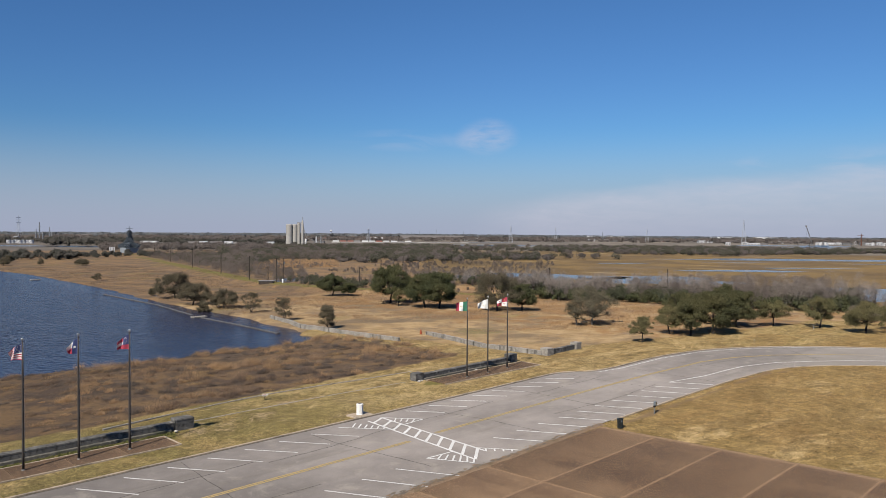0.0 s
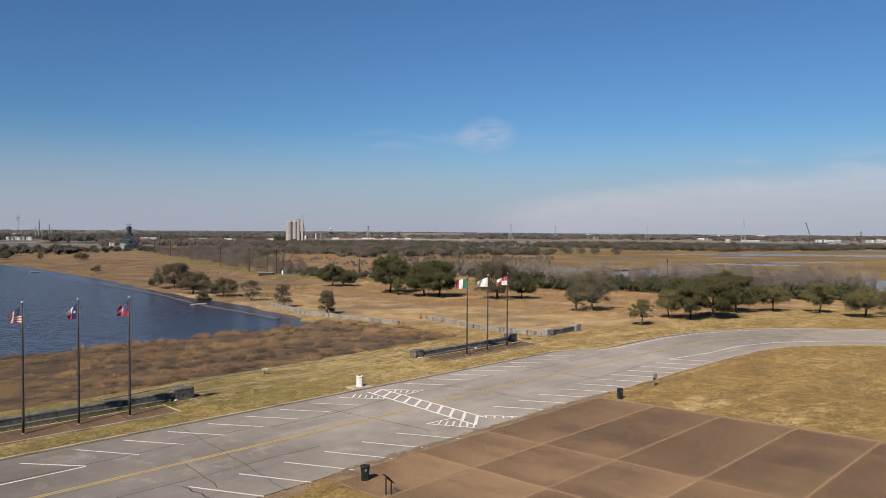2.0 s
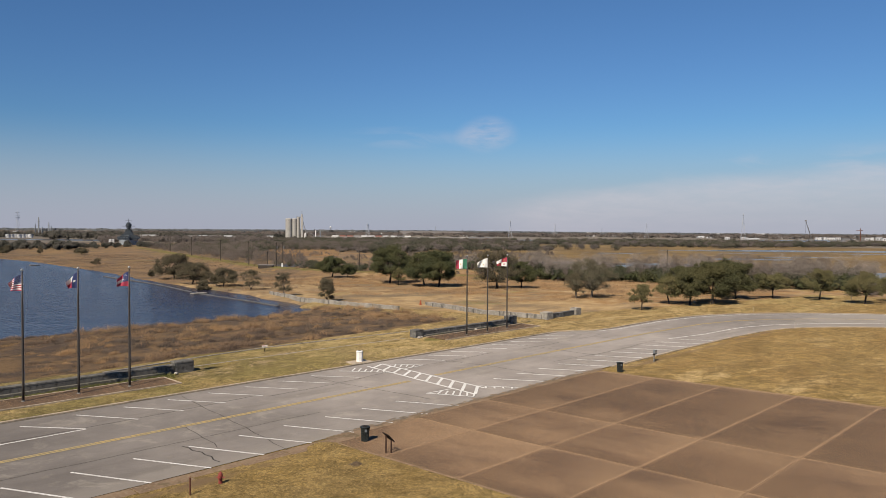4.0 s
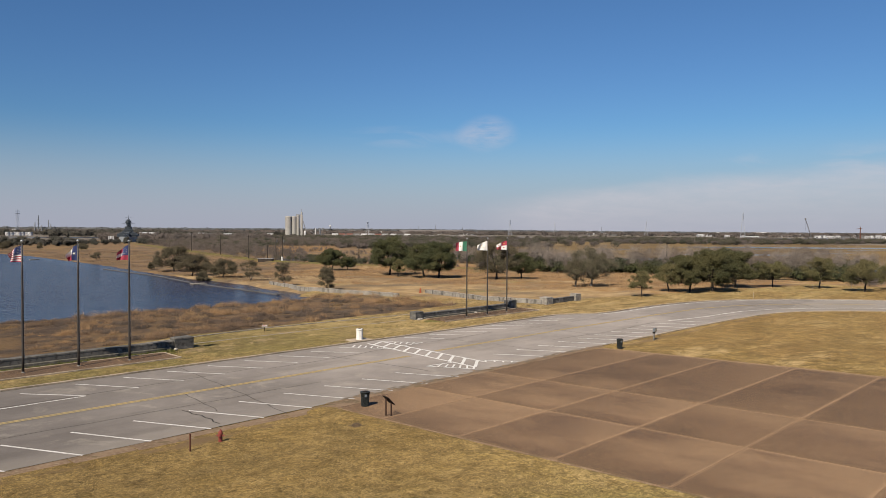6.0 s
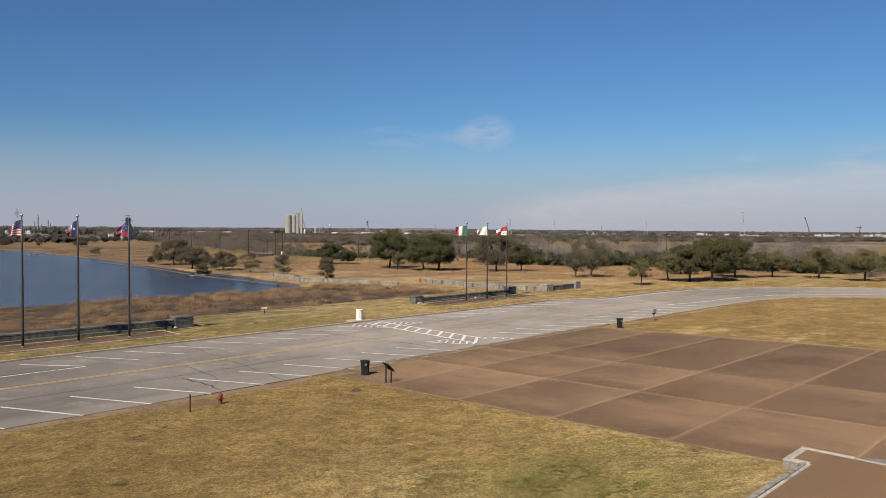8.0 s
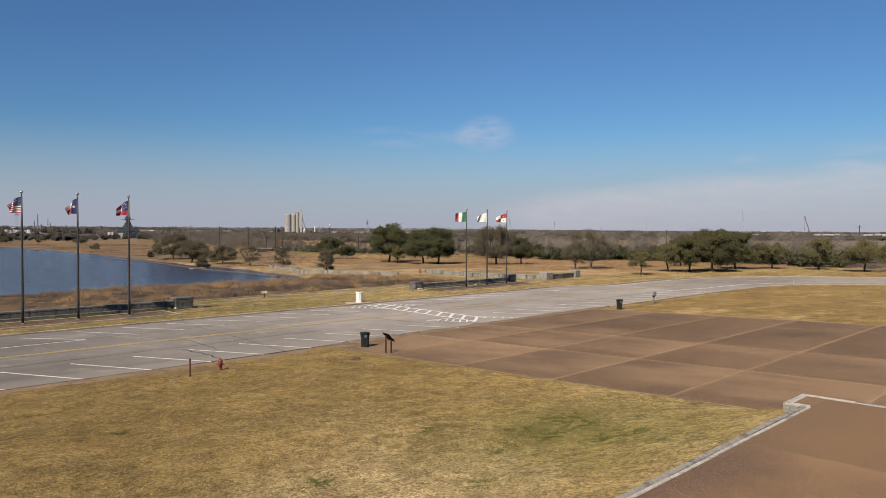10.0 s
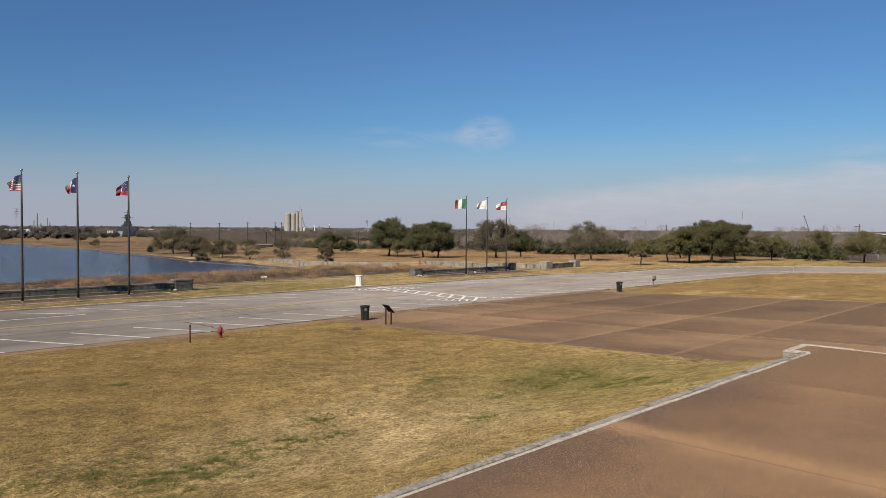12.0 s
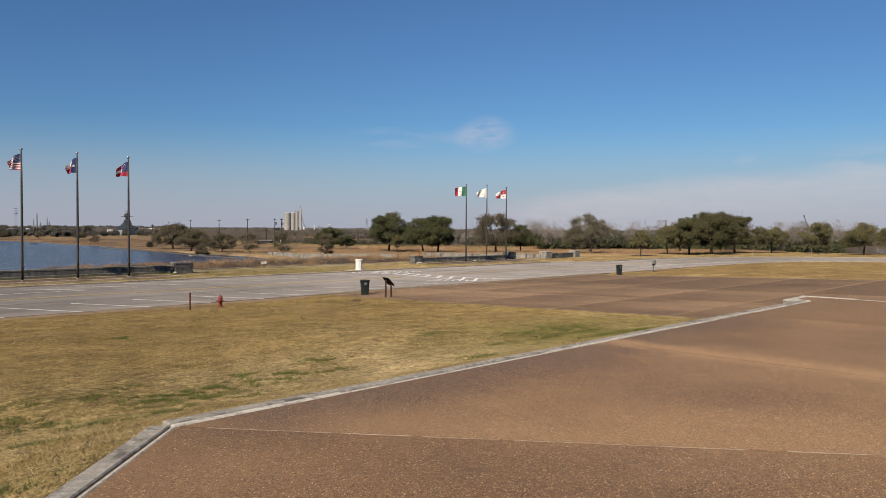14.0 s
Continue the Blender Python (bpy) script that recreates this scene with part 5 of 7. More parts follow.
def flag_mesh(kind, fly, hoist, furl, limp, phase):
    """Rippled cloth. furl: how far the fly end gathers and sags; limp: how far the cloth folds back on itself."""
    g = Geo()
    nu, nv = 39, 26

    def place(u, v, off=0.0):
        x = fly * u * (1 - 0.70 * limp * u ** 0.5)
        z = hoist * ((v - 1) * (1 - furl * u) - furl * u ** 1.2 * (0.85 + 0.25 * limp))
        y = (0.10 + 0.16 * limp) * u ** 0.6 * math.sin(7.5 * u + 2.6 * v + phase) + 0.05 * u * math.sin(15 * u - 5 * v + phase)
        return (-x, y + off, z)

    for i in range(nu):
        for j in range(nv):
            u0, u1, v0, v1 = i / nu, (i + 1) / nu, j / nv, (j + 1) / nv
            mi = flag_design(kind, (u0 + u1) / 2, (v0 + v1) / 2)
            g.face([place(u0, v0), place(u1, v0), place(u1, v1), place(u0, v1)], mi)
    for side in (-0.008, 0.008):
        if kind == "stripes":
            for a in range(6):
                for b in range(5):
                    star(g, 0.045 + 0.066 * a, 0.52 + 0.1 * b, 0.018, side, W_, place)
        elif kind == "lone star":
            star(g, 0.17, 0.5, 0.11, side, W_, place)
        elif kind == "three bars":
            for k in range(7):
                star(g, 0.2 + 0.12 * math.cos(k * 0.9), 0.67 + 0.2 * math.sin(k * 0.9), 0.035, side, W_, place)
        elif kind == "tricolour":
            star(g, 0.5, 0.5, 0.09, side, Y_, place, 9)
        elif kind == "quarters":
            for cx, cy, c in ((0.25, 0.75, Y_), (0.75, 0.25, Y_), (0.75, 0.75, R_), (0.25, 0.25, R_)):
                star(g, cx, cy, 0.10, side, c, place, 8)
        else:
            for cx, cy in ((0.35, 0.35), (0.5, 0.62), (0.65, 0.35)):
                star(g, cx, cy, 0.05, side, Y_, place, 6)
    me = g.mesh("flag", *FLAG_MATS, smooth=True)
    return me


def flagpole(x, y, h, kind, text, heading, furl, limp, phase):
    t = thing("flagpole", "dark bronze flagpole with " + text, "flagpole", Matrix.Translation((x, y, 0.03)), "flagpoles")
    s = Geo()
    s.lathe([(0.095, 0.0), (0.093, 1.5), (0.085, 4.5), (0.068, 7.5), (0.045, h - 0.12)], 14)
    shaft = part("shaft", s, M_BRONZE, t, smooth=True)
    s = Geo()
    s.lathe([(0.14, 0.0), (0.14, 0.03), (0.12, 0.05), (0.105, 0.09), (0.10, 0.10)], 18)
    part("base_collar", s, M_STEP, t, "small concrete base collar")
    s = Geo()
    prof = [(0.02, h - 0.12), (0.03, h - 0.08)] + [(0.11 * math.sin(math.pi * k / 8) + 0.003, h + 0.03 - 0.11 * math.cos(math.pi * k / 8)) for k in range(9)]
    s.lathe(prof, 14)
    part("finial", s, M_STEEL, t, "polished ball finial", smooth=True)
    s = Geo()
    s.tube([(0.10, 0.0, 1.3), (0.09, 0.0, 5.0), (0.06, 0, h - 0.25)], [0.008] * 3, 5)
    part("halyard", s, M_WHITEPAINT, t)
    s = Geo()
    s.box((0.09, -0.02, 1.18), (0.125, 0.02, 1.34), bevel=0.008)
    s.tube([(0.125, 0, 1.16), (0.14, 0, 1.26), (0.125, 0, 1.36)], [0.008, 0.012, 0.008], 6)
    part("cleat", s, M_STEEL, shaft, "small steel cleat")
    ob = new("flag", flag_mesh(kind, 1.85, 1.25, furl, limp, phase))
    ob.parent = t
    ob.matrix_basis = pose(-0.05 * math.cos(heading), -0.05 * math.sin(heading), h - 0.32, 0, 0, math.degrees(heading))
    tagged(ob, text)


LEFTWARD = radians(-45)
flagpole(16.62, 61.1, 10.0, "stripes", "a limp red-striped flag with blue canton", LEFTWARD + 0.1, 0.5, 0.75, 0.3)
flagpole(20.57, 61.0, 10.0, "lone star", "a limp blue, white and red flag", LEFTWARD - 0.15, 0.62, 0.78, 1.4)
flagpole(24.55, 60.9, 9.95, "three bars", "a limp red-and-white barred flag", LEFTWARD, 0.6, 0.72, 2.2)
flagpole(67.2, 61.9, 9.95, "tricolour", "a flying green, white and red tricolour flag", LEFTWARD, 0.18, 0.36, 0.8)
flagpole(71.4, 62.1, 9.95, "plain white", "a flying white flag with small gold marks", LEFTWARD + 0.1, 0.5, 0.4, 2.6)
flagpole(75.75, 62.4, 9.95, "quarters", "a flying quartered red-and-white flag", LEFTWARD, 0.5, 0.36, 4.0)


# ---------------------------------------------------------------- small things
def litter_bin(x, y, z, label):
    """Upright steel slats that flare towards the top, round a dark liner."""
    t = thing("litter_bin", label, "litter bin", Matrix.Translation((x, y, z)), "litter bins")
    s = Geo()
    s.lathe([(0.19, 0.03), (0.20, 0.04), (0.235, 0.80), (0.21, 0.82), (0.20, 0.60)], 22)
    part("liner", s, M_DARK, t, "dark inner liner")
    for k in range(24):
        s = Geo()
        a = 2 * math.pi * k / 24
        c, n = math.cos(a), math.sin(a)
        pts = [(r_ * c, r_ * n, z_) for r_, z_ in ((0.225, 0.04), (0.232, 0.30), (0.25, 0.60), (0.272, 0.80), (0.302, 0.875))]
        s.tube(pts, [0.023, 0.023, 0.023, 0.022, 0.018], 5)
        part("slat", s, M_CAN, t)
    for name, prof in (("foot_ring", [(0.215, 0.0), (0.245, 0.0), (0.25, 0.05), (0.215, 0.05)]), ("middle_band", [(0.255, 0.52), (0.27, 0.52), (0.272, 0.56), (0.257, 0.56)]),
                       ("top_ring", [(0.27, 0.84), (0.315, 0.85), (0.315, 0.89), (0.27, 0.88)])):
        s = Geo()
        s.lathe(prof + prof[:1], 24)
        part(name, s, M_CAN, t)
    s = Geo()
    s.lathe([(0.255, 0.835), (0.26, 0.86), (0.15, 0.90), (0.14, 0.885)], 22)
    lid = part("lid", s, M_CAN, t)
    s = Geo()
    s.lathe([(0.135, 0.88), (0.155, 0.905), (0.145, 0.915), (0.125, 0.905)], 20)
    part("opening_rim", s, M_DARK, lid, "dark rim round the opening")
    s = Geo()
    s.box((0.262, -0.07, 0.60), (0.29, 0.07, 0.76), m=Matrix.Rotation(radians(-120), 4, "Z"), bevel=0.004)
    part("notice_plate", s, M_GREYBOX, t, "small grey notice plate")


litter_bin(28.75, 35.0, 0.05, "dark green slatted litter bin beside the drive")
litter_bin(60.15, 35.7, 0.02, "dark green slatted litter bin at the plaza corner")


def hydrant(x, y, z):
    t = thing("fire_hydrant", "faded red cast-iron fire hydrant in the lawn", "fire hydrant", Matrix.Translation((x, y, z)))
    s = Geo()
    s.lathe([(0.15, 0.0), (0.15, 0.035), (0.105, 0.04), (0.10, 0.10), (0.10, 0.42), (0.125, 0.43), (0.125, 0.47), (0.115, 0.48)], 16)
    part("barrel", s, M_RED, t, smooth=False)
    s = Geo()
    s.lathe([(0.115, 0.48), (0.112, 0.54), (0.09, 0.60), (0.05, 0.635), (0.03, 0.64), (0.03, 0.68), (0.02, 0.685)], 16)
    part("bonnet", s, M_RED, t)
    for a, r, ln in ((math.radians(-135), 0.065, 0.19), (math.radians(-45), 0.05, 0.18), (math.radians(135), 0.05, 0.18)):
        s = Geo()
        m = Matrix.Translation((0, 0, 0.36)) @ Matrix.Rotation(a, 4, "Z") @ Matrix.Rotation(radians(90), 4, "Y")
        s.lathe([(r * 0.85, 0.06), (r * 0.85, ln - 0.05), (r, ln - 0.05), (r, ln), (r * 0.4, ln + 0.005), (r * 0.35, ln + 0.03)], 10, m=m)
        nozzle = part("nozzle", s, M_RED, t)
        s = Geo()
        s.lathe([(r * 0.3, ln + 0.03), (r * 0.3, ln + 0.055), (r * 0.12, ln + 0.06)], 5, m=m)
        part("cap_nut", s, M_RED, nozzle)
    for k in range(8):
        s = Geo()
        s.lathe([(0.012, 0.03), (0.012, 0.06)], 6, m=Matrix.Translation((0.128 * math.cos(k * 0.785), 0.128 * math.sin(k * 0.785), 0)))
        part("bolt", s, M_RED, t)


hydrant(18.55, 34.3, land1(18.55, 34.3))

t = thing("marker_post", "thin rust-red square steel marker post", "post", Matrix.Translation((16.65, 33.8, land1(16.65, 33.8))))
s = Geo()
s.box((-0.032, -0.032, -0.3), (0.032, 0.032, 0.90), bevel=0.008)
part("post", s, M_RUST, t)
s = Geo()
s.box((-0.04, -0.04, 0.86), (0.04, 0.04, 0.92), bevel=0.015)
part("cap", s, M_RUST, t)


def lectern(x, y, z):
    t = thing("information_panel", "tilted dark information panel on two brown posts", "information panel", pose(x, y, z, 0, 0, -13))
    for d, top in ((-0.12, 1.0), (0.12, 0.80)):
        s = Geo()
        s.box((d - 0.035, -0.035 - 0.9 * d, -0.3), (d + 0.035, 0.035 - 0.9 * d, top), bevel=0.008)
        part("post", s, M_BROWNPOST, t)
    tilt = Matrix.Translation((0.0, 0, 0.93)) @ Matrix.Rotation(radians(47), 4, "Y")
    s = Geo()
    s.box((-0.31, -0.36, -0.02), (0.31, 0.36, 0.03), m=tilt, bevel=0.01)
    part("frame", s, M_DARK, t)
    s = Geo()
    s.box((-0.28, -0.33, 0.031), (0.28, 0.33, 0.036), m=tilt)
    part("face", s, M_PANEL, t, "matt dark panel face")


lectern(28.0, 31.9, 0.13)

t = thing("marker_pillar", "white-painted eight-sided pillar on a concrete plinth", "pillar", Matrix.Translation((45.55, 56.5, 0.0)))
s = Geo()
s.box((-1.1, -0.8, -0.3), (1.1, 0.8, 0.08), bevel=0.03)
part("plinth", s, M_KERB, t, "worn concrete plinth")
s = Geo()
s.lathe([(0.36, 0.08), (0.36, 0.14), (0.33, 0.16), (0.33, 1.0), (0.37, 1.03), (0.37, 1.12), (0.30, 1.15)], 8)
part("shaft", s, M_WHITEPAINT, t)
s = Geo()
s.lathe([(0.17, 1.151), (0.17, 1.17), (0.10, 1.175)], 14)
part("disc", s, M_BRONZE, t, "dark bronze disc")

t = thing("small_sign", "small white warning sign on a short post", "sign", pose(42.5, 69.2, land1(42.5, 69.2), 0, 0, -40))
s = Geo()
s.box((-0.04, -0.04, -0.3), (0.04, 0.04, 0.52), bevel=0.006)
part("post", s, M_DARK, t)
tilt = Matrix.Translation((0, 0, 0.58)) @ Matrix.Rotation(radians(35), 4, "X")
s = Geo()
s.box((-0.29, -0.19, -0.015), (0.29, 0.19, 0.015), m=tilt, bevel=0.006)
part("board", s, M_LIMED, t)
for k in range(3):
    s = Geo()
    s.box((-0.22, -0.12 + 0.09 * k, 0.016), (0.22 - 0.06 * k, -0.085 + 0.09 * k, 0.019), m=tilt)
    part("text_bar", s, C_RED if k == 2 else M_DARK, t)

t = thing("pedestal_box", "grey utility box on a pale post beside the drive", "utility box", Matrix.Translation((67.6, 36.2, land1(67.6, 36.2))))
s = Geo()
s.box((-0.045, -0.045, -0.3), (0.045, 0.045, 0.72), bevel=0.01)
part("post", s, M_STEP, t)
s = Geo()
s.box((-0.11, -0.09, 0.70), (0.11, 0.09, 0.84), bevel=0.02)
part("bracket", s, M_DARK, t)
s = Geo()
s.box((0.10, 0.0, 0.78), (0.44, 0.22, 1.22), m=Matrix.Rotation(radians(6), 4, "Y"), bevel=0.02)
part("box", s, M_GREYBOX, t)
s = Geo()
s.box((0.13, -0.012, 0.86), (0.41, -0.001, 1.15), m=Matrix.Rotation(radians(6), 4, "Y"))
door = part("door", s, M_STEEL, t)
s = Geo()
s.box((0.36, -0.03, 0.98), (0.385, -0.012, 1.04), m=Matrix.Rotation(radians(6), 4, "Y"), bevel=0.004)
part("latch", s, M_DARK, door)

for x, y, h in ((104.9, 35.2, 1.15), (121.5, 47.2, 1.1), (150.0, 47.0, 1.0), (156.5, 42.0, 1.0)):
    t = thing("marker_stake", "thin white plastic marker stake", "stake", Matrix.Translation((x, y, land1(x, y))), "marker stakes")
    s = Geo()
    s.lathe([(0.022, -0.2), (0.022, h - 0.04), (0.012, h)], 8)
    part("stake", s, M_LIMED, t)
    s = Geo()
    s.lathe([(0.024, h - 0.22), (0.024, h - 0.12)], 8)
    part("band", s, M_GREYBOX, t)
t = thing("orange_marker", "small orange-red marker at the end of a wall", "marker", Matrix.Translation((94.0, 98.6, land1(94.0, 98.6))))
s = Geo()
s.lathe([(0.35, 0.0), (0.35, 0.06), (0.22, 0.07), (0.12, 0.75), (0.06, 0.9)], 10)
part("cone", s, mat("marker orange", (0.55, 0.13, 0.05), (0.45, 0.11, 0.05), None, 3, 9, 0.7, 0), t)

for x, y, z, k in ((71.6, 64.3, 0.0, 0.2), (60.9, 64.1, 0.0, 0.22), (61.5, 64.2, 0.0, 0.15), (29.7, 63.3, 0.0, 0.18)):
    g = Geo()
    r = np.random.default_rng(int(x * 10))
    bm = bmesh.new()
    bmesh.ops.create_icosphere(bm, subdivisions=2, radius=k)
    for v in bm.verts:
        v.co *= r.uniform(0.8, 1.15)
        v.co.z = max(v.co.z * 0.75, -0.4 * k)
    me = bpy.data.meshes.new("concrete_lump")
    bm.to_mesh(me)
    bm.free()
    me.materials.append(M_LIMED)
    ob = tagged(new("concrete_lump", me), "pale broken concrete lump beside the wall", "rubble", "concrete lumps")
    ob.location = (x, y, z + 0.35 * k)

# earth mound in the lawn
bm = bmesh.new()
bmesh.ops.create_grid(bm, x_segments=14, y_segments=14, size=0.36)
for v in bm.verts:
    d = v.co.length / 0.36
    v.co.z = 0.14 * max(0.0, 1 - d * d) ** 1.5 + 0.03 * noise.noise(v.co * 6) * (d < 0.9) - 0.015
me = bpy.data.meshes.new("earth_mound")
bm.to_mesh(me)
bm.free()
me.materials.append(mat("dark soil", (0.14, 0.095, 0.055), (0.10, 0.07, 0.042), (0.20, 0.14, 0.08), 2.0, 12.0, 0.95, 0.6, 30.0))
ob = tagged(new("earth_mound", me), "small brown earth mound in the lawn", "mound")
ob.location = (25.45, 31.7, land1(25.45, 31.7) + 0.02)


# ---------------------------------------------------------------- trees
def twigs(centres, size, r, long):
    """Thin slivers, one triangle each, most of them rising."""
    n = len(centres)
    a = r.normal(size=(n, 3)) + np.array((0, 0, 0.7))
    a /= np.linalg.norm(a, axis=1)[:, None]
    b = np.cross(a, r.normal(size=(n, 3)))
    b /= np.linalg.norm(b, axis=1)[:, None]
    s = size * r.uniform(0.6, 1.3, (n, 1))
    v = np.stack([centres - a * s * long * 0.5 - b * s * 0.7, centres - a * s * long * 0.5 + b * s * 0.7, centres + a * s * long * 0.5], 1).reshape(-1, 3)
    return v, np.arange(3 * n).reshape(n, 3)


def blades(bases, height, width, r, lean=0.35):
    """Upright pointed blades, one triangle each."""
    n = len(bases)
    a = r.uniform(0, 2 * np.pi, n)
    side = np.stack([np.cos(a), np.sin(a), np.zeros(n)], 1) * (width * r.uniform(0.6, 1.3, (n, 1)))
    tip = np.stack([r.normal(0, lean, n), r.normal(0, lean, n), np.ones(n)], 1) * (height * r.uniform(0.55, 1.25, (n, 1)))
    v = np.stack([bases - side, bases + side, bases + tip], 1).reshape(-1, 3)
    return v, np.arange(3 * n).reshape(n, 3)


def limb(geo, tips, start, way, length, radius, r, depth):
    """A bending branch that forks; its ends are added to tips."""
    pts, rad = [start], [radius]
    p, d = Vector(start), Vector(way).normalized()
    for k in range(3):
        d = (d + Vector(r.normal(0, 0.22, 3)) + Vector((0, 0, 0.06))).normalized()
        p = p + d * length / 3
        pts.append(tuple(p))
        rad.append(radius * (1 - 0.2 * (k + 1)))
    geo.tube(pts, rad, 6 if depth else 5)
    tips.append((np.array(p), depth))
    if depth:
        for _ in range(int(r.integers(2, 4))):
            nd = (d + Vector(r.normal(0, 0.62, 3)) + Vector((0, 0, 0.1))).normalized()
            limb(geo, tips, tuple(p), nd, length * r.uniform(0.6, 0.8), rad[-1] * 0.75, r, depth - 1)


def leaves(centres, ways, size, r, loose=0.6, long=1.5):
    """Small leaf faces that look outwards along ways, loosely."""
    n = len(centres)
    w = ways + r.normal(0, loose, (n, 3))
    w /= np.linalg.norm(w, axis=1)[:, None] + 1e-6
    a = np.cross(w, r.normal(size=(n, 3)))
    a /= np.linalg.norm(a, axis=1)[:, None] + 1e-6
    b = np.cross(w, a)
    s = size * r.uniform(0.6, 1.35, (n, 1))
    a, b = a * s * long * 0.62, b * s * 0.72
    v = np.stack([centres - 0.6 * a - b, centres - 0.6 * a + b, centres + a], 1).reshape(-1, 3)
    return v, np.arange(3 * n).reshape(n, 3)


def tree_meshes(seed, h, width, trunk, leaf_mat, bark, count, size, bare=False, stems=1, lobes=34, lobe=0.16, open_=0.0):
    """Trunk with limbs, and a crown of small leaves in lobes at the limb ends. open_: how thin the crown is."""
    r = np.random.default_rng(seed)
    g, tips = Geo(), []
    tops = []
    for s in range(stems):
        lean = r.normal(0, 0.14 + 0.2 * (stems > 1), 2)
        top = Vector((lean[0] * trunk, lean[1] * trunk, trunk))
        rad = (0.014 * h + 0.009 * width) / stems ** 0.5
        g.tube([(0, 0, -0.3), (0, 0, 0.05), (lean[0] * trunk * 0.4, lean[1] * trunk * 0.4, trunk * 0.5), tuple(top)], [rad * 1.6, rad * 1.15, rad * 0.9, rad * 0.85], 9)
        tops.append((top, rad))
    if bare:
        for top, rad in tops:
            for k in range(5):
                a = 2 * math.pi * (k + r.uniform(-0.3, 0.3)) / 5
                limb(g, tips, tuple(top), (0.6 * math.cos(a), 0.6 * math.sin(a), r.uniform(0.6, 1.3)), 0.34 * (h - trunk), rad * 0.6, r, 2)
            limb(g, tips, tuple(top), (0, 0, 1), 0.42 * (h - trunk), rad * 0.7, r, 2)
        ends = np.array([t for t, d in tips])
        pick = r.integers(0, len(ends), count)
        c = ends[pick] + r.normal(0, 0.07 * h, (count, 3))
        c = c[(c[:, 2] > trunk) & (c[:, 2] < h * 1.03)]
        v, f = twigs(c, size, r, 18.0)
        return g.mesh("trunk", bark, smooth=True), mesh_np("crown", v, f, (leaf_mat,))
    # lobes over an uneven dome, its skirt hanging lower on some sides
    d = r.normal(size=(lobes, 3))
    d /= np.linalg.norm(d, axis=1)[:, None]
    d[:, 2] = np.where(d[:, 2] < -0.75, -d[:, 2], d[:, 2])
    az = np.arctan2(d[:, 1], d[:, 0])
    uneven = 1 + 0.16 * np.sin(2 * az + r.uniform(0, 6)) + 0.12 * np.sin(3 * az + r.uniform(0, 6))
    base = trunk * 0.72
    mid = base + 0.36 * (h - base)
    rl = lobe * (0.5 * width + 0.5 * h) * r.uniform(0.5, 1.3, lobes)
    reach = r.uniform(0.30, 1.0, lobes) ** 0.6
    cx = d[:, 0] * uneven * reach * (0.5 * width - 0.75 * rl)
    cy = d[:, 1] * uneven * reach * (0.5 * width - 0.75 * rl)
    cz = mid + np.where(d[:, 2] > 0, d[:, 2] * reach * (h - mid - 0.7 * rl), d[:, 2] * (mid - base))
    cen = np.stack([cx, cy, cz], 1)
    for c, q in list(zip(cen, rl))[::3]:           # a bending limb to every third lobe
        top, rad = tops[int(r.integers(0, stems))]
        k = Vector((0.45 * c[0], 0.45 * c[1], top.z + 0.35 * (c[2] - top.z))) + Vector(r.normal(0, 0.05 * width, 3))
        k.z = max(k.z, top.z * 0.9)
        tip = Vector(c) + Vector(r.normal(0, 0.2 * q, 3))
        g.tube([tuple(top), tuple(k), tuple(tip)], [rad * 0.48, rad * 0.26, rad * 0.07], 5)
        for _ in range(4):
            e = tip + Vector(r.normal(0, 0.55 * q, 3))
            g.tube([tuple(k.lerp(tip, 0.6)), tuple(e)], [rad * 0.13, rad * 0.04], 4)
    share = rl ** 2 / (rl ** 2).sum()
    pick = r.choice(lobes, count, p=share)
    off = r.normal(size=(count, 3))
    off[:, 2] += 0.25
    off /= np.linalg.norm(off, axis=1)[:, None]
    # each lobe is itself ragged: sprays of leaves stand out of it
    spray = 0.86 + 0.34 * np.sin(7 * off[:, 0] + 3 * pick) * np.sin(6 * off[:, 1] + pick) + 0.22 * np.sin(11 * off[:, 2] + 2 * pick) * np.sin(9 * off[:, 0] - pick)
    c = cen[pick] + off * (rl[pick] * (spray - r.uniform(0, 0.5 + 0.4 * open_, count)))[:, None] * (1.12, 1.12, 0.80)
    way = off + 0.35 * (cen[pick] - (0, 0, mid)) / (0.4 * width)
    way /= np.linalg.norm(way, axis=1)[:, None]
    ok = (c[:, 2] > max(0.25, trunk * 0.55)) & (c[:, 2] < h * 1.04)
    if open_:
        ok &= (np.sin(5.3 * c[:, 0] + seed) * np.sin(4.7 * c[:, 1]) * np.sin(5.9 * c[:, 2]) > -0.6 + 0.5 * open_) | (r.uniform(size=count) < 0.35)
    v, f = leaves(c[ok], way[ok], size, r, 0.9)
    return g.mesh("trunk", bark, smooth=True), mesh_np("crown", v, f, (leaf_mat,))


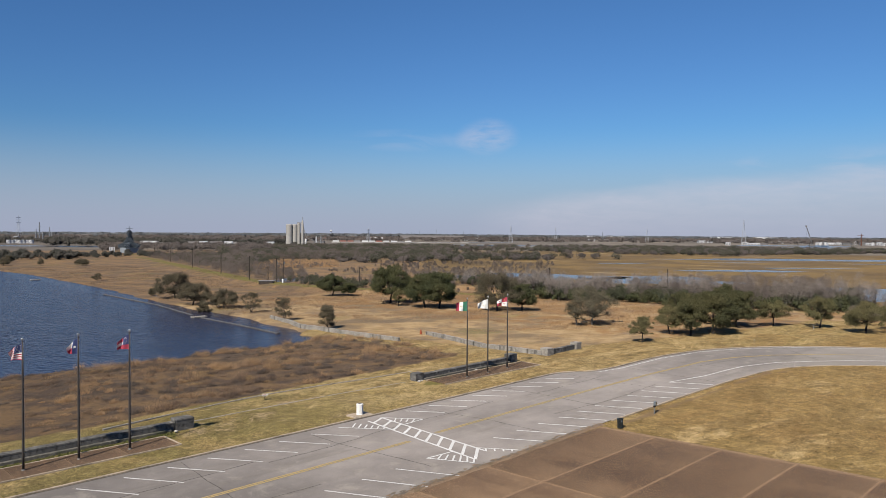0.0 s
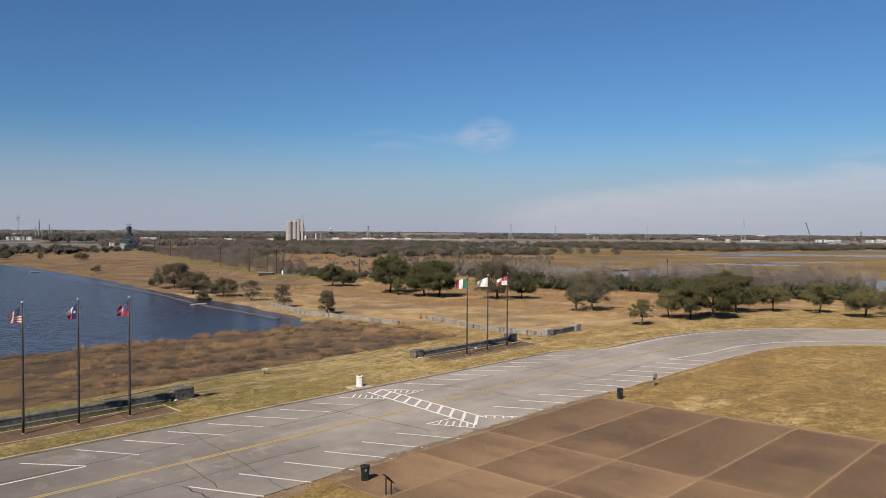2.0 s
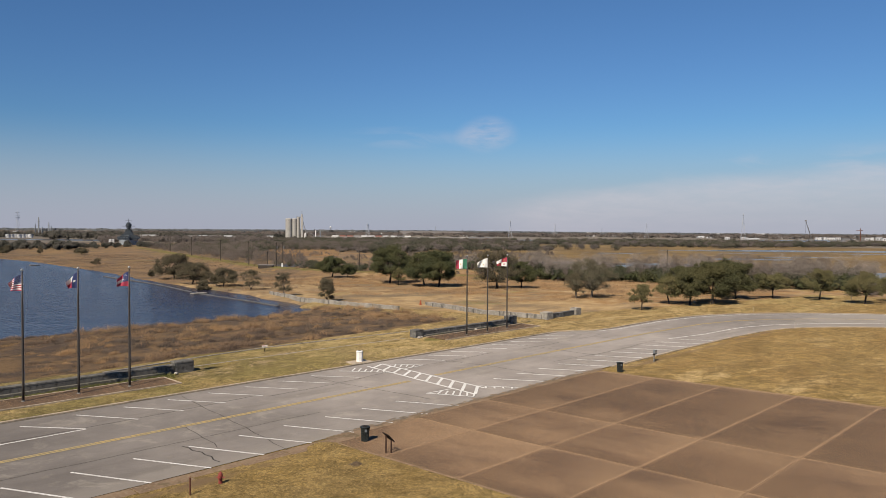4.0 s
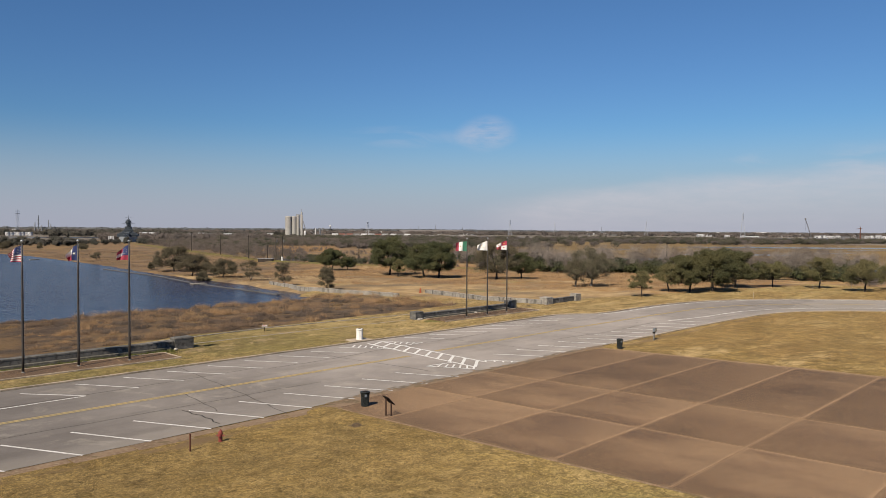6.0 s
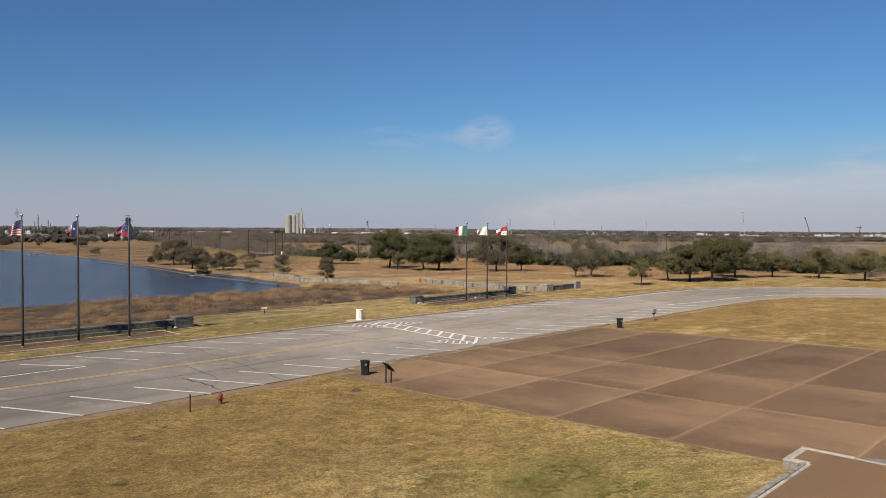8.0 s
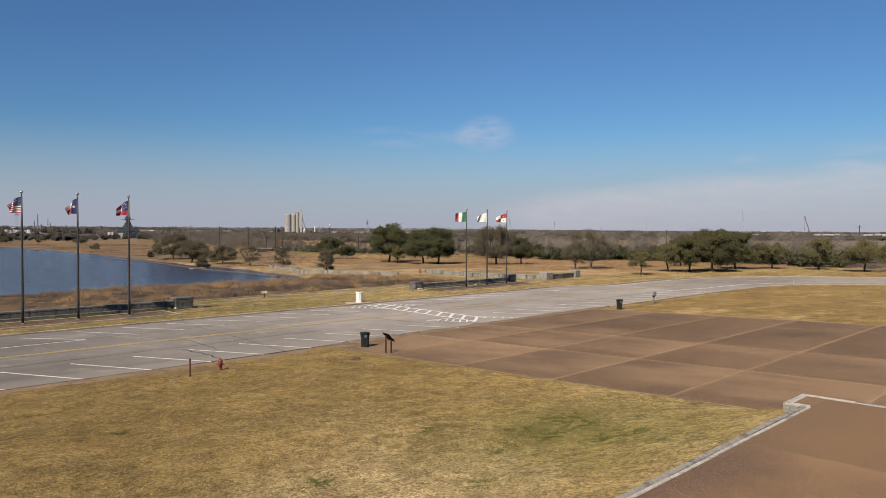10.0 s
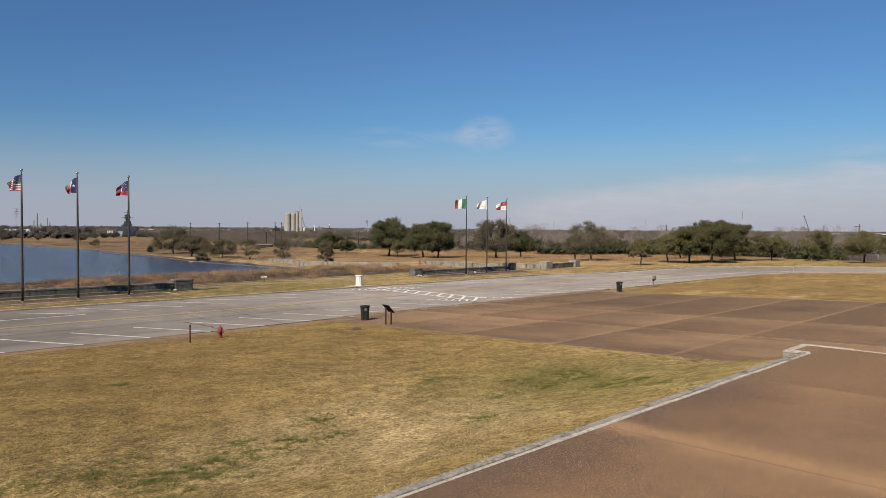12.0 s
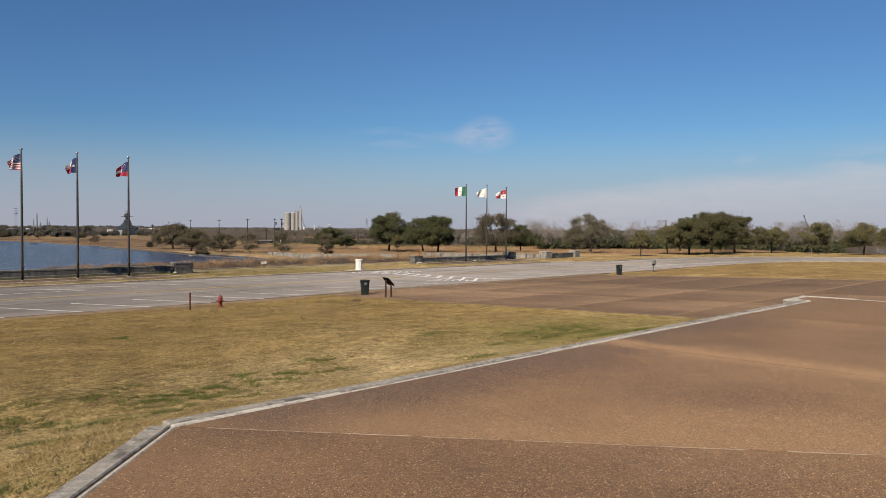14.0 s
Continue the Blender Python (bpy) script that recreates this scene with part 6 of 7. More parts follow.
def tree(x, y, h, width, kind, label, turn=0.0, name="oak_tree", group="park trees"):
    # leaves, bark, trunk share, leaf count, leaf size, bare, stems, lobes, lobe size, openness
    leaf, bark, tr, count, size, bare, stems, lobes, lobe, thin = {
        "dark": (M_OAK, M_BARK, 0.24, 52000, 0.105, False, 1, 80, 0.115, 0.0),
        "row": (M_ROWOAK, M_BARK, 0.22, 52000, 0.10, False, 1, 80, 0.115, 0.1),
        "olive": (M_OLIVE, M_BARK, 0.30, 17000, 0.09, False, 1, 44, 0.13, 0.3),
        "grey": (M_GREYLEAF, M_BARK, 0.17, 34000, 0.09, False, 1, 64, 0.12, 0.25),
        "pale": (M_PALELEAF, M_PALEBARK, 0.18, 30000, 0.085, False, 1, 60, 0.12, 0.4),
        "sparse": (M_GREYLEAF, M_PALEBARK, 0.2, 8000, 0.085, False, 2, 34, 0.14, 0.5),
        "bare": (M_PALETWIG, M_PALEBARK, 0.22, 1500, 0.035, True, 1, 0, 0, 0),
        "bush": (M_GREYLEAF, M_BARK, 0.06, 13000, 0.09, False, 3, 48, 0.13, 0.2),
    }[kind]
    if kind in ("olive", "grey", "dark", "row"):
        count = int(count * min(1.5, max(0.45, (width / {"olive": 7.0, "grey": 11.0}.get(kind, 11.5)) ** 1.7)))
    seed = int(x * 13 + y * 7)
    tm, cm = tree_meshes(seed, h, width, h * tr, leaf, bark, count, size, bare, stems, lobes, lobe, thin)
    t = thing(name, label, "tree", pose(x, y, land1(x, y) + 0.03, 0, 0, turn), group)
    for n_, me in (("trunk", tm), ("crown", cm)):
        o = new(n_, me)
        o.parent = t
    return t


FIELD_OAKS = (
    (138.5, 117.6, 10.8, 14.5, "grey", "broad grey-green live oak on dry grass"),
    (143.0, 113.2, 7.0, 8.5, "dark", "dark-green oak beside a broad grey oak"),
    (132.5, 148.0, 5.0, 4.8, "olive", "small yellow-green sapling between large oaks"),
    (136.0, 155.5, 11.8, 14.5, "dark", "tall dark-green live oak on dry grass"),
    (134.2, 139.4, 9.8, 13.5, "dark", "dark-green live oak with forked trunk"),
    (135.6, 135.3, 10.4, 12.5, "dark", "dark-green live oak with a straight trunk"),
    (139.0, 187.0, 7.6, 10.5, "dark", "round dark-green tree at the field's far edge"),
    (143.0, 184.0, 4.6, 6.0, "dark", "low dark-green shrub beside a round tree"),
    (127.2, 82.4, 8.8, 11.0, "pale", "grey-green spreading oak in dry grass"),
    (124.0, 84.0, 6.6, 6.0, "sparse", "thin grey oak behind a spreading oak"),
)
DRIVE_OAKS = (
    (110.8, 61.8, 4.7, 5.0, "olive", "small olive-green oak near the drive"),
    (123.6, 63.4, 5.6, 6.4, "olive", "olive-green oak near the drive"),
    (124.6, 59.8, 7.2, 8.4, "row", "olive-green oak in a close row"),
    (130.4, 58.2, 8.4, 12.5, "row", "large dark-green live oak in a close row"),
    (143.2, 59.2, 7.8, 10.5, "row", "dark-green live oak at the end of a row"),
    (154.6, 67.0, 8.0, 9.0, "row", "tall dark-green oak behind the row"),
    (147.0, 72.5, 6.4, 8.0, "row", "dark-green oak behind the row"),
    (149.6, 54.4, 5.7, 6.8, "olive", "small flat-topped olive-green oak"),
    (153.8, 47.0, 6.6, 7.4, "olive", "olive-green oak with a slim trunk"),
    (151.6, 38.4, 6.4, 9.0, "olive", "spreading olive-green oak beside the drive"),
    (160.5, 36.0, 6.0, 7.0, "olive", "olive-green oak beside the drive"),
)
POND_TREES = (
    (99.0, 213.0, 8.4, 14.0, "grey", "broad grey-green oak at the pond's edge"),
    (93.5, 190.0, 7.0, 12.0, "grey", "dense grey-green oak at the pond's edge"),
    (88.8, 174.5, 3.6, 4.0, "bush", "low scrubby bush at the pond's edge"),
    (95.5, 176.5, 5.6, 10.5, "grey", "low spreading grey oak near the pond"),
    (94.9, 161.5, 5.6, 7.0, "sparse", "thin half-bare tree near the pond"),
    (91.3, 141.0, 6.0, 4.8, "sparse", "slender half-bare tree beside the old wall"),
    (88.5, 120.6, 5.2, 4.9, "bush", "bushy many-stemmed tree beside the old wall"),
    (97.5, 226.0, 2.6, 2.6, "bush", "small bush on the far bank"),
    (109.5, 306.0, 3.6, 5.0, "sparse", "small bent tree on the far bank"),
    (152.0, 449.0, 4.6, 9.5, "grey", "low broad tree in the far field"),
    (134.0, 463.0, 4.6, 5.0, "sparse", "small thin tree in the far field"),
    (130.0, 515.0, 5.0, 8.0, "grey", "low tree in the far field"),
    (118.0, 476.0, 4.6, 9.0, "grey", "low tree on the far bank"),
)
for x, y, h, wd, kind, lab in FIELD_OAKS + DRIVE_OAKS + POND_TREES:
    tree(x, y, h, wd, kind, lab, turn=(x * 37) % 360)


# ---------------------------------------------------------------- woods, reeds and grass
def wood(name, pts, heights, per, size, material, label, long=1.5, spread=0.42, seed=1, low=0.05):
    """A wood as one piece: every tree a ragged dome of lobes, its leaves looking outwards; long leaves are bare twigs."""
    r = np.random.default_rng(seed)
    n = len(pts)
    pick = np.repeat(np.arange(n), per)
    m = len(pick)
    z = land(pts[:, 0], pts[:, 1])
    if long > 5:
        a, q, zc = r.uniform(0, 2 * np.pi, m), r.uniform(0, 1, m) ** 0.55, r.uniform(low, 1, m) ** 0.8
        rad = heights[pick] * spread * np.sqrt(np.clip(1 - (zc - 0.35) ** 2 / 0.5, 0.02, 1)) * (0.75 + 0.25 * np.sin(3 * a + pick))
        c = np.stack([pts[pick, 0] + q * rad * np.cos(a), pts[pick, 1] + q * rad * np.sin(a), z[pick] + heights[pick] * zc], 1)
        v, f = twigs(c, size, r, long)
    else:
        nl = 6
        ang = np.arange(nl) * 2.4 + r.uniform(0, 6.28, (n, 1))
        out = heights[:, None] * spread * r.uniform(0.25, 0.75, (n, nl))
        lz = heights[:, None] * r.uniform(0.28, 0.70, (n, nl)) * np.where(np.arange(nl) == 0, 1.1, 1.0)
        lr = heights[:, None] * spread * r.uniform(0.38, 0.62, (n, nl))
        l = r.integers(0, nl, m)
        off = r.normal(size=(m, 3))
        off[:, 2] = np.abs(off[:, 2]) * np.where(r.uniform(size=m) < 0.3, -0.6, 1.0)
        off /= np.linalg.norm(off, axis=1)[:, None]
        rr = lr[pick, l] * r.uniform(0.72, 1.05, m)
        c = np.stack([pts[pick, 0] + out[pick, l] * np.cos(ang[pick, l]) + off[:, 0] * rr,
                      pts[pick, 1] + out[pick, l] * np.sin(ang[pick, l]) + off[:, 1] * rr,
                      z[pick] + np.clip(lz[pick, l] + off[:, 2] * np.minimum(rr, 0.42 * heights[pick]), low * heights[pick], None)], 1)
        v, f = leaves(c, off, size, r, 0.35, long)
    return tagged(new(name, mesh_np(name, v, f, (material,))), label, "woodland", kind="stuff")


def scatter(n, seed, test):
    r = np.random.default_rng(seed)
    out = []
    while len(out) < n:
        out += test(r)
    return np.array(out[:n])


def polar(a0, a1, r0, r1, keep=None):
    """Random places between two bearings (degrees from the x axis) and two distances."""
    def test(r):
        a, d = radians(r.uniform(a0, a1)), math.sqrt(r.uniform(r0 ** 2, r1 ** 2))
        x, y = d * math.cos(a), d * math.sin(a)
        return [(x, y)] if keep is None or keep(x, y) else []
    return test


FRONT = ((-20, 40, 58, 70, 81, 95, 110, 121, 136, 160, 184), (215, 215, 210, 203, 193, 187, 182, 174, 177, 192, 204))
REAR = ((-20, 40, 70, 95, 121, 136, 184), (258, 252, 242, 228, 216, 214, 226))


def belt(x, y):            # the thicket between the park and the marsh
    return np.interp(y, *FRONT) < x < np.interp(y, *REAR)


r = np.random.default_rng(5)
pts = scatter(340, 11, polar(14.6, 46, 165, 300, belt))
wood("bare_thicket", pts, np.interp(pts[:, 1], (95, 125), (4.4, 2.4)) + np.interp(pts[:, 1], (95, 125), (5.0, 3.6)) * r.uniform(0, 1, len(pts)) ** 1.5, 380, 0.06, M_TWIG, "grey-brown leafless thicket along the marsh", 13.0, 0.36, 3, 0.08)
pts = scatter(70, 12, polar(14.6, 46, 170, 300, belt))
wood("pale_thicket", pts, r.uniform(6.0, 9.5, len(pts)) * np.interp(pts[:, 1], (95, 125), (1.05, 0.8)), 300, 0.045, M_PALETWIG, "pale leafless trees standing out of the thicket", 16.0, 0.32, 4, 0.2)
pts = scatter(330, 13, polar(14.6, 46, 165, 290, belt))
wood("green_thicket", pts, r.uniform(2.5, 5.0, len(pts)) * np.interp(pts[:, 1], (95, 125), (1.25, 1.0)), 220, 0.33, M_SCRUB, "dark evergreen scrub in the thicket", 1.5, 0.5, 5)
front = lambda x, y: -2 < x - np.interp(y, *FRONT) < 9
pts = scatter(125, 43, polar(14.6, 44, 160, 250, front))
wood("front_scrub", pts, r.uniform(1.6, 4.4, len(pts)), 300, 0.27, M_OAK, "dark green evergreen shrubs fronting the thicket", 1.5, 0.6, 25)
for k in range(34):       # pale trunks in the thicket
    x, y = scatter(1, 300 + k, polar(10, 44, 170, 245, belt))[0]
    tree(x, y, r.uniform(7, 10.5), r.uniform(4, 6), "bare", "pale leafless tree in the thicket", k * 40, "bare_tree", "bare trees")

mid = lambda x, y: x > np.interp(y, (200, 262, 329, 448, 632, 900), (165, 172, 186, 216, 268, 330))
inland = lambda x, y: mid(x, y) and (math.hypot(x, y) > 520 or math.degrees(math.atan2(y, x)) > 59.5 or (math.hypot(x, y) < 330 and math.degrees(math.atan2(y, x)) > 57.5))
pts = scatter(330, 14, polar(50, 71, 255, 640, inland))
wood("bare_wood", pts, r.uniform(3, 6.5, len(pts)), 330, 0.085, M_TWIG, "grey-brown winter woodland beyond the flood bank", 9.0, 0.75, 6, 0.0)
crest = lambda x, y: 5 < x - np.interp(y, (236, 262, 329, 448, 632), (151, 153, 170, 201, 253)) < 48 and y > 228
pts = scatter(210, 61, polar(55.5, 68, 270, 600, crest))
wood("bank_wood", pts, r.uniform(2.4, 5.2, len(pts)), 330, 0.075, M_TWIG, "close grey-brown leafless wood behind the flood bank", 10.0, 0.7, 62, 0.0)
pts = scatter(240, 15, polar(46, 71, 260, 640, inland))
wood("green_wood", pts, r.uniform(2.2, 5.5, len(pts)), 240, 0.45, M_FARGREEN, "dark evergreen scrub beyond the flood bank", 1.5, 0.7, 7, 0.0)
pts = scatter(620, 36, polar(36, 59, 235, 500, lambda x, y: not belt(x, y) and x > 178 and noise.noise((x * 0.02, y * 0.02, 9)) > -0.1))
wood("low_scrub", pts, r.uniform(0.8, 2.4, len(pts)), 90, 0.10, M_TWIG, "low brown scrub round the marsh pools", 8.0, 0.6, 17)
clumped = lambda x, y: noise.noise((x * 0.006, y * 0.006, 5)) + 0.6 * noise.noise((x * 0.02, y * 0.02, 7)) > np.interp(math.hypot(x, y), (450, 700, 900), (-0.4, -0.1, -0.25))
pts = scatter(46, 54, polar(11.0, 15.0, 188, 245))
wood("edge_scrub", pts, r.uniform(2.0, 3.6, len(pts)), 300, 0.05, M_TWIG, "low leafless scrub before the marsh pool", 13.0, 0.6, 28)
ditch = scatter(60, 52, polar(45, 58, 225, 310, lambda x, y: 9 < x - np.interp(y, (138, 186, 216, 236, 262), (176, 160, 152, 151, 153)) < 26))
wood("ditch_scrub", ditch, r.uniform(1.2, 3.0, len(ditch)), 200, 0.3, M_SCRUB, "dark green scrub in the ditch behind the flood bank", 1.6, 0.7, 27)
far_in = lambda x, y: clumped(x, y) and math.hypot(x, y) > np.interp(math.degrees(math.atan2(y, x)), (10, 19, 26, 35, 44, 50, 60), (960, 800, 640, 560, 490, 470, 470))
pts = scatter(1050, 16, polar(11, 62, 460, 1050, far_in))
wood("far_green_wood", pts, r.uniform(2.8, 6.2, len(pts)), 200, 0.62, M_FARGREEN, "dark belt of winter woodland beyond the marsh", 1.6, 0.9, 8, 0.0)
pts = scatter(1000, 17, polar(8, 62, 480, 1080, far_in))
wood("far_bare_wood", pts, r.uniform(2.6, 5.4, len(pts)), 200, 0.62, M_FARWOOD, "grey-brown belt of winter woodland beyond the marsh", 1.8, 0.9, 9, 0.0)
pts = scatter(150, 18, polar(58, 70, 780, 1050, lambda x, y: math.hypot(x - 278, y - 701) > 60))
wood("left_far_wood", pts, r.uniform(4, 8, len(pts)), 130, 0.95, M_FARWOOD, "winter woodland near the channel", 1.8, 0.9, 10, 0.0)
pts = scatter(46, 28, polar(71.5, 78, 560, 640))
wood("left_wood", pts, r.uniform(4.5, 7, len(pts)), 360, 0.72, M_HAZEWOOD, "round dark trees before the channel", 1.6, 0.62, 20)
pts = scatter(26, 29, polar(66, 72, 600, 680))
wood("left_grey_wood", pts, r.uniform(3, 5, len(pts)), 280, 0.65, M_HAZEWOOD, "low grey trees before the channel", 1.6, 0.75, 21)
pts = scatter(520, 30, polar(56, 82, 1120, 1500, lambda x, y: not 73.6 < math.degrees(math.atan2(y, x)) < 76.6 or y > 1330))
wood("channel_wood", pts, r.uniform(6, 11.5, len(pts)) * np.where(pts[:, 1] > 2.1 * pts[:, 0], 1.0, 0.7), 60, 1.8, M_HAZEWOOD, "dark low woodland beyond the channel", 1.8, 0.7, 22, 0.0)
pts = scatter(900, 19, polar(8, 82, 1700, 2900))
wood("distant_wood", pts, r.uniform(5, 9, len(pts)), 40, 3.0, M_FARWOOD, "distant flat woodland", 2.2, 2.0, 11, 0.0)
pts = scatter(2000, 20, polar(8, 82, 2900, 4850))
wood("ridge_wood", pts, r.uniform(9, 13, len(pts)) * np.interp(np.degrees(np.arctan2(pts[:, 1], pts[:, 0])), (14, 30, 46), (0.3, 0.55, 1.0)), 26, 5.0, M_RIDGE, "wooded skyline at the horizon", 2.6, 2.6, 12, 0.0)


def patch(x, y, s, seed=0.0):
    return np.array([noise.noise((a * s, b * s, seed)) for a, b in zip(x, y)])


def low_reach(x, y):        # the reeds stay low in the wet ground behind the near wall
    return 1 - 0.55 * sstep(x, 33, 25) * (y > 66)


def sward(name, n, seed, box, keep, height, width, material, label, lean=0.35, tuft=1, spread=0.2, sink=0.03):
    """Upright blades in tufts over part of the land."""
    r = np.random.default_rng(seed)
    x0, x1, y0, y1 = box
    p = np.stack([r.uniform(x0, x1, n), r.uniform(y0, y1, n)], 1)
    p = p[keep(p[:, 0], p[:, 1], r)]
    hgt = np.repeat(r.uniform(0.5, 1.2, len(p)) * (0.85 + 0.7 * patch(p[:, 0], p[:, 1], 0.17, 12) + 0.7 * patch(p[:, 0], p[:, 1], 0.6, 2)).clip(0.3, 1.7), tuft)
    hgt = hgt * np.repeat(low_reach(p[:, 0], p[:, 1]), tuft)
    p = np.repeat(p, tuft, 0) + r.normal(0, spread, (len(p) * tuft, 2))
    z = land(p[:, 0], p[:, 1]) - sink
    v, f = blades(np.c_[p, z], height * hgt[:, None], width, r, lean)
    return tagged(new(name, mesh_np(name, v, f, (material,))), label, "grass", kind="stuff")


reed_edge = lambda x: 72.5 + 0.06 * np.clip(x - 30, 0, 60)
bed = lambda x, y: (y > reed_edge(x) + 1.5 * patch(x, y, 0.2)) & (patch(x, y, 0.22, 22) + 0.5 * patch(x, y, 0.6, 24) > -0.13) & (in_pond(x, y) < 0.5) & (x < 84 - 0.25 * np.clip(95 - y, 0, 30))
wild = lambda x, y, k: 1.2 * patch(x, y * 1.5, 0.055, k) + 0.55 * patch(x, y, 0.22, k + 3) + 0.3 * patch(x, y, 0.7, k) + 0.006 * (x - 46) + 0.017 * np.clip(x - 28, -30, 0)


def tussocks(name, n, seed, keep, height, radius, each, material, label):
    """Rounded clumps of grass: blades lean out from each clump's heart, tallest in the middle."""
    r = np.random.default_rng(seed)
    p = np.stack([r.uniform(2, 85, n), r.uniform(71, 118, n)], 1)
    p = p[keep(p[:, 0], p[:, 1])]
    size = np.repeat(r.uniform(0.5, 1.35, len(p)), each)
    pick = np.repeat(np.arange(len(p)), each)
    off = r.normal(0, 0.5, (len(pick), 2)) * radius * size[:, None] * (1.25, 0.9)
    d = np.hypot(off[:, 0], off[:, 1]) / (radius * size)
    q = p[pick] + off
    h = low_reach(q[:, 0], q[:, 1]) * height * size * np.clip(1.1 - 0.55 * d, 0.25, 1.1) * r.uniform(0.6, 1.15, len(pick))
    a = r.uniform(0, 2 * np.pi, len(pick))
    base = np.c_[q, land(q[:, 0], q[:, 1]) - 0.03]
    side = np.stack([np.cos(a), np.sin(a), np.zeros(len(a))], 1) * (0.016 * r.uniform(0.6, 1.3, (len(a), 1)))
    lean = np.c_[off / radius * 0.55 + r.normal(0, 0.3, off.shape), np.ones(len(a))] * h[:, None]
    v = np.stack([base - side, base + side, base + lean], 1).reshape(-1, 3)
    return tagged(new(name, mesh_np(name, v, np.arange(len(v)).reshape(-1, 3), (material,))), label, "grass", kind="stuff")


sward("reed_bed", 40000, 31, (2, 86, 71, 118), lambda x, y, r: bed(x, y) & (wild(x, y, 4) > -0.05), 0.36, 0.013, M_REED,
      "brown winter reeds and tall grass by the pond", 0.8, 5, 0.22)
sward("dead_reeds", 34000, 45, (2, 86, 71, 118), lambda x, y, r: bed(x, y) & (wild(x, y, 4) < 0.12), 0.28, 0.013, M_DEADREED,
      "grey-brown dead weeds between the reeds", 0.9, 5, 0.25)
tussocks("golden_tussocks", 700, 46, lambda x, y: bed(x, y) & (wild(x, y, 15) > -0.05), 1.0, 0.75, 210, M_TUSSOCK, "tall russet-gold tussocks standing out of the reeds")
tussocks("russet_tussocks", 700, 49, lambda x, y: bed(x, y) & (wild(x, y, 4) > -0.1), 0.85, 0.65, 170, M_REED, "russet-brown tussocks among the reeds")
tussocks("grey_tussocks", 520, 50, lambda x, y: bed(x, y) & (wild(x, y, 4) < 0.25), 0.75, 0.7, 170, M_DEADREED, "dark grey-brown dead clumps among the reeds")
tussocks("straw_mats", 420, 51, lambda x, y: bed(x, y) & (wild(x, y, 9) > 0.05), 0.42, 0.95, 170, M_STRAW, "straw-coloured mats of flattened grass")
hay = lambda x, y: patch(x + y, (y - x) * 0.5, 0.035, 2) + 0.5 * patch(x, y, 0.12, 5) + 0.02 * (x - np.interp(y, (66, 85, 112, 134, 150, 170, 190), (125, 120, 124, 120, 116, 108, 104)))
sward("tall_dry_grass", 34000, 33, (92, 185, 60, 190), lambda x, y, r: (hay(x, y) > 0.0) & (y - 66 + 0.25 * np.clip(x - 95, 0, 60) > 2), 0.42, 0.032, M_TUSSOCK,
      "tall golden dry grass in the field", 0.5, 5, 0.35)
sward("straw_grass", 16000, 47, (90, 185, 66, 190), lambda x, y, r: (hay(x, y) < 0.06) & (in_pond(x, y) < 0.1) & (y - 66 + 0.25 * np.clip(x - 95, 0, 60) > 4), 0.10, 0.03, M_STRAW,
      "short straw-coloured grass in the field", 0.6, 5, 0.4)
sward("far_bank_grass", 16000, 34, (86, 175, 150, 440), lambda x, y, r: (in_pond(x, y) < 0.3) & (patch(x, y, 0.05, 2) > -0.1), 0.42, 0.05, M_REED,
      "brown tussocks on the far bank", 0.5, 5, 0.7)
sward("golden_reeds", 9000, 48, (205, 325, 330, 455), lambda x, y, r: (np.degrees(np.arctan2(y, x)) > 53.0) & (np.degrees(np.arctan2(y, x)) < 59.6) & (np.hypot(x, y) > 405) & (np.hypot(x, y) < 530) & (patch(x, y, 0.02, 3) > -0.15), 1.5, 0.12, M_TUSSOCK,
      "stand of tall golden reeds beyond the flood bank", 0.3, 6, 0.8)
bank = lambda x, y, r: (y > np.where(x < 3.5, x + 4.35, 7.85)) & (x < 27.1)
near = lambda x, y, r: bank(x, y, r) & (x > 0.15 * y) & (r.uniform(size=len(x)) < np.clip(9.5 / np.hypot(x, y), 0, 1) ** 1.7)
lawn_box = lambda x, y, r: bank(x, y, r) & (x > 0.12 * y) & (y < 35.0)
sward("turf_tufts", 46000, 53, (1.5, 27.0, 7.0, 35.2), lambda x, y, r: lawn_box(x, y, r) & (patch(x, y, 0.9, 6) + 0.5 * patch(x, y, 3.0, 8) > -0.25), 0.042, 0.007, M_TUFT,
      "brown and straw-coloured tufts standing out of the turf", 0.7, 4, 0.05, 0.006)
sward("turf", 175000, 35, (1.2, 27.1, 5.5, 34), near, 0.034, 0.006, M_TURF, "short dry winter turf", 1.1, 5, 0.05, 0.004)
GREENS = ((5.5, 15.6, 0.4), (6.3, 14.4, 0.42), (6.1, 13.7, 0.35), (7.0, 13.6, 0.32), (7.1, 14.4, 0.3), (8.8, 15.3, 0.38), (9.0, 14.2, 0.38), (7.9, 13.2, 0.32), (11.5, 15.9, 0.42),
          (7.8, 14.7, 0.33), (7.9, 13.9, 0.3), (14.1, 12.5, 0.48), (21.4, 15.1, 0.8), (19.5, 15.3, 0.5), (21.1, 12.1, 0.6), (17.1, 13.9, 0.4), (17.5, 17.7, 0.35), (19.8, 10.2, 0.35),
          (4.3, 15.8, 0.5), (21.3, 13.8, 0.6), (19.6, 12.0, 0.6), (19.5, 13.9, 0.5), (5.6, 12.9, 0.35), (4.6, 13.0, 0.35), (4.0, 13.5, 0.3), (3.75, 14.3, 0.35), (3.1, 11.0, 0.3),
          (2.0, 7.6, 0.2), (9.8, 14.9, 0.2), (10.1, 14.3, 0.25), (10.9, 14.3, 0.2), (6.5, 16.1, 0.22), (10.0, 25.3, 0.3), (6.3, 13.1, 0.25))
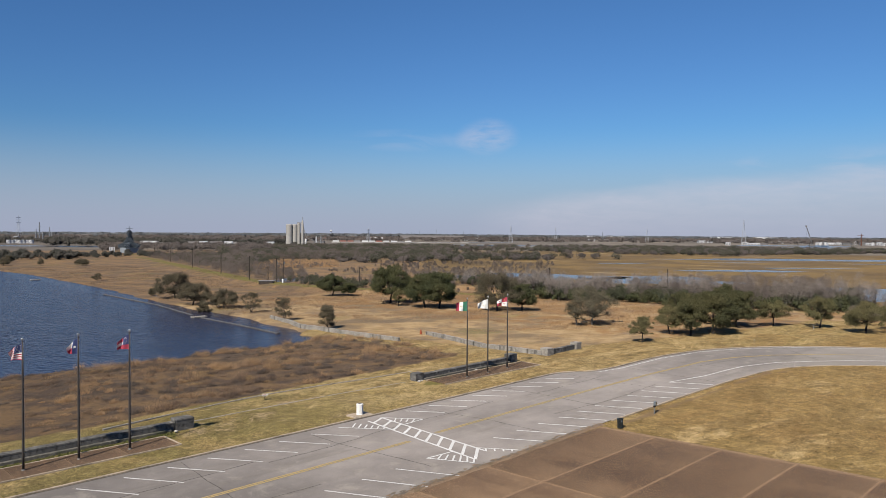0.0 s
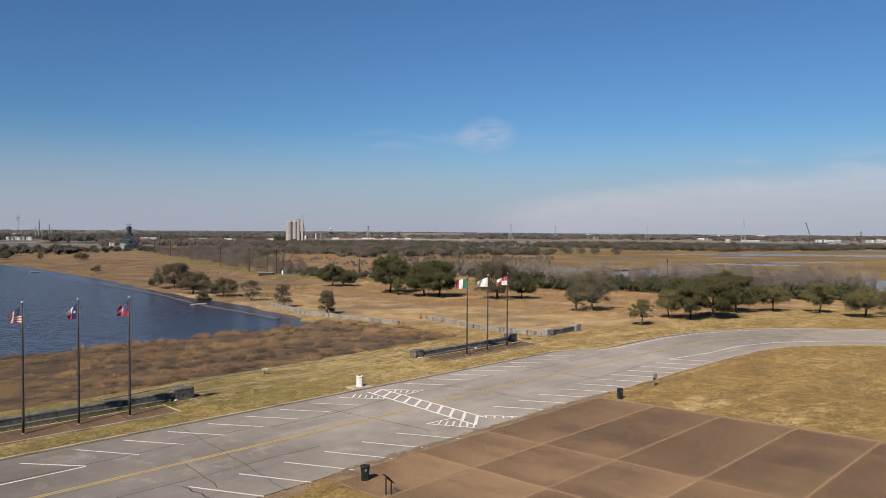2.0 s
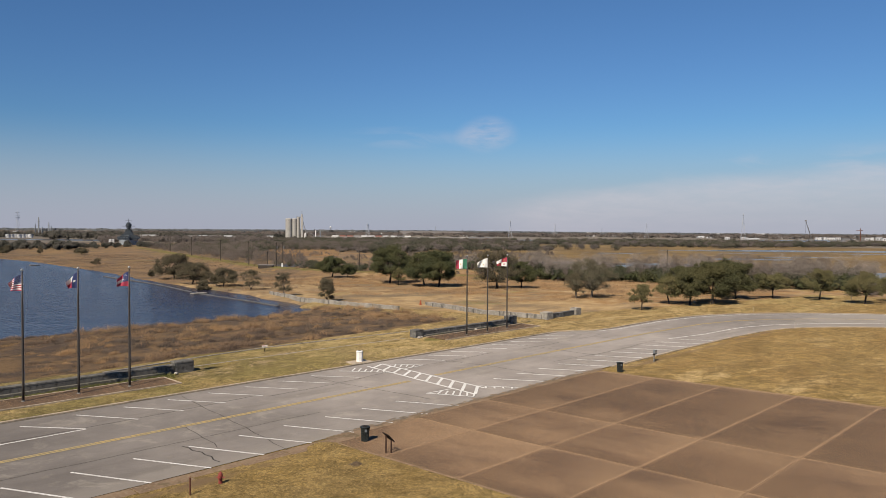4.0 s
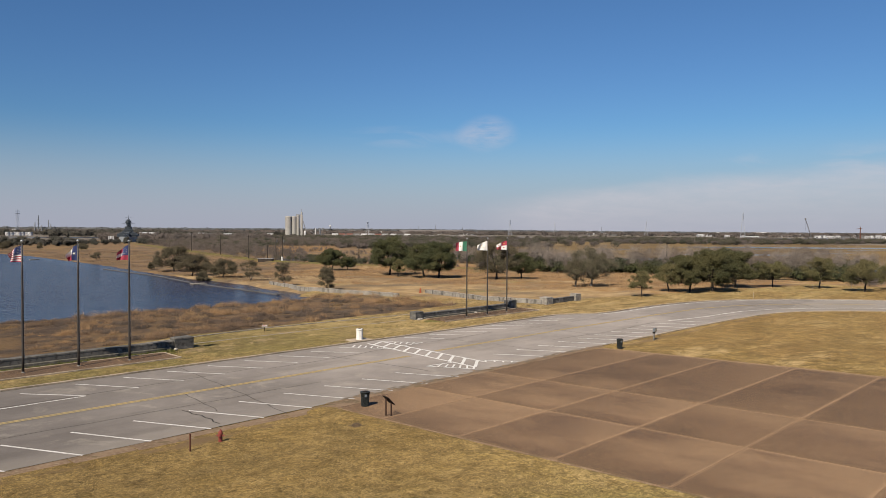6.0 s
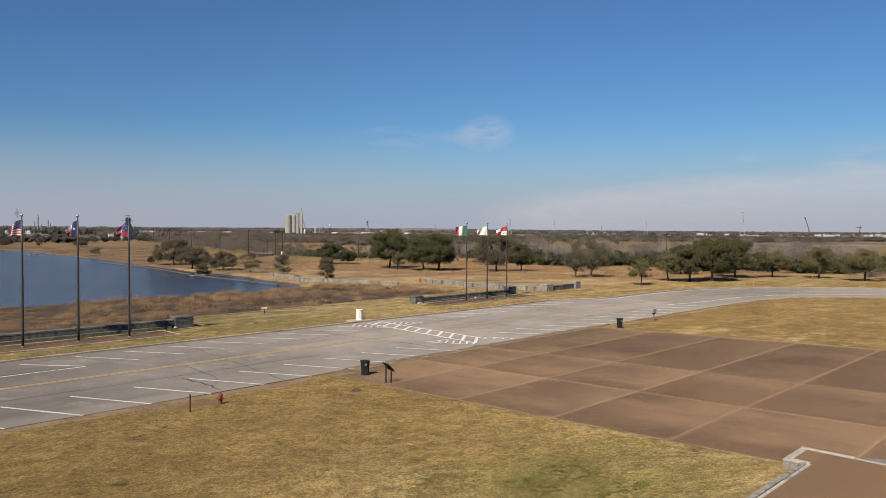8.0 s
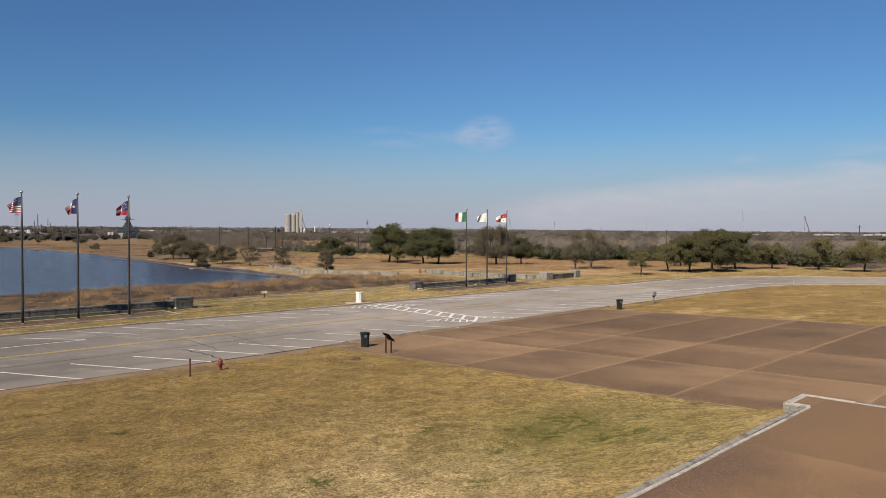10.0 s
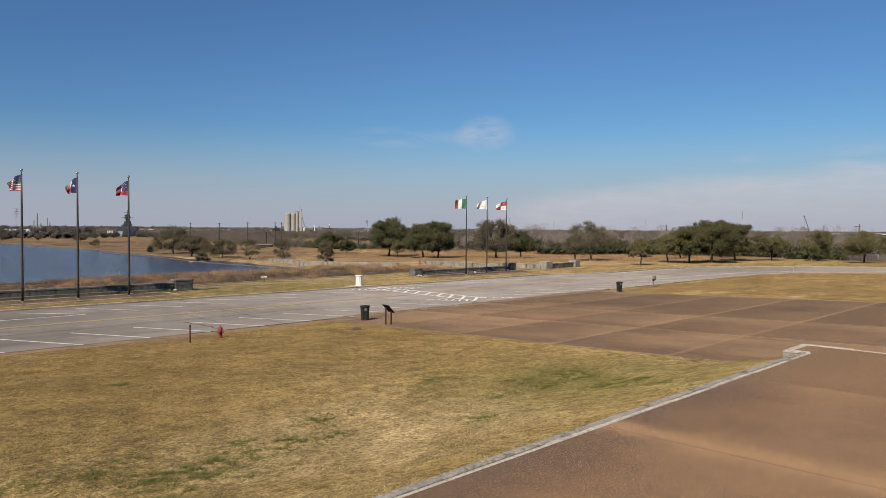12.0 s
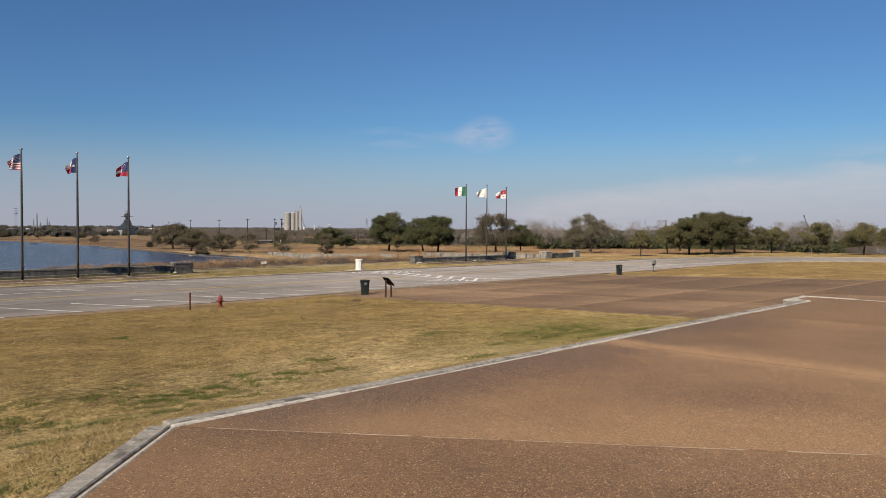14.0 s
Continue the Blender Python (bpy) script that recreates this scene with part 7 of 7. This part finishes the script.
r = np.random.default_rng(37)
tufts = []
for cx, cy, rad in GREENS:       # ragged patches of new growth
    q = r.normal(0, 0.7, (int(950 * rad ** 1.6) + 40, 2)) * (rad * 1.2, rad * 0.95)
    p = q + (cx, cy)
    tufts.append(p[(patch(p[:, 0], p[:, 1], 3.0, 3) > -0.02) & (p[:, 1] > np.where(p[:, 0] < 3.5, p[:, 0] + 4.35, 7.85))])
p = np.repeat(np.concatenate(tufts), 7, 0)
p = p + r.normal(0, 0.035, p.shape)
v, f = blades(np.c_[p, land(p[:, 0], p[:, 1]) - 0.005], 0.06 * r.uniform(0.5, 1.2, (len(p), 1)), 0.0075, r, 0.7)
tagged(new("green_tufts", mesh_np("green_tufts", v, f, (M_FRESH,))), "tufts of fresh green grass in the turf", "grass", kind="stuff")
sward("wall_foot_grass", 9000, 38, (2, 80, 62.75, 64.5), lambda x, y, r: ((x < 29.4) & (y < 63.55)) | ((x > 62.4) & (y > 64.2) & (y < 64.42 + 0.02 * (x - 62))), 0.2, 0.03, M_FRESH,
      "fresh green grass at the foot of the pool wall", 0.5, 4, 0.05)


# ---------------------------------------------------------------- poles and far things
def power_pole(x, y, h, label, arms=1, lean=0.0):
    t = thing("power_pole", label, "power pole", pose(x, y, land1(x, y), lean, 0, 20), "power poles")
    s = Geo()
    s.tube([(0, 0, -0.5), (0, 0, h * 0.5), (0, 0, h)], [0.19, 0.16, 0.12], 8)
    part("pole", s, M_TIMBER, t)
    for k in range(arms):
        s = Geo()
        s.box((-1.1, -0.06, h - 0.5 - 0.7 * k), (1.1, 0.06, h - 0.36 - 0.7 * k), bevel=0.01)
        arm = part("crossarm", s, M_TIMBER, t)
        for d in (-0.95, 0.0, 0.95):
            s = Geo()
            s.lathe([(0.04, h - 0.36 - 0.7 * k), (0.06, h - 0.28 - 0.7 * k), (0.03, h - 0.2 - 0.7 * k)], 6, m=Matrix.Translation((d, 0, 0)))
            part("insulator", s, M_FARGREY, arm)
    return t


for x, y, h in ((240, 552, 10), (208, 454, 10), (181.5, 370, 10), (163, 304, 9.5), (153, 262, 9.5), (158, 256, 6)):
    power_pole(x, y, h, "dark timber power pole on the flood bank")
for x, y, h in ((152.2, 240.5, 9.5), (154.2, 239.0, 9.5)):
    t = power_pole(x, y, h, "dark timber pole carrying a transformer", 1)
    s = Geo()
    s.lathe([(0.05, h - 2.6), (0.36, h - 2.55), (0.38, h - 1.6), (0.2, h - 1.5)], 12, m=Matrix.Translation((0.5, 0, 0)))
    part("transformer", s, M_FARGREY, t, "pale grey transformer can")
t = power_pole(206.0, 106.5, 9.8, "dark timber power pole with guy wires", 1)
for d in ((-7, 5), (7, -5)):
    s = Geo()
    s.tube([(0, 0, 8.6), (d[0], d[1], 0.0)], [0.08, 0.08], 5)
    part("guy_wire", s, M_PALETWIG, t, "pale guy wire")
power_pole(214, 157, 8, "far timber pole in the marsh")
power_pole(176.5, 220, 7, "far timber pole by the field", 0)
t = thing("pump_shed", "low grey shed on the flood bank", "shed", Matrix.Translation((147.5, 240.0, land1(147.5, 240))))
s = Geo()
s.box((-2.7, -1.3, -0.3), (2.7, 1.3, 0.9), m=Matrix.Rotation(radians(-45), 4, "Z"), bevel=0.02)
part("wall", s, M_TIMBER, t)
s = Geo()
s.box((-3.0, -1.5, 0.902), (3.0, 1.5, 1.08), m=Matrix.Rotation(radians(-45), 4, "Z"), bevel=0.03)
part("roof", s, M_FARGREY, t)
s = Geo()
s.lathe([(0.3, -0.3), (0.3, 1.4), (0.15, 1.7)], 10, m=Matrix.Translation((4.8, -3.6, 0)))
part("tank", s, M_WHITEPAINT, t, "white upright tank")


def silos(x, y):
    t = thing("grain_silos", "tall pale concrete silos with a dark elevator tower", "silo", pose(x, y, -1.5, 0, 0, -45))
    t.scale = (0.72, 0.72, 0.92)
    for dx, dy, rad, h in ((-13.4, 0, 7.0, 34), (-1.2, 1.5, 4.9, 34), (-6.0, 11, 6.0, 33.5), (7.2, 1, 3.4, 36)):
        s = Geo()
        s.lathe([(rad, -2), (rad, h), (rad * 0.94, h + 0.7), (rad * 0.5, h + 1.2)], 24, m=Matrix.Translation((dx, dy, 0)))
        part("silo", s, M_SILO, t, smooth=False)
    s = Geo()
    s.box((12.8, -2.4, -2), (17.4, 2.4, 37), bevel=0.3)
    s.box((13.4, -1.8, 37), (16.6, 1.8, 42), bevel=0.4)
    part("tower", s, M_SILO, t)
    s = Geo()
    s.box((3.0, -1.0, 36.6), (14.0, 1.6, 38.2), bevel=0.2)
    part("gallery", s, M_FARGREY, t)
    s = Geo()
    s.tube([(15, 0, 42), (15, 0, 47.5)], [0.6, 0.3], 6)
    s.tube([(17.0, 0, 30), (24, 0, 12), (36, 0, 9), (46, 0, 4)], [0.8, 0.8, 0.7, 0.6], 6)
    part("spout", s, M_FARGREY, t)
    s = Geo()
    s.lathe([(2.2, -2), (2.2, 9), (0.6, 11)], 14, m=Matrix.Translation((23, -3, 0)))
    s.lathe([(1.2, -2), (1.2, 13), (0.4, 15)], 12, m=Matrix.Translation((45, -1, 0)))
    part("hopper", s, M_FARWHITE, t, "white hopper")


silos(638.6, 956.4)


def ship(x, y):
    t = thing("battleship", "dark grey old battleship moored with a tall tower", "ship", pose(x, y, -2.0, 0, 0, 62))
    t.scale = (0.62, 0.58, 0.79)
    s = Geo()
    hull = [(-44, 0), (-40, -6), (-26, -11), (10, -13), (36, -10), (48, -4), (52, 0), (48, 4), (36, 10), (10, 13), (-26, 11), (-40, 6)]
    s.prism(hull, -1.0, 6.0)
    part("hull", s, M_SHIPPALE, t, "pale weathered hull")
    r = np.random.default_rng(91)
    s = Geo()
    for hx, hy, z0, z1 in ((22, 14.5, 6, 8.0), (16, 11.5, 8.0, 9.6), (11, 8, 9.6, 11.4), (7, 6, 11.4, 13.4), (5, 4.6, 13.4, 15.4), (4, 4, 15.4, 16.8)):
        s.box((-hx, -hy, z0), (hx, hy, z1), bevel=0.3)
        for k in range(int(3 * hy)):                # gun tubs, lockers and rafts along each deck's edge
            side = r.choice((-1, 1))
            u, w_, h_ = r.uniform(-hx, hx), r.uniform(0.5, 1.5), r.uniform(0.6, 1.8)
            if r.uniform() < 0.5:
                s.box((u - w_, side * hy - 0.8, z1), (u + w_, side * hy + 0.8, z1 + h_), bevel=0.15)
            else:
                v = r.uniform(-hy, hy)
                s.box((-hx - 0.6, v - w_, z1), (-hx + 0.8, v + w_, z1 + h_), bevel=0.15)
    part("superstructure", s, M_SHIP, t)
    s = Geo()
    s.lathe([(2.9, 16.6), (2.5, 20), (2.2, 24)], 14)
    for a in (0.6, 2.7, 4.7):
        s.tube([(6.0 * math.cos(a), 6.0 * math.sin(a), 13.8), (1.4 * math.cos(a), 1.4 * math.sin(a), 24)], [0.6, 0.4], 8)
    part("tripod_mast", s, M_SHIP, t)
    s = Geo()
    for half, z0, z1 in ((4.0, 18.2, 18.9), (4.4, 20.4, 21.0), (3.4, 21.0, 22.6), (4.9, 22.8, 23.6), (4.2, 23.6, 25.2), (4.6, 25.2, 25.6), (2.6, 25.6, 27.0)):
        s.lathe([(half, z0), (half * 1.04, (z0 + z1) / 2), (half * 0.96, z1)], 12)
    s.tube([(0, 0, 27), (0, 0, 32)], [0.45, 0.2], 6)
    s.tube([(0, -10, 22.4), (0, 10, 22.4)], [0.28, 0.28], 6)
    s.tube([(0, -5, 29.0), (0, 5, 29.0)], [0.2, 0.2], 6)
    part("fighting_top", s, M_SHIP, t)
    s = Geo()
    s.lathe([(2.8, 12), (2.7, 17.5), (3.0, 18)], 16, m=Matrix.Translation((11, 3.0, 0)))
    part("funnel", s, M_SHIP, t)
    s = Geo()
    s.tube([(18, 0, 12), (18, 0, 24)], [0.5, 0.25], 8)
    s.tube([(14.5, 0, 18.5), (21.5, 0, 18.5)], [0.25, 0.25], 6)
    part("aft_mast", s, M_SHIP, t)
    for dx, rot in ((-26, 180), (-33, 180), (32, 0)):
        s = Geo()
        m = pose(dx, 0, 6.0 if dx != -26 else 8.2, 0, 0, rot)
        s.box((-4, -4.5, -0.5), (4, 4.5, 3.0), m=m, bevel=0.7)
        for b in (-1.8, 1.8):
            s.tube([tuple(m @ Vector((3.5, b, 1.6))), tuple(m @ Vector((14, b, 2.2)))], [0.5, 0.35], 8)
        part("gun_turret", s, M_SHIP, t)


ship(282.5, 707)


def far_building(x, y, wdt, dep, h, wall, label, windows=0):
    """A far shed or hall, turned to the view: walls, low roof and a row of openings."""
    t = thing("warehouse", label, "building", pose(x, y, -2.0, 0, 0, -45), "far buildings")
    s = Geo()
    h = 0.5 * h
    s.box((-wdt / 2, -dep / 2, -1), (wdt / 2, dep / 2, h))
    part("wall", s, wall, t)
    s = Geo()
    a, b, e = wdt / 2 + 0.4, dep / 2 + 0.4, 0.12 * dep
    s.add([(-a, -b, h), (a, -b, h), (a, b, h), (-a, b, h), (-a, 0, h + e), (a, 0, h + e)], [(0, 1, 5, 4), (2, 3, 4, 5), (1, 2, 5), (3, 0, 4), (3, 2, 1, 0)])
    part("roof", s, wall if wall is M_FARWHITE else M_FARROOF, t)
    for k in range(windows):
        s = Geo()
        u = -wdt / 2 + wdt * (k + 0.5) / windows
        s.box((u - 0.28 * wdt / windows, -dep / 2 - 0.15, 0.15 * h), (u + 0.28 * wdt / windows, -dep / 2 - 0.02, 0.62 * h))
        part("opening", s, M_FARGREY, t)


r = np.random.default_rng(23)


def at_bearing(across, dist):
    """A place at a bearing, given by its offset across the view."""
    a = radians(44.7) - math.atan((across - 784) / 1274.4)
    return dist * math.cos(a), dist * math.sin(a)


SHED_WALLS = (M_FARWHITE, M_FARGREY, M_FARRED, M_FARPALE)
SHED_LABELS = ("white metal-clad warehouse in the distance", "grey metal-clad warehouse in the distance", "brick-red warehouse in the distance", "long pale low shed in the distance")
LEFT_SHEDS = (
    (264, 1090, 22, 12, 0, 4), (290, 1150, 22, 6, 1, 3), (343, 1092, 14, 12, 3, 3),
    (360, 1100, 12, 12, 0, 3), (383, 1096, 17, 12, 1, 3), (405, 1090, 11, 12, 0, 3), (416, 1110, 6, 11, 3, 2), (478, 1100, 12, 11, 0, 3),
    (565, 1400, 20, 7, 1, 2),
)
MIDDLE_SHEDS = (
    (598, 2300, 60, 6, 1, 6), (640, 2250, 40, 8, 2, 3), (668, 2280, 60, 7, 0, 5), (705, 2300, 40, 7, 1, 4), (765, 2400, 210, 4, 3, 16),
    (800, 2300, 50, 6, 1, 5), (835, 1900, 14, 11, 0, 2), (842, 1920, 10, 12, 0, 1), (1250, 1900, 40, 7, 0, 4),
)
RIGHT_SHEDS = (
    (1288, 1500, 9, 11, 0, 2), (1318, 1650, 12, 7, 0, 2), (1332, 1600, 26, 5, 0, 4), (1352, 1640, 16, 4, 1, 3), (1382, 1900, 18, 9, 0, 3), (1402, 2000, 26, 7, 0, 4),
    (1420, 1950, 12, 13, 0, 2), (1449, 1700, 12, 9, 0, 2), (1458, 1760, 8, 12, 1, 2), (1470, 1720, 16, 8, 0, 3), (1484, 1700, 10, 10, 0, 2), (1497, 1740, 18, 8, 1, 3),
    (1512, 1760, 12, 9, 0, 2), (1526, 1700, 10, 11, 1, 2), (1538, 1720, 16, 9, 0, 3), (1556, 1750, 12, 12, 0, 2), (1570, 1700, 18, 9, 0, 3),
)
SKYLINE_SHEDS = (
    (620, 3300, 60, 14, 0, 4), (790, 3400, 70, 13, 0, 4), (835, 3450, 60, 14, 0, 4), (935, 3500, 80, 12, 0, 4), (1060, 3400, 110, 10, 0, 5),
    (1085, 3500, 60, 12, 0, 3), (1112, 3400, 70, 12, 0, 3), (1270, 3300, 60, 12, 0, 3), (1290, 3300, 50, 12, 0, 3), (1345, 3200, 60, 14, 0, 3),
    (1365, 3200, 50, 14, 0, 3), (150, 3000, 60, 13, 1, 3),
)
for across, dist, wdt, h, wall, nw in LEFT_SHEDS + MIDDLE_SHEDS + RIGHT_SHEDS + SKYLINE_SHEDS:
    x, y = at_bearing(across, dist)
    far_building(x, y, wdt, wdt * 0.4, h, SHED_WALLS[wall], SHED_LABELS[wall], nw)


def quay(across0, across1, dist):
    """A long pale quay of concrete lengths with freight containers standing on it."""
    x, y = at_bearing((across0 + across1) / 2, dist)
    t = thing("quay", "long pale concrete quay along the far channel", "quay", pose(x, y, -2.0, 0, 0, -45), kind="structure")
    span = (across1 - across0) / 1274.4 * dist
    n_ = 16
    q_ = np.random.default_rng(71)
    for k in range(n_):
        s = Geo()
        u = -span / 2 + span * k / n_
        s.box((u, -6, -1), (u + span / n_ - 0.8, 6, 2.0 + 0.02 * (k % 2)), bevel=0.2)
        part("length", s, M_FARPALE if k % 5 else M_SILO, t)
    for k in range(11):
        s = Geo()
        u, h = -span / 2 + 1 + 14.5 * k + q_.uniform(0, 2.2), 2.4
        pick = int(q_.choice(3, p=(0.5, 0.25, 0.25)))
        s.box((0, -1.2, 0), (12.0, 1.2, h), bevel=0.1)
        ob = solid("freight_container", s, (M_FARRED, M_FARWHITE, M_FARGREY)[pick], ("rust-red", "white", "grey")[pick] + " freight container standing on the far quay", "container", "freight containers")
        ob.matrix_world = pose(x, y, 0, 0, 0, -45) @ Matrix.Translation((u, q_.uniform(-4.0, 4.0), 0.02))


quay(588, 830, 1450)


def storage_tank(across, dist, rad, h):
    """A flat white oil tank with a low cone roof, a rim and a stair."""
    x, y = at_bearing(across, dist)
    t = thing("storage_tank", "white steel storage tank in the far tank farm", "storage tank", Matrix.Translation((x, y, -2.0)), "storage tanks")
    s = Geo()
    s.lathe([(rad, -1.0), (rad, h)], 20)
    part("shell", s, M_FARWHITE, t)
    s = Geo()
    s.lathe([(rad * 1.02, h), (rad * 1.02, h + 0.25), (rad * 0.2, h + 0.12 * rad)], 20)
    part("roof", s, M_FARGREY, t)
    s = Geo()
    s.tube([(-rad - 0.3, -1.0, 0), (-0.6 * rad, -0.84 * rad, 0.5 * h), (0.1 * rad, -rad - 0.3, h)], [0.3, 0.3, 0.3], 5)
    part("stair", s, M_FARGREY, t)


for k in range(7):
    storage_tank(16 + 6.6 * k, 1330 + 12 * (k % 3), 3.6, 5.6 - 0.5 * (k % 2))
for across, dist, rad, h in ((30, 1480, 5, 10), (1453, 1690, 2.4, 5.5), (1461, 1700, 2.4, 5.5), (1545, 1700, 3, 6)):
    storage_tank(across, dist, rad, h)

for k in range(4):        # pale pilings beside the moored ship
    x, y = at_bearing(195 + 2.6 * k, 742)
    t = thing("mooring_piling", "white-painted concrete mooring piling at the waterside", "piling", Matrix.Translation((x, y, -2.4)), "mooring pilings")
    s = Geo()
    s.lathe([(0.5, -1.0), (0.5, 5.2), (0.55, 5.3), (0.55, 5.7), (0.4, 5.8)], 12)
    part("shaft", s, M_FARWHITE, t)
    s = Geo()
    s.lathe([(0.6, 2.0), (0.6, 2.5)], 12)
    part("fender", s, M_FARGREY, t)

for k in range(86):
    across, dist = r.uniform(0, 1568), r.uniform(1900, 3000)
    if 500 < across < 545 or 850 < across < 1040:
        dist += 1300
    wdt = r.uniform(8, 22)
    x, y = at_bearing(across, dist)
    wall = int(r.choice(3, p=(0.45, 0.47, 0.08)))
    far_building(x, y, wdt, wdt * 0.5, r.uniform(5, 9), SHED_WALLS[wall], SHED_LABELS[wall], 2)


def lattice_tower(x, y, h, wdt, label):
    t = thing("lattice_tower", label, "pylon", pose(x, y, -2.0, 0, 0, 30), "lattice towers")
    s = Geo()
    for sx, sy in ((-1, -1), (1, -1), (1, 1), (-1, 1)):
        s.tube([(sx * wdt / 2, sy * wdt / 2, -1), (sx * wdt * 0.12, sy * wdt * 0.12, h * 0.7), (0, 0, h)], [0.22, 0.18, 0.14], 5)
    for k in range(8):
        z0, z1 = h * 0.7 * k / 8, h * 0.7 * (k + 1) / 8
        w0, w1 = (wdt / 2 - (wdt * 0.38) * k / 8), (wdt / 2 - (wdt * 0.38) * (k + 1) / 8)
        for sx, sy, tx, ty in ((-1, -1, 1, -1), (1, -1, 1, 1), (1, 1, -1, 1), (-1, 1, -1, -1)):
            s.tube([(sx * w0, sy * w0, z0), (tx * w1, ty * w1, z1)], [0.1, 0.1], 4)
    part("frame", s, M_LATTICE, t)
    for k in range(3):
        s = Geo()
        s.box((-wdt * 0.75, -0.4, h * (0.70 + 0.1 * k)), (wdt * 0.75, 0.4, h * (0.70 + 0.1 * k) + 0.8))
        part("crossarm", s, M_LATTICE, t)


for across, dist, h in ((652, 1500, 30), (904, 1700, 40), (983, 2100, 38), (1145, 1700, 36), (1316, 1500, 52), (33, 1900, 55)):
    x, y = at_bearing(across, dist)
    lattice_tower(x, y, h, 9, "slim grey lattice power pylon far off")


def stack(across, dist, h, rad, label, material=None):
    x, y = at_bearing(across, dist)
    t = thing("refinery_column", label, "chimney", Matrix.Translation((x, y, -2)), "refinery columns")
    s = Geo()
    s.lathe([(rad * 1.3, -1), (rad, h * 0.15), (rad * 0.9, h * 0.8), (rad * 0.6, h)], 12)
    part("column", s, material or M_HAZYSTEEL, t)
    for k in range(3):
        s = Geo()
        s.lathe([(rad * 1.7, h * (0.35 + 0.2 * k)), (rad * 1.7, h * (0.35 + 0.2 * k) + rad * 0.4)], 12)
        part("platform", s, M_HAZYSTEEL, t)


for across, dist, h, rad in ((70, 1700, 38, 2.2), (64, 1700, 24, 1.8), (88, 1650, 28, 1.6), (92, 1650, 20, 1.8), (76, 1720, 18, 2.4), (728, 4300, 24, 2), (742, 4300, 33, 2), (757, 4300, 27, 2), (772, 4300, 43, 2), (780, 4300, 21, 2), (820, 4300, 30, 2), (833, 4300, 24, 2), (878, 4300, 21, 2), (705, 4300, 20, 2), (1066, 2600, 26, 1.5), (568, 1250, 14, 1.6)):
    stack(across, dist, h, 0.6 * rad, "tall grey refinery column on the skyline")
x, y = at_bearing(586, 3600)
t = thing("water_tower", "pale round water tower on the skyline", "water tower", Matrix.Translation((x, y, -2)))
t.scale = (0.5, 0.5, 0.8)
s = Geo()
s.lathe([(3, -1), (2.2, 24), (2.4, 28)], 12)
part("stem", s, M_FARGREY, t)
s = Geo()
s.lathe([(2.4, 28), (8, 31), (10, 35), (8, 39), (3, 41)], 16)
part("tank", s, M_FARWHITE, t)

x, y = at_bearing(1436, 1500)
t = thing("crawler_crane", "dark lattice-boom crane at the waterside", "crane", pose(x, y, -2, 0, 0, -45))
s = Geo()
s.box((-4, -3, 0), (5, 3, 3), bevel=0.3)
part("cab", s, M_FARGREY, t)
s = Geo()
foot, tip = Vector((2, 0, 2)), Vector((-10, 0, 37))
for o in (Vector((0.8, 0.8, 0)), Vector((-0.8, 0.8, 0)), Vector((0.8, -0.8, 0)), Vector((-0.8, -0.8, 0))):
    s.tube([tuple(foot + o), tuple(tip + o * 0.4)], [0.2, 0.16], 4)
for k in range(14):
    a, b = foot.lerp(tip, k / 14), foot.lerp(tip, (k + 1) / 14)
    s.tube([tuple(a + Vector((0.8, 0.6, 0))), tuple(b + Vector((-0.8, -0.6, 0)))], [0.18, 0.18], 4)
s.box((tip.x - 1.3, -0.8, tip.z - 1.0), (tip.x + 1.1, 0.8, tip.z + 1.4), bevel=0.2)
part("boom", s, M_FARGREY, t)
s = Geo()
s.tube([(-0.5, 0, 3), (-3.5, 0, 14)], [0.25, 0.2], 4)
s.tube([tuple(tip), (tip.x, 0, 12)], [0.12, 0.12], 4)
part("cable", s, M_BRONZE, t)
x, y = at_bearing(1524, 1650)
t = thing("dock_crane", "red-brown dockside crane far off", "crane", pose(x, y, -2, 0, 0, -45))
s = Geo()
s.tube([(0, 0, 0), (0, 0, 24)], [1.2, 0.6], 6)
s.tube([(-9, 0, 19.4), (0, 0, 20), (4, 0, 20)], [0.4, 0.6, 0.5], 5)
part("mast", s, M_RUST, t)
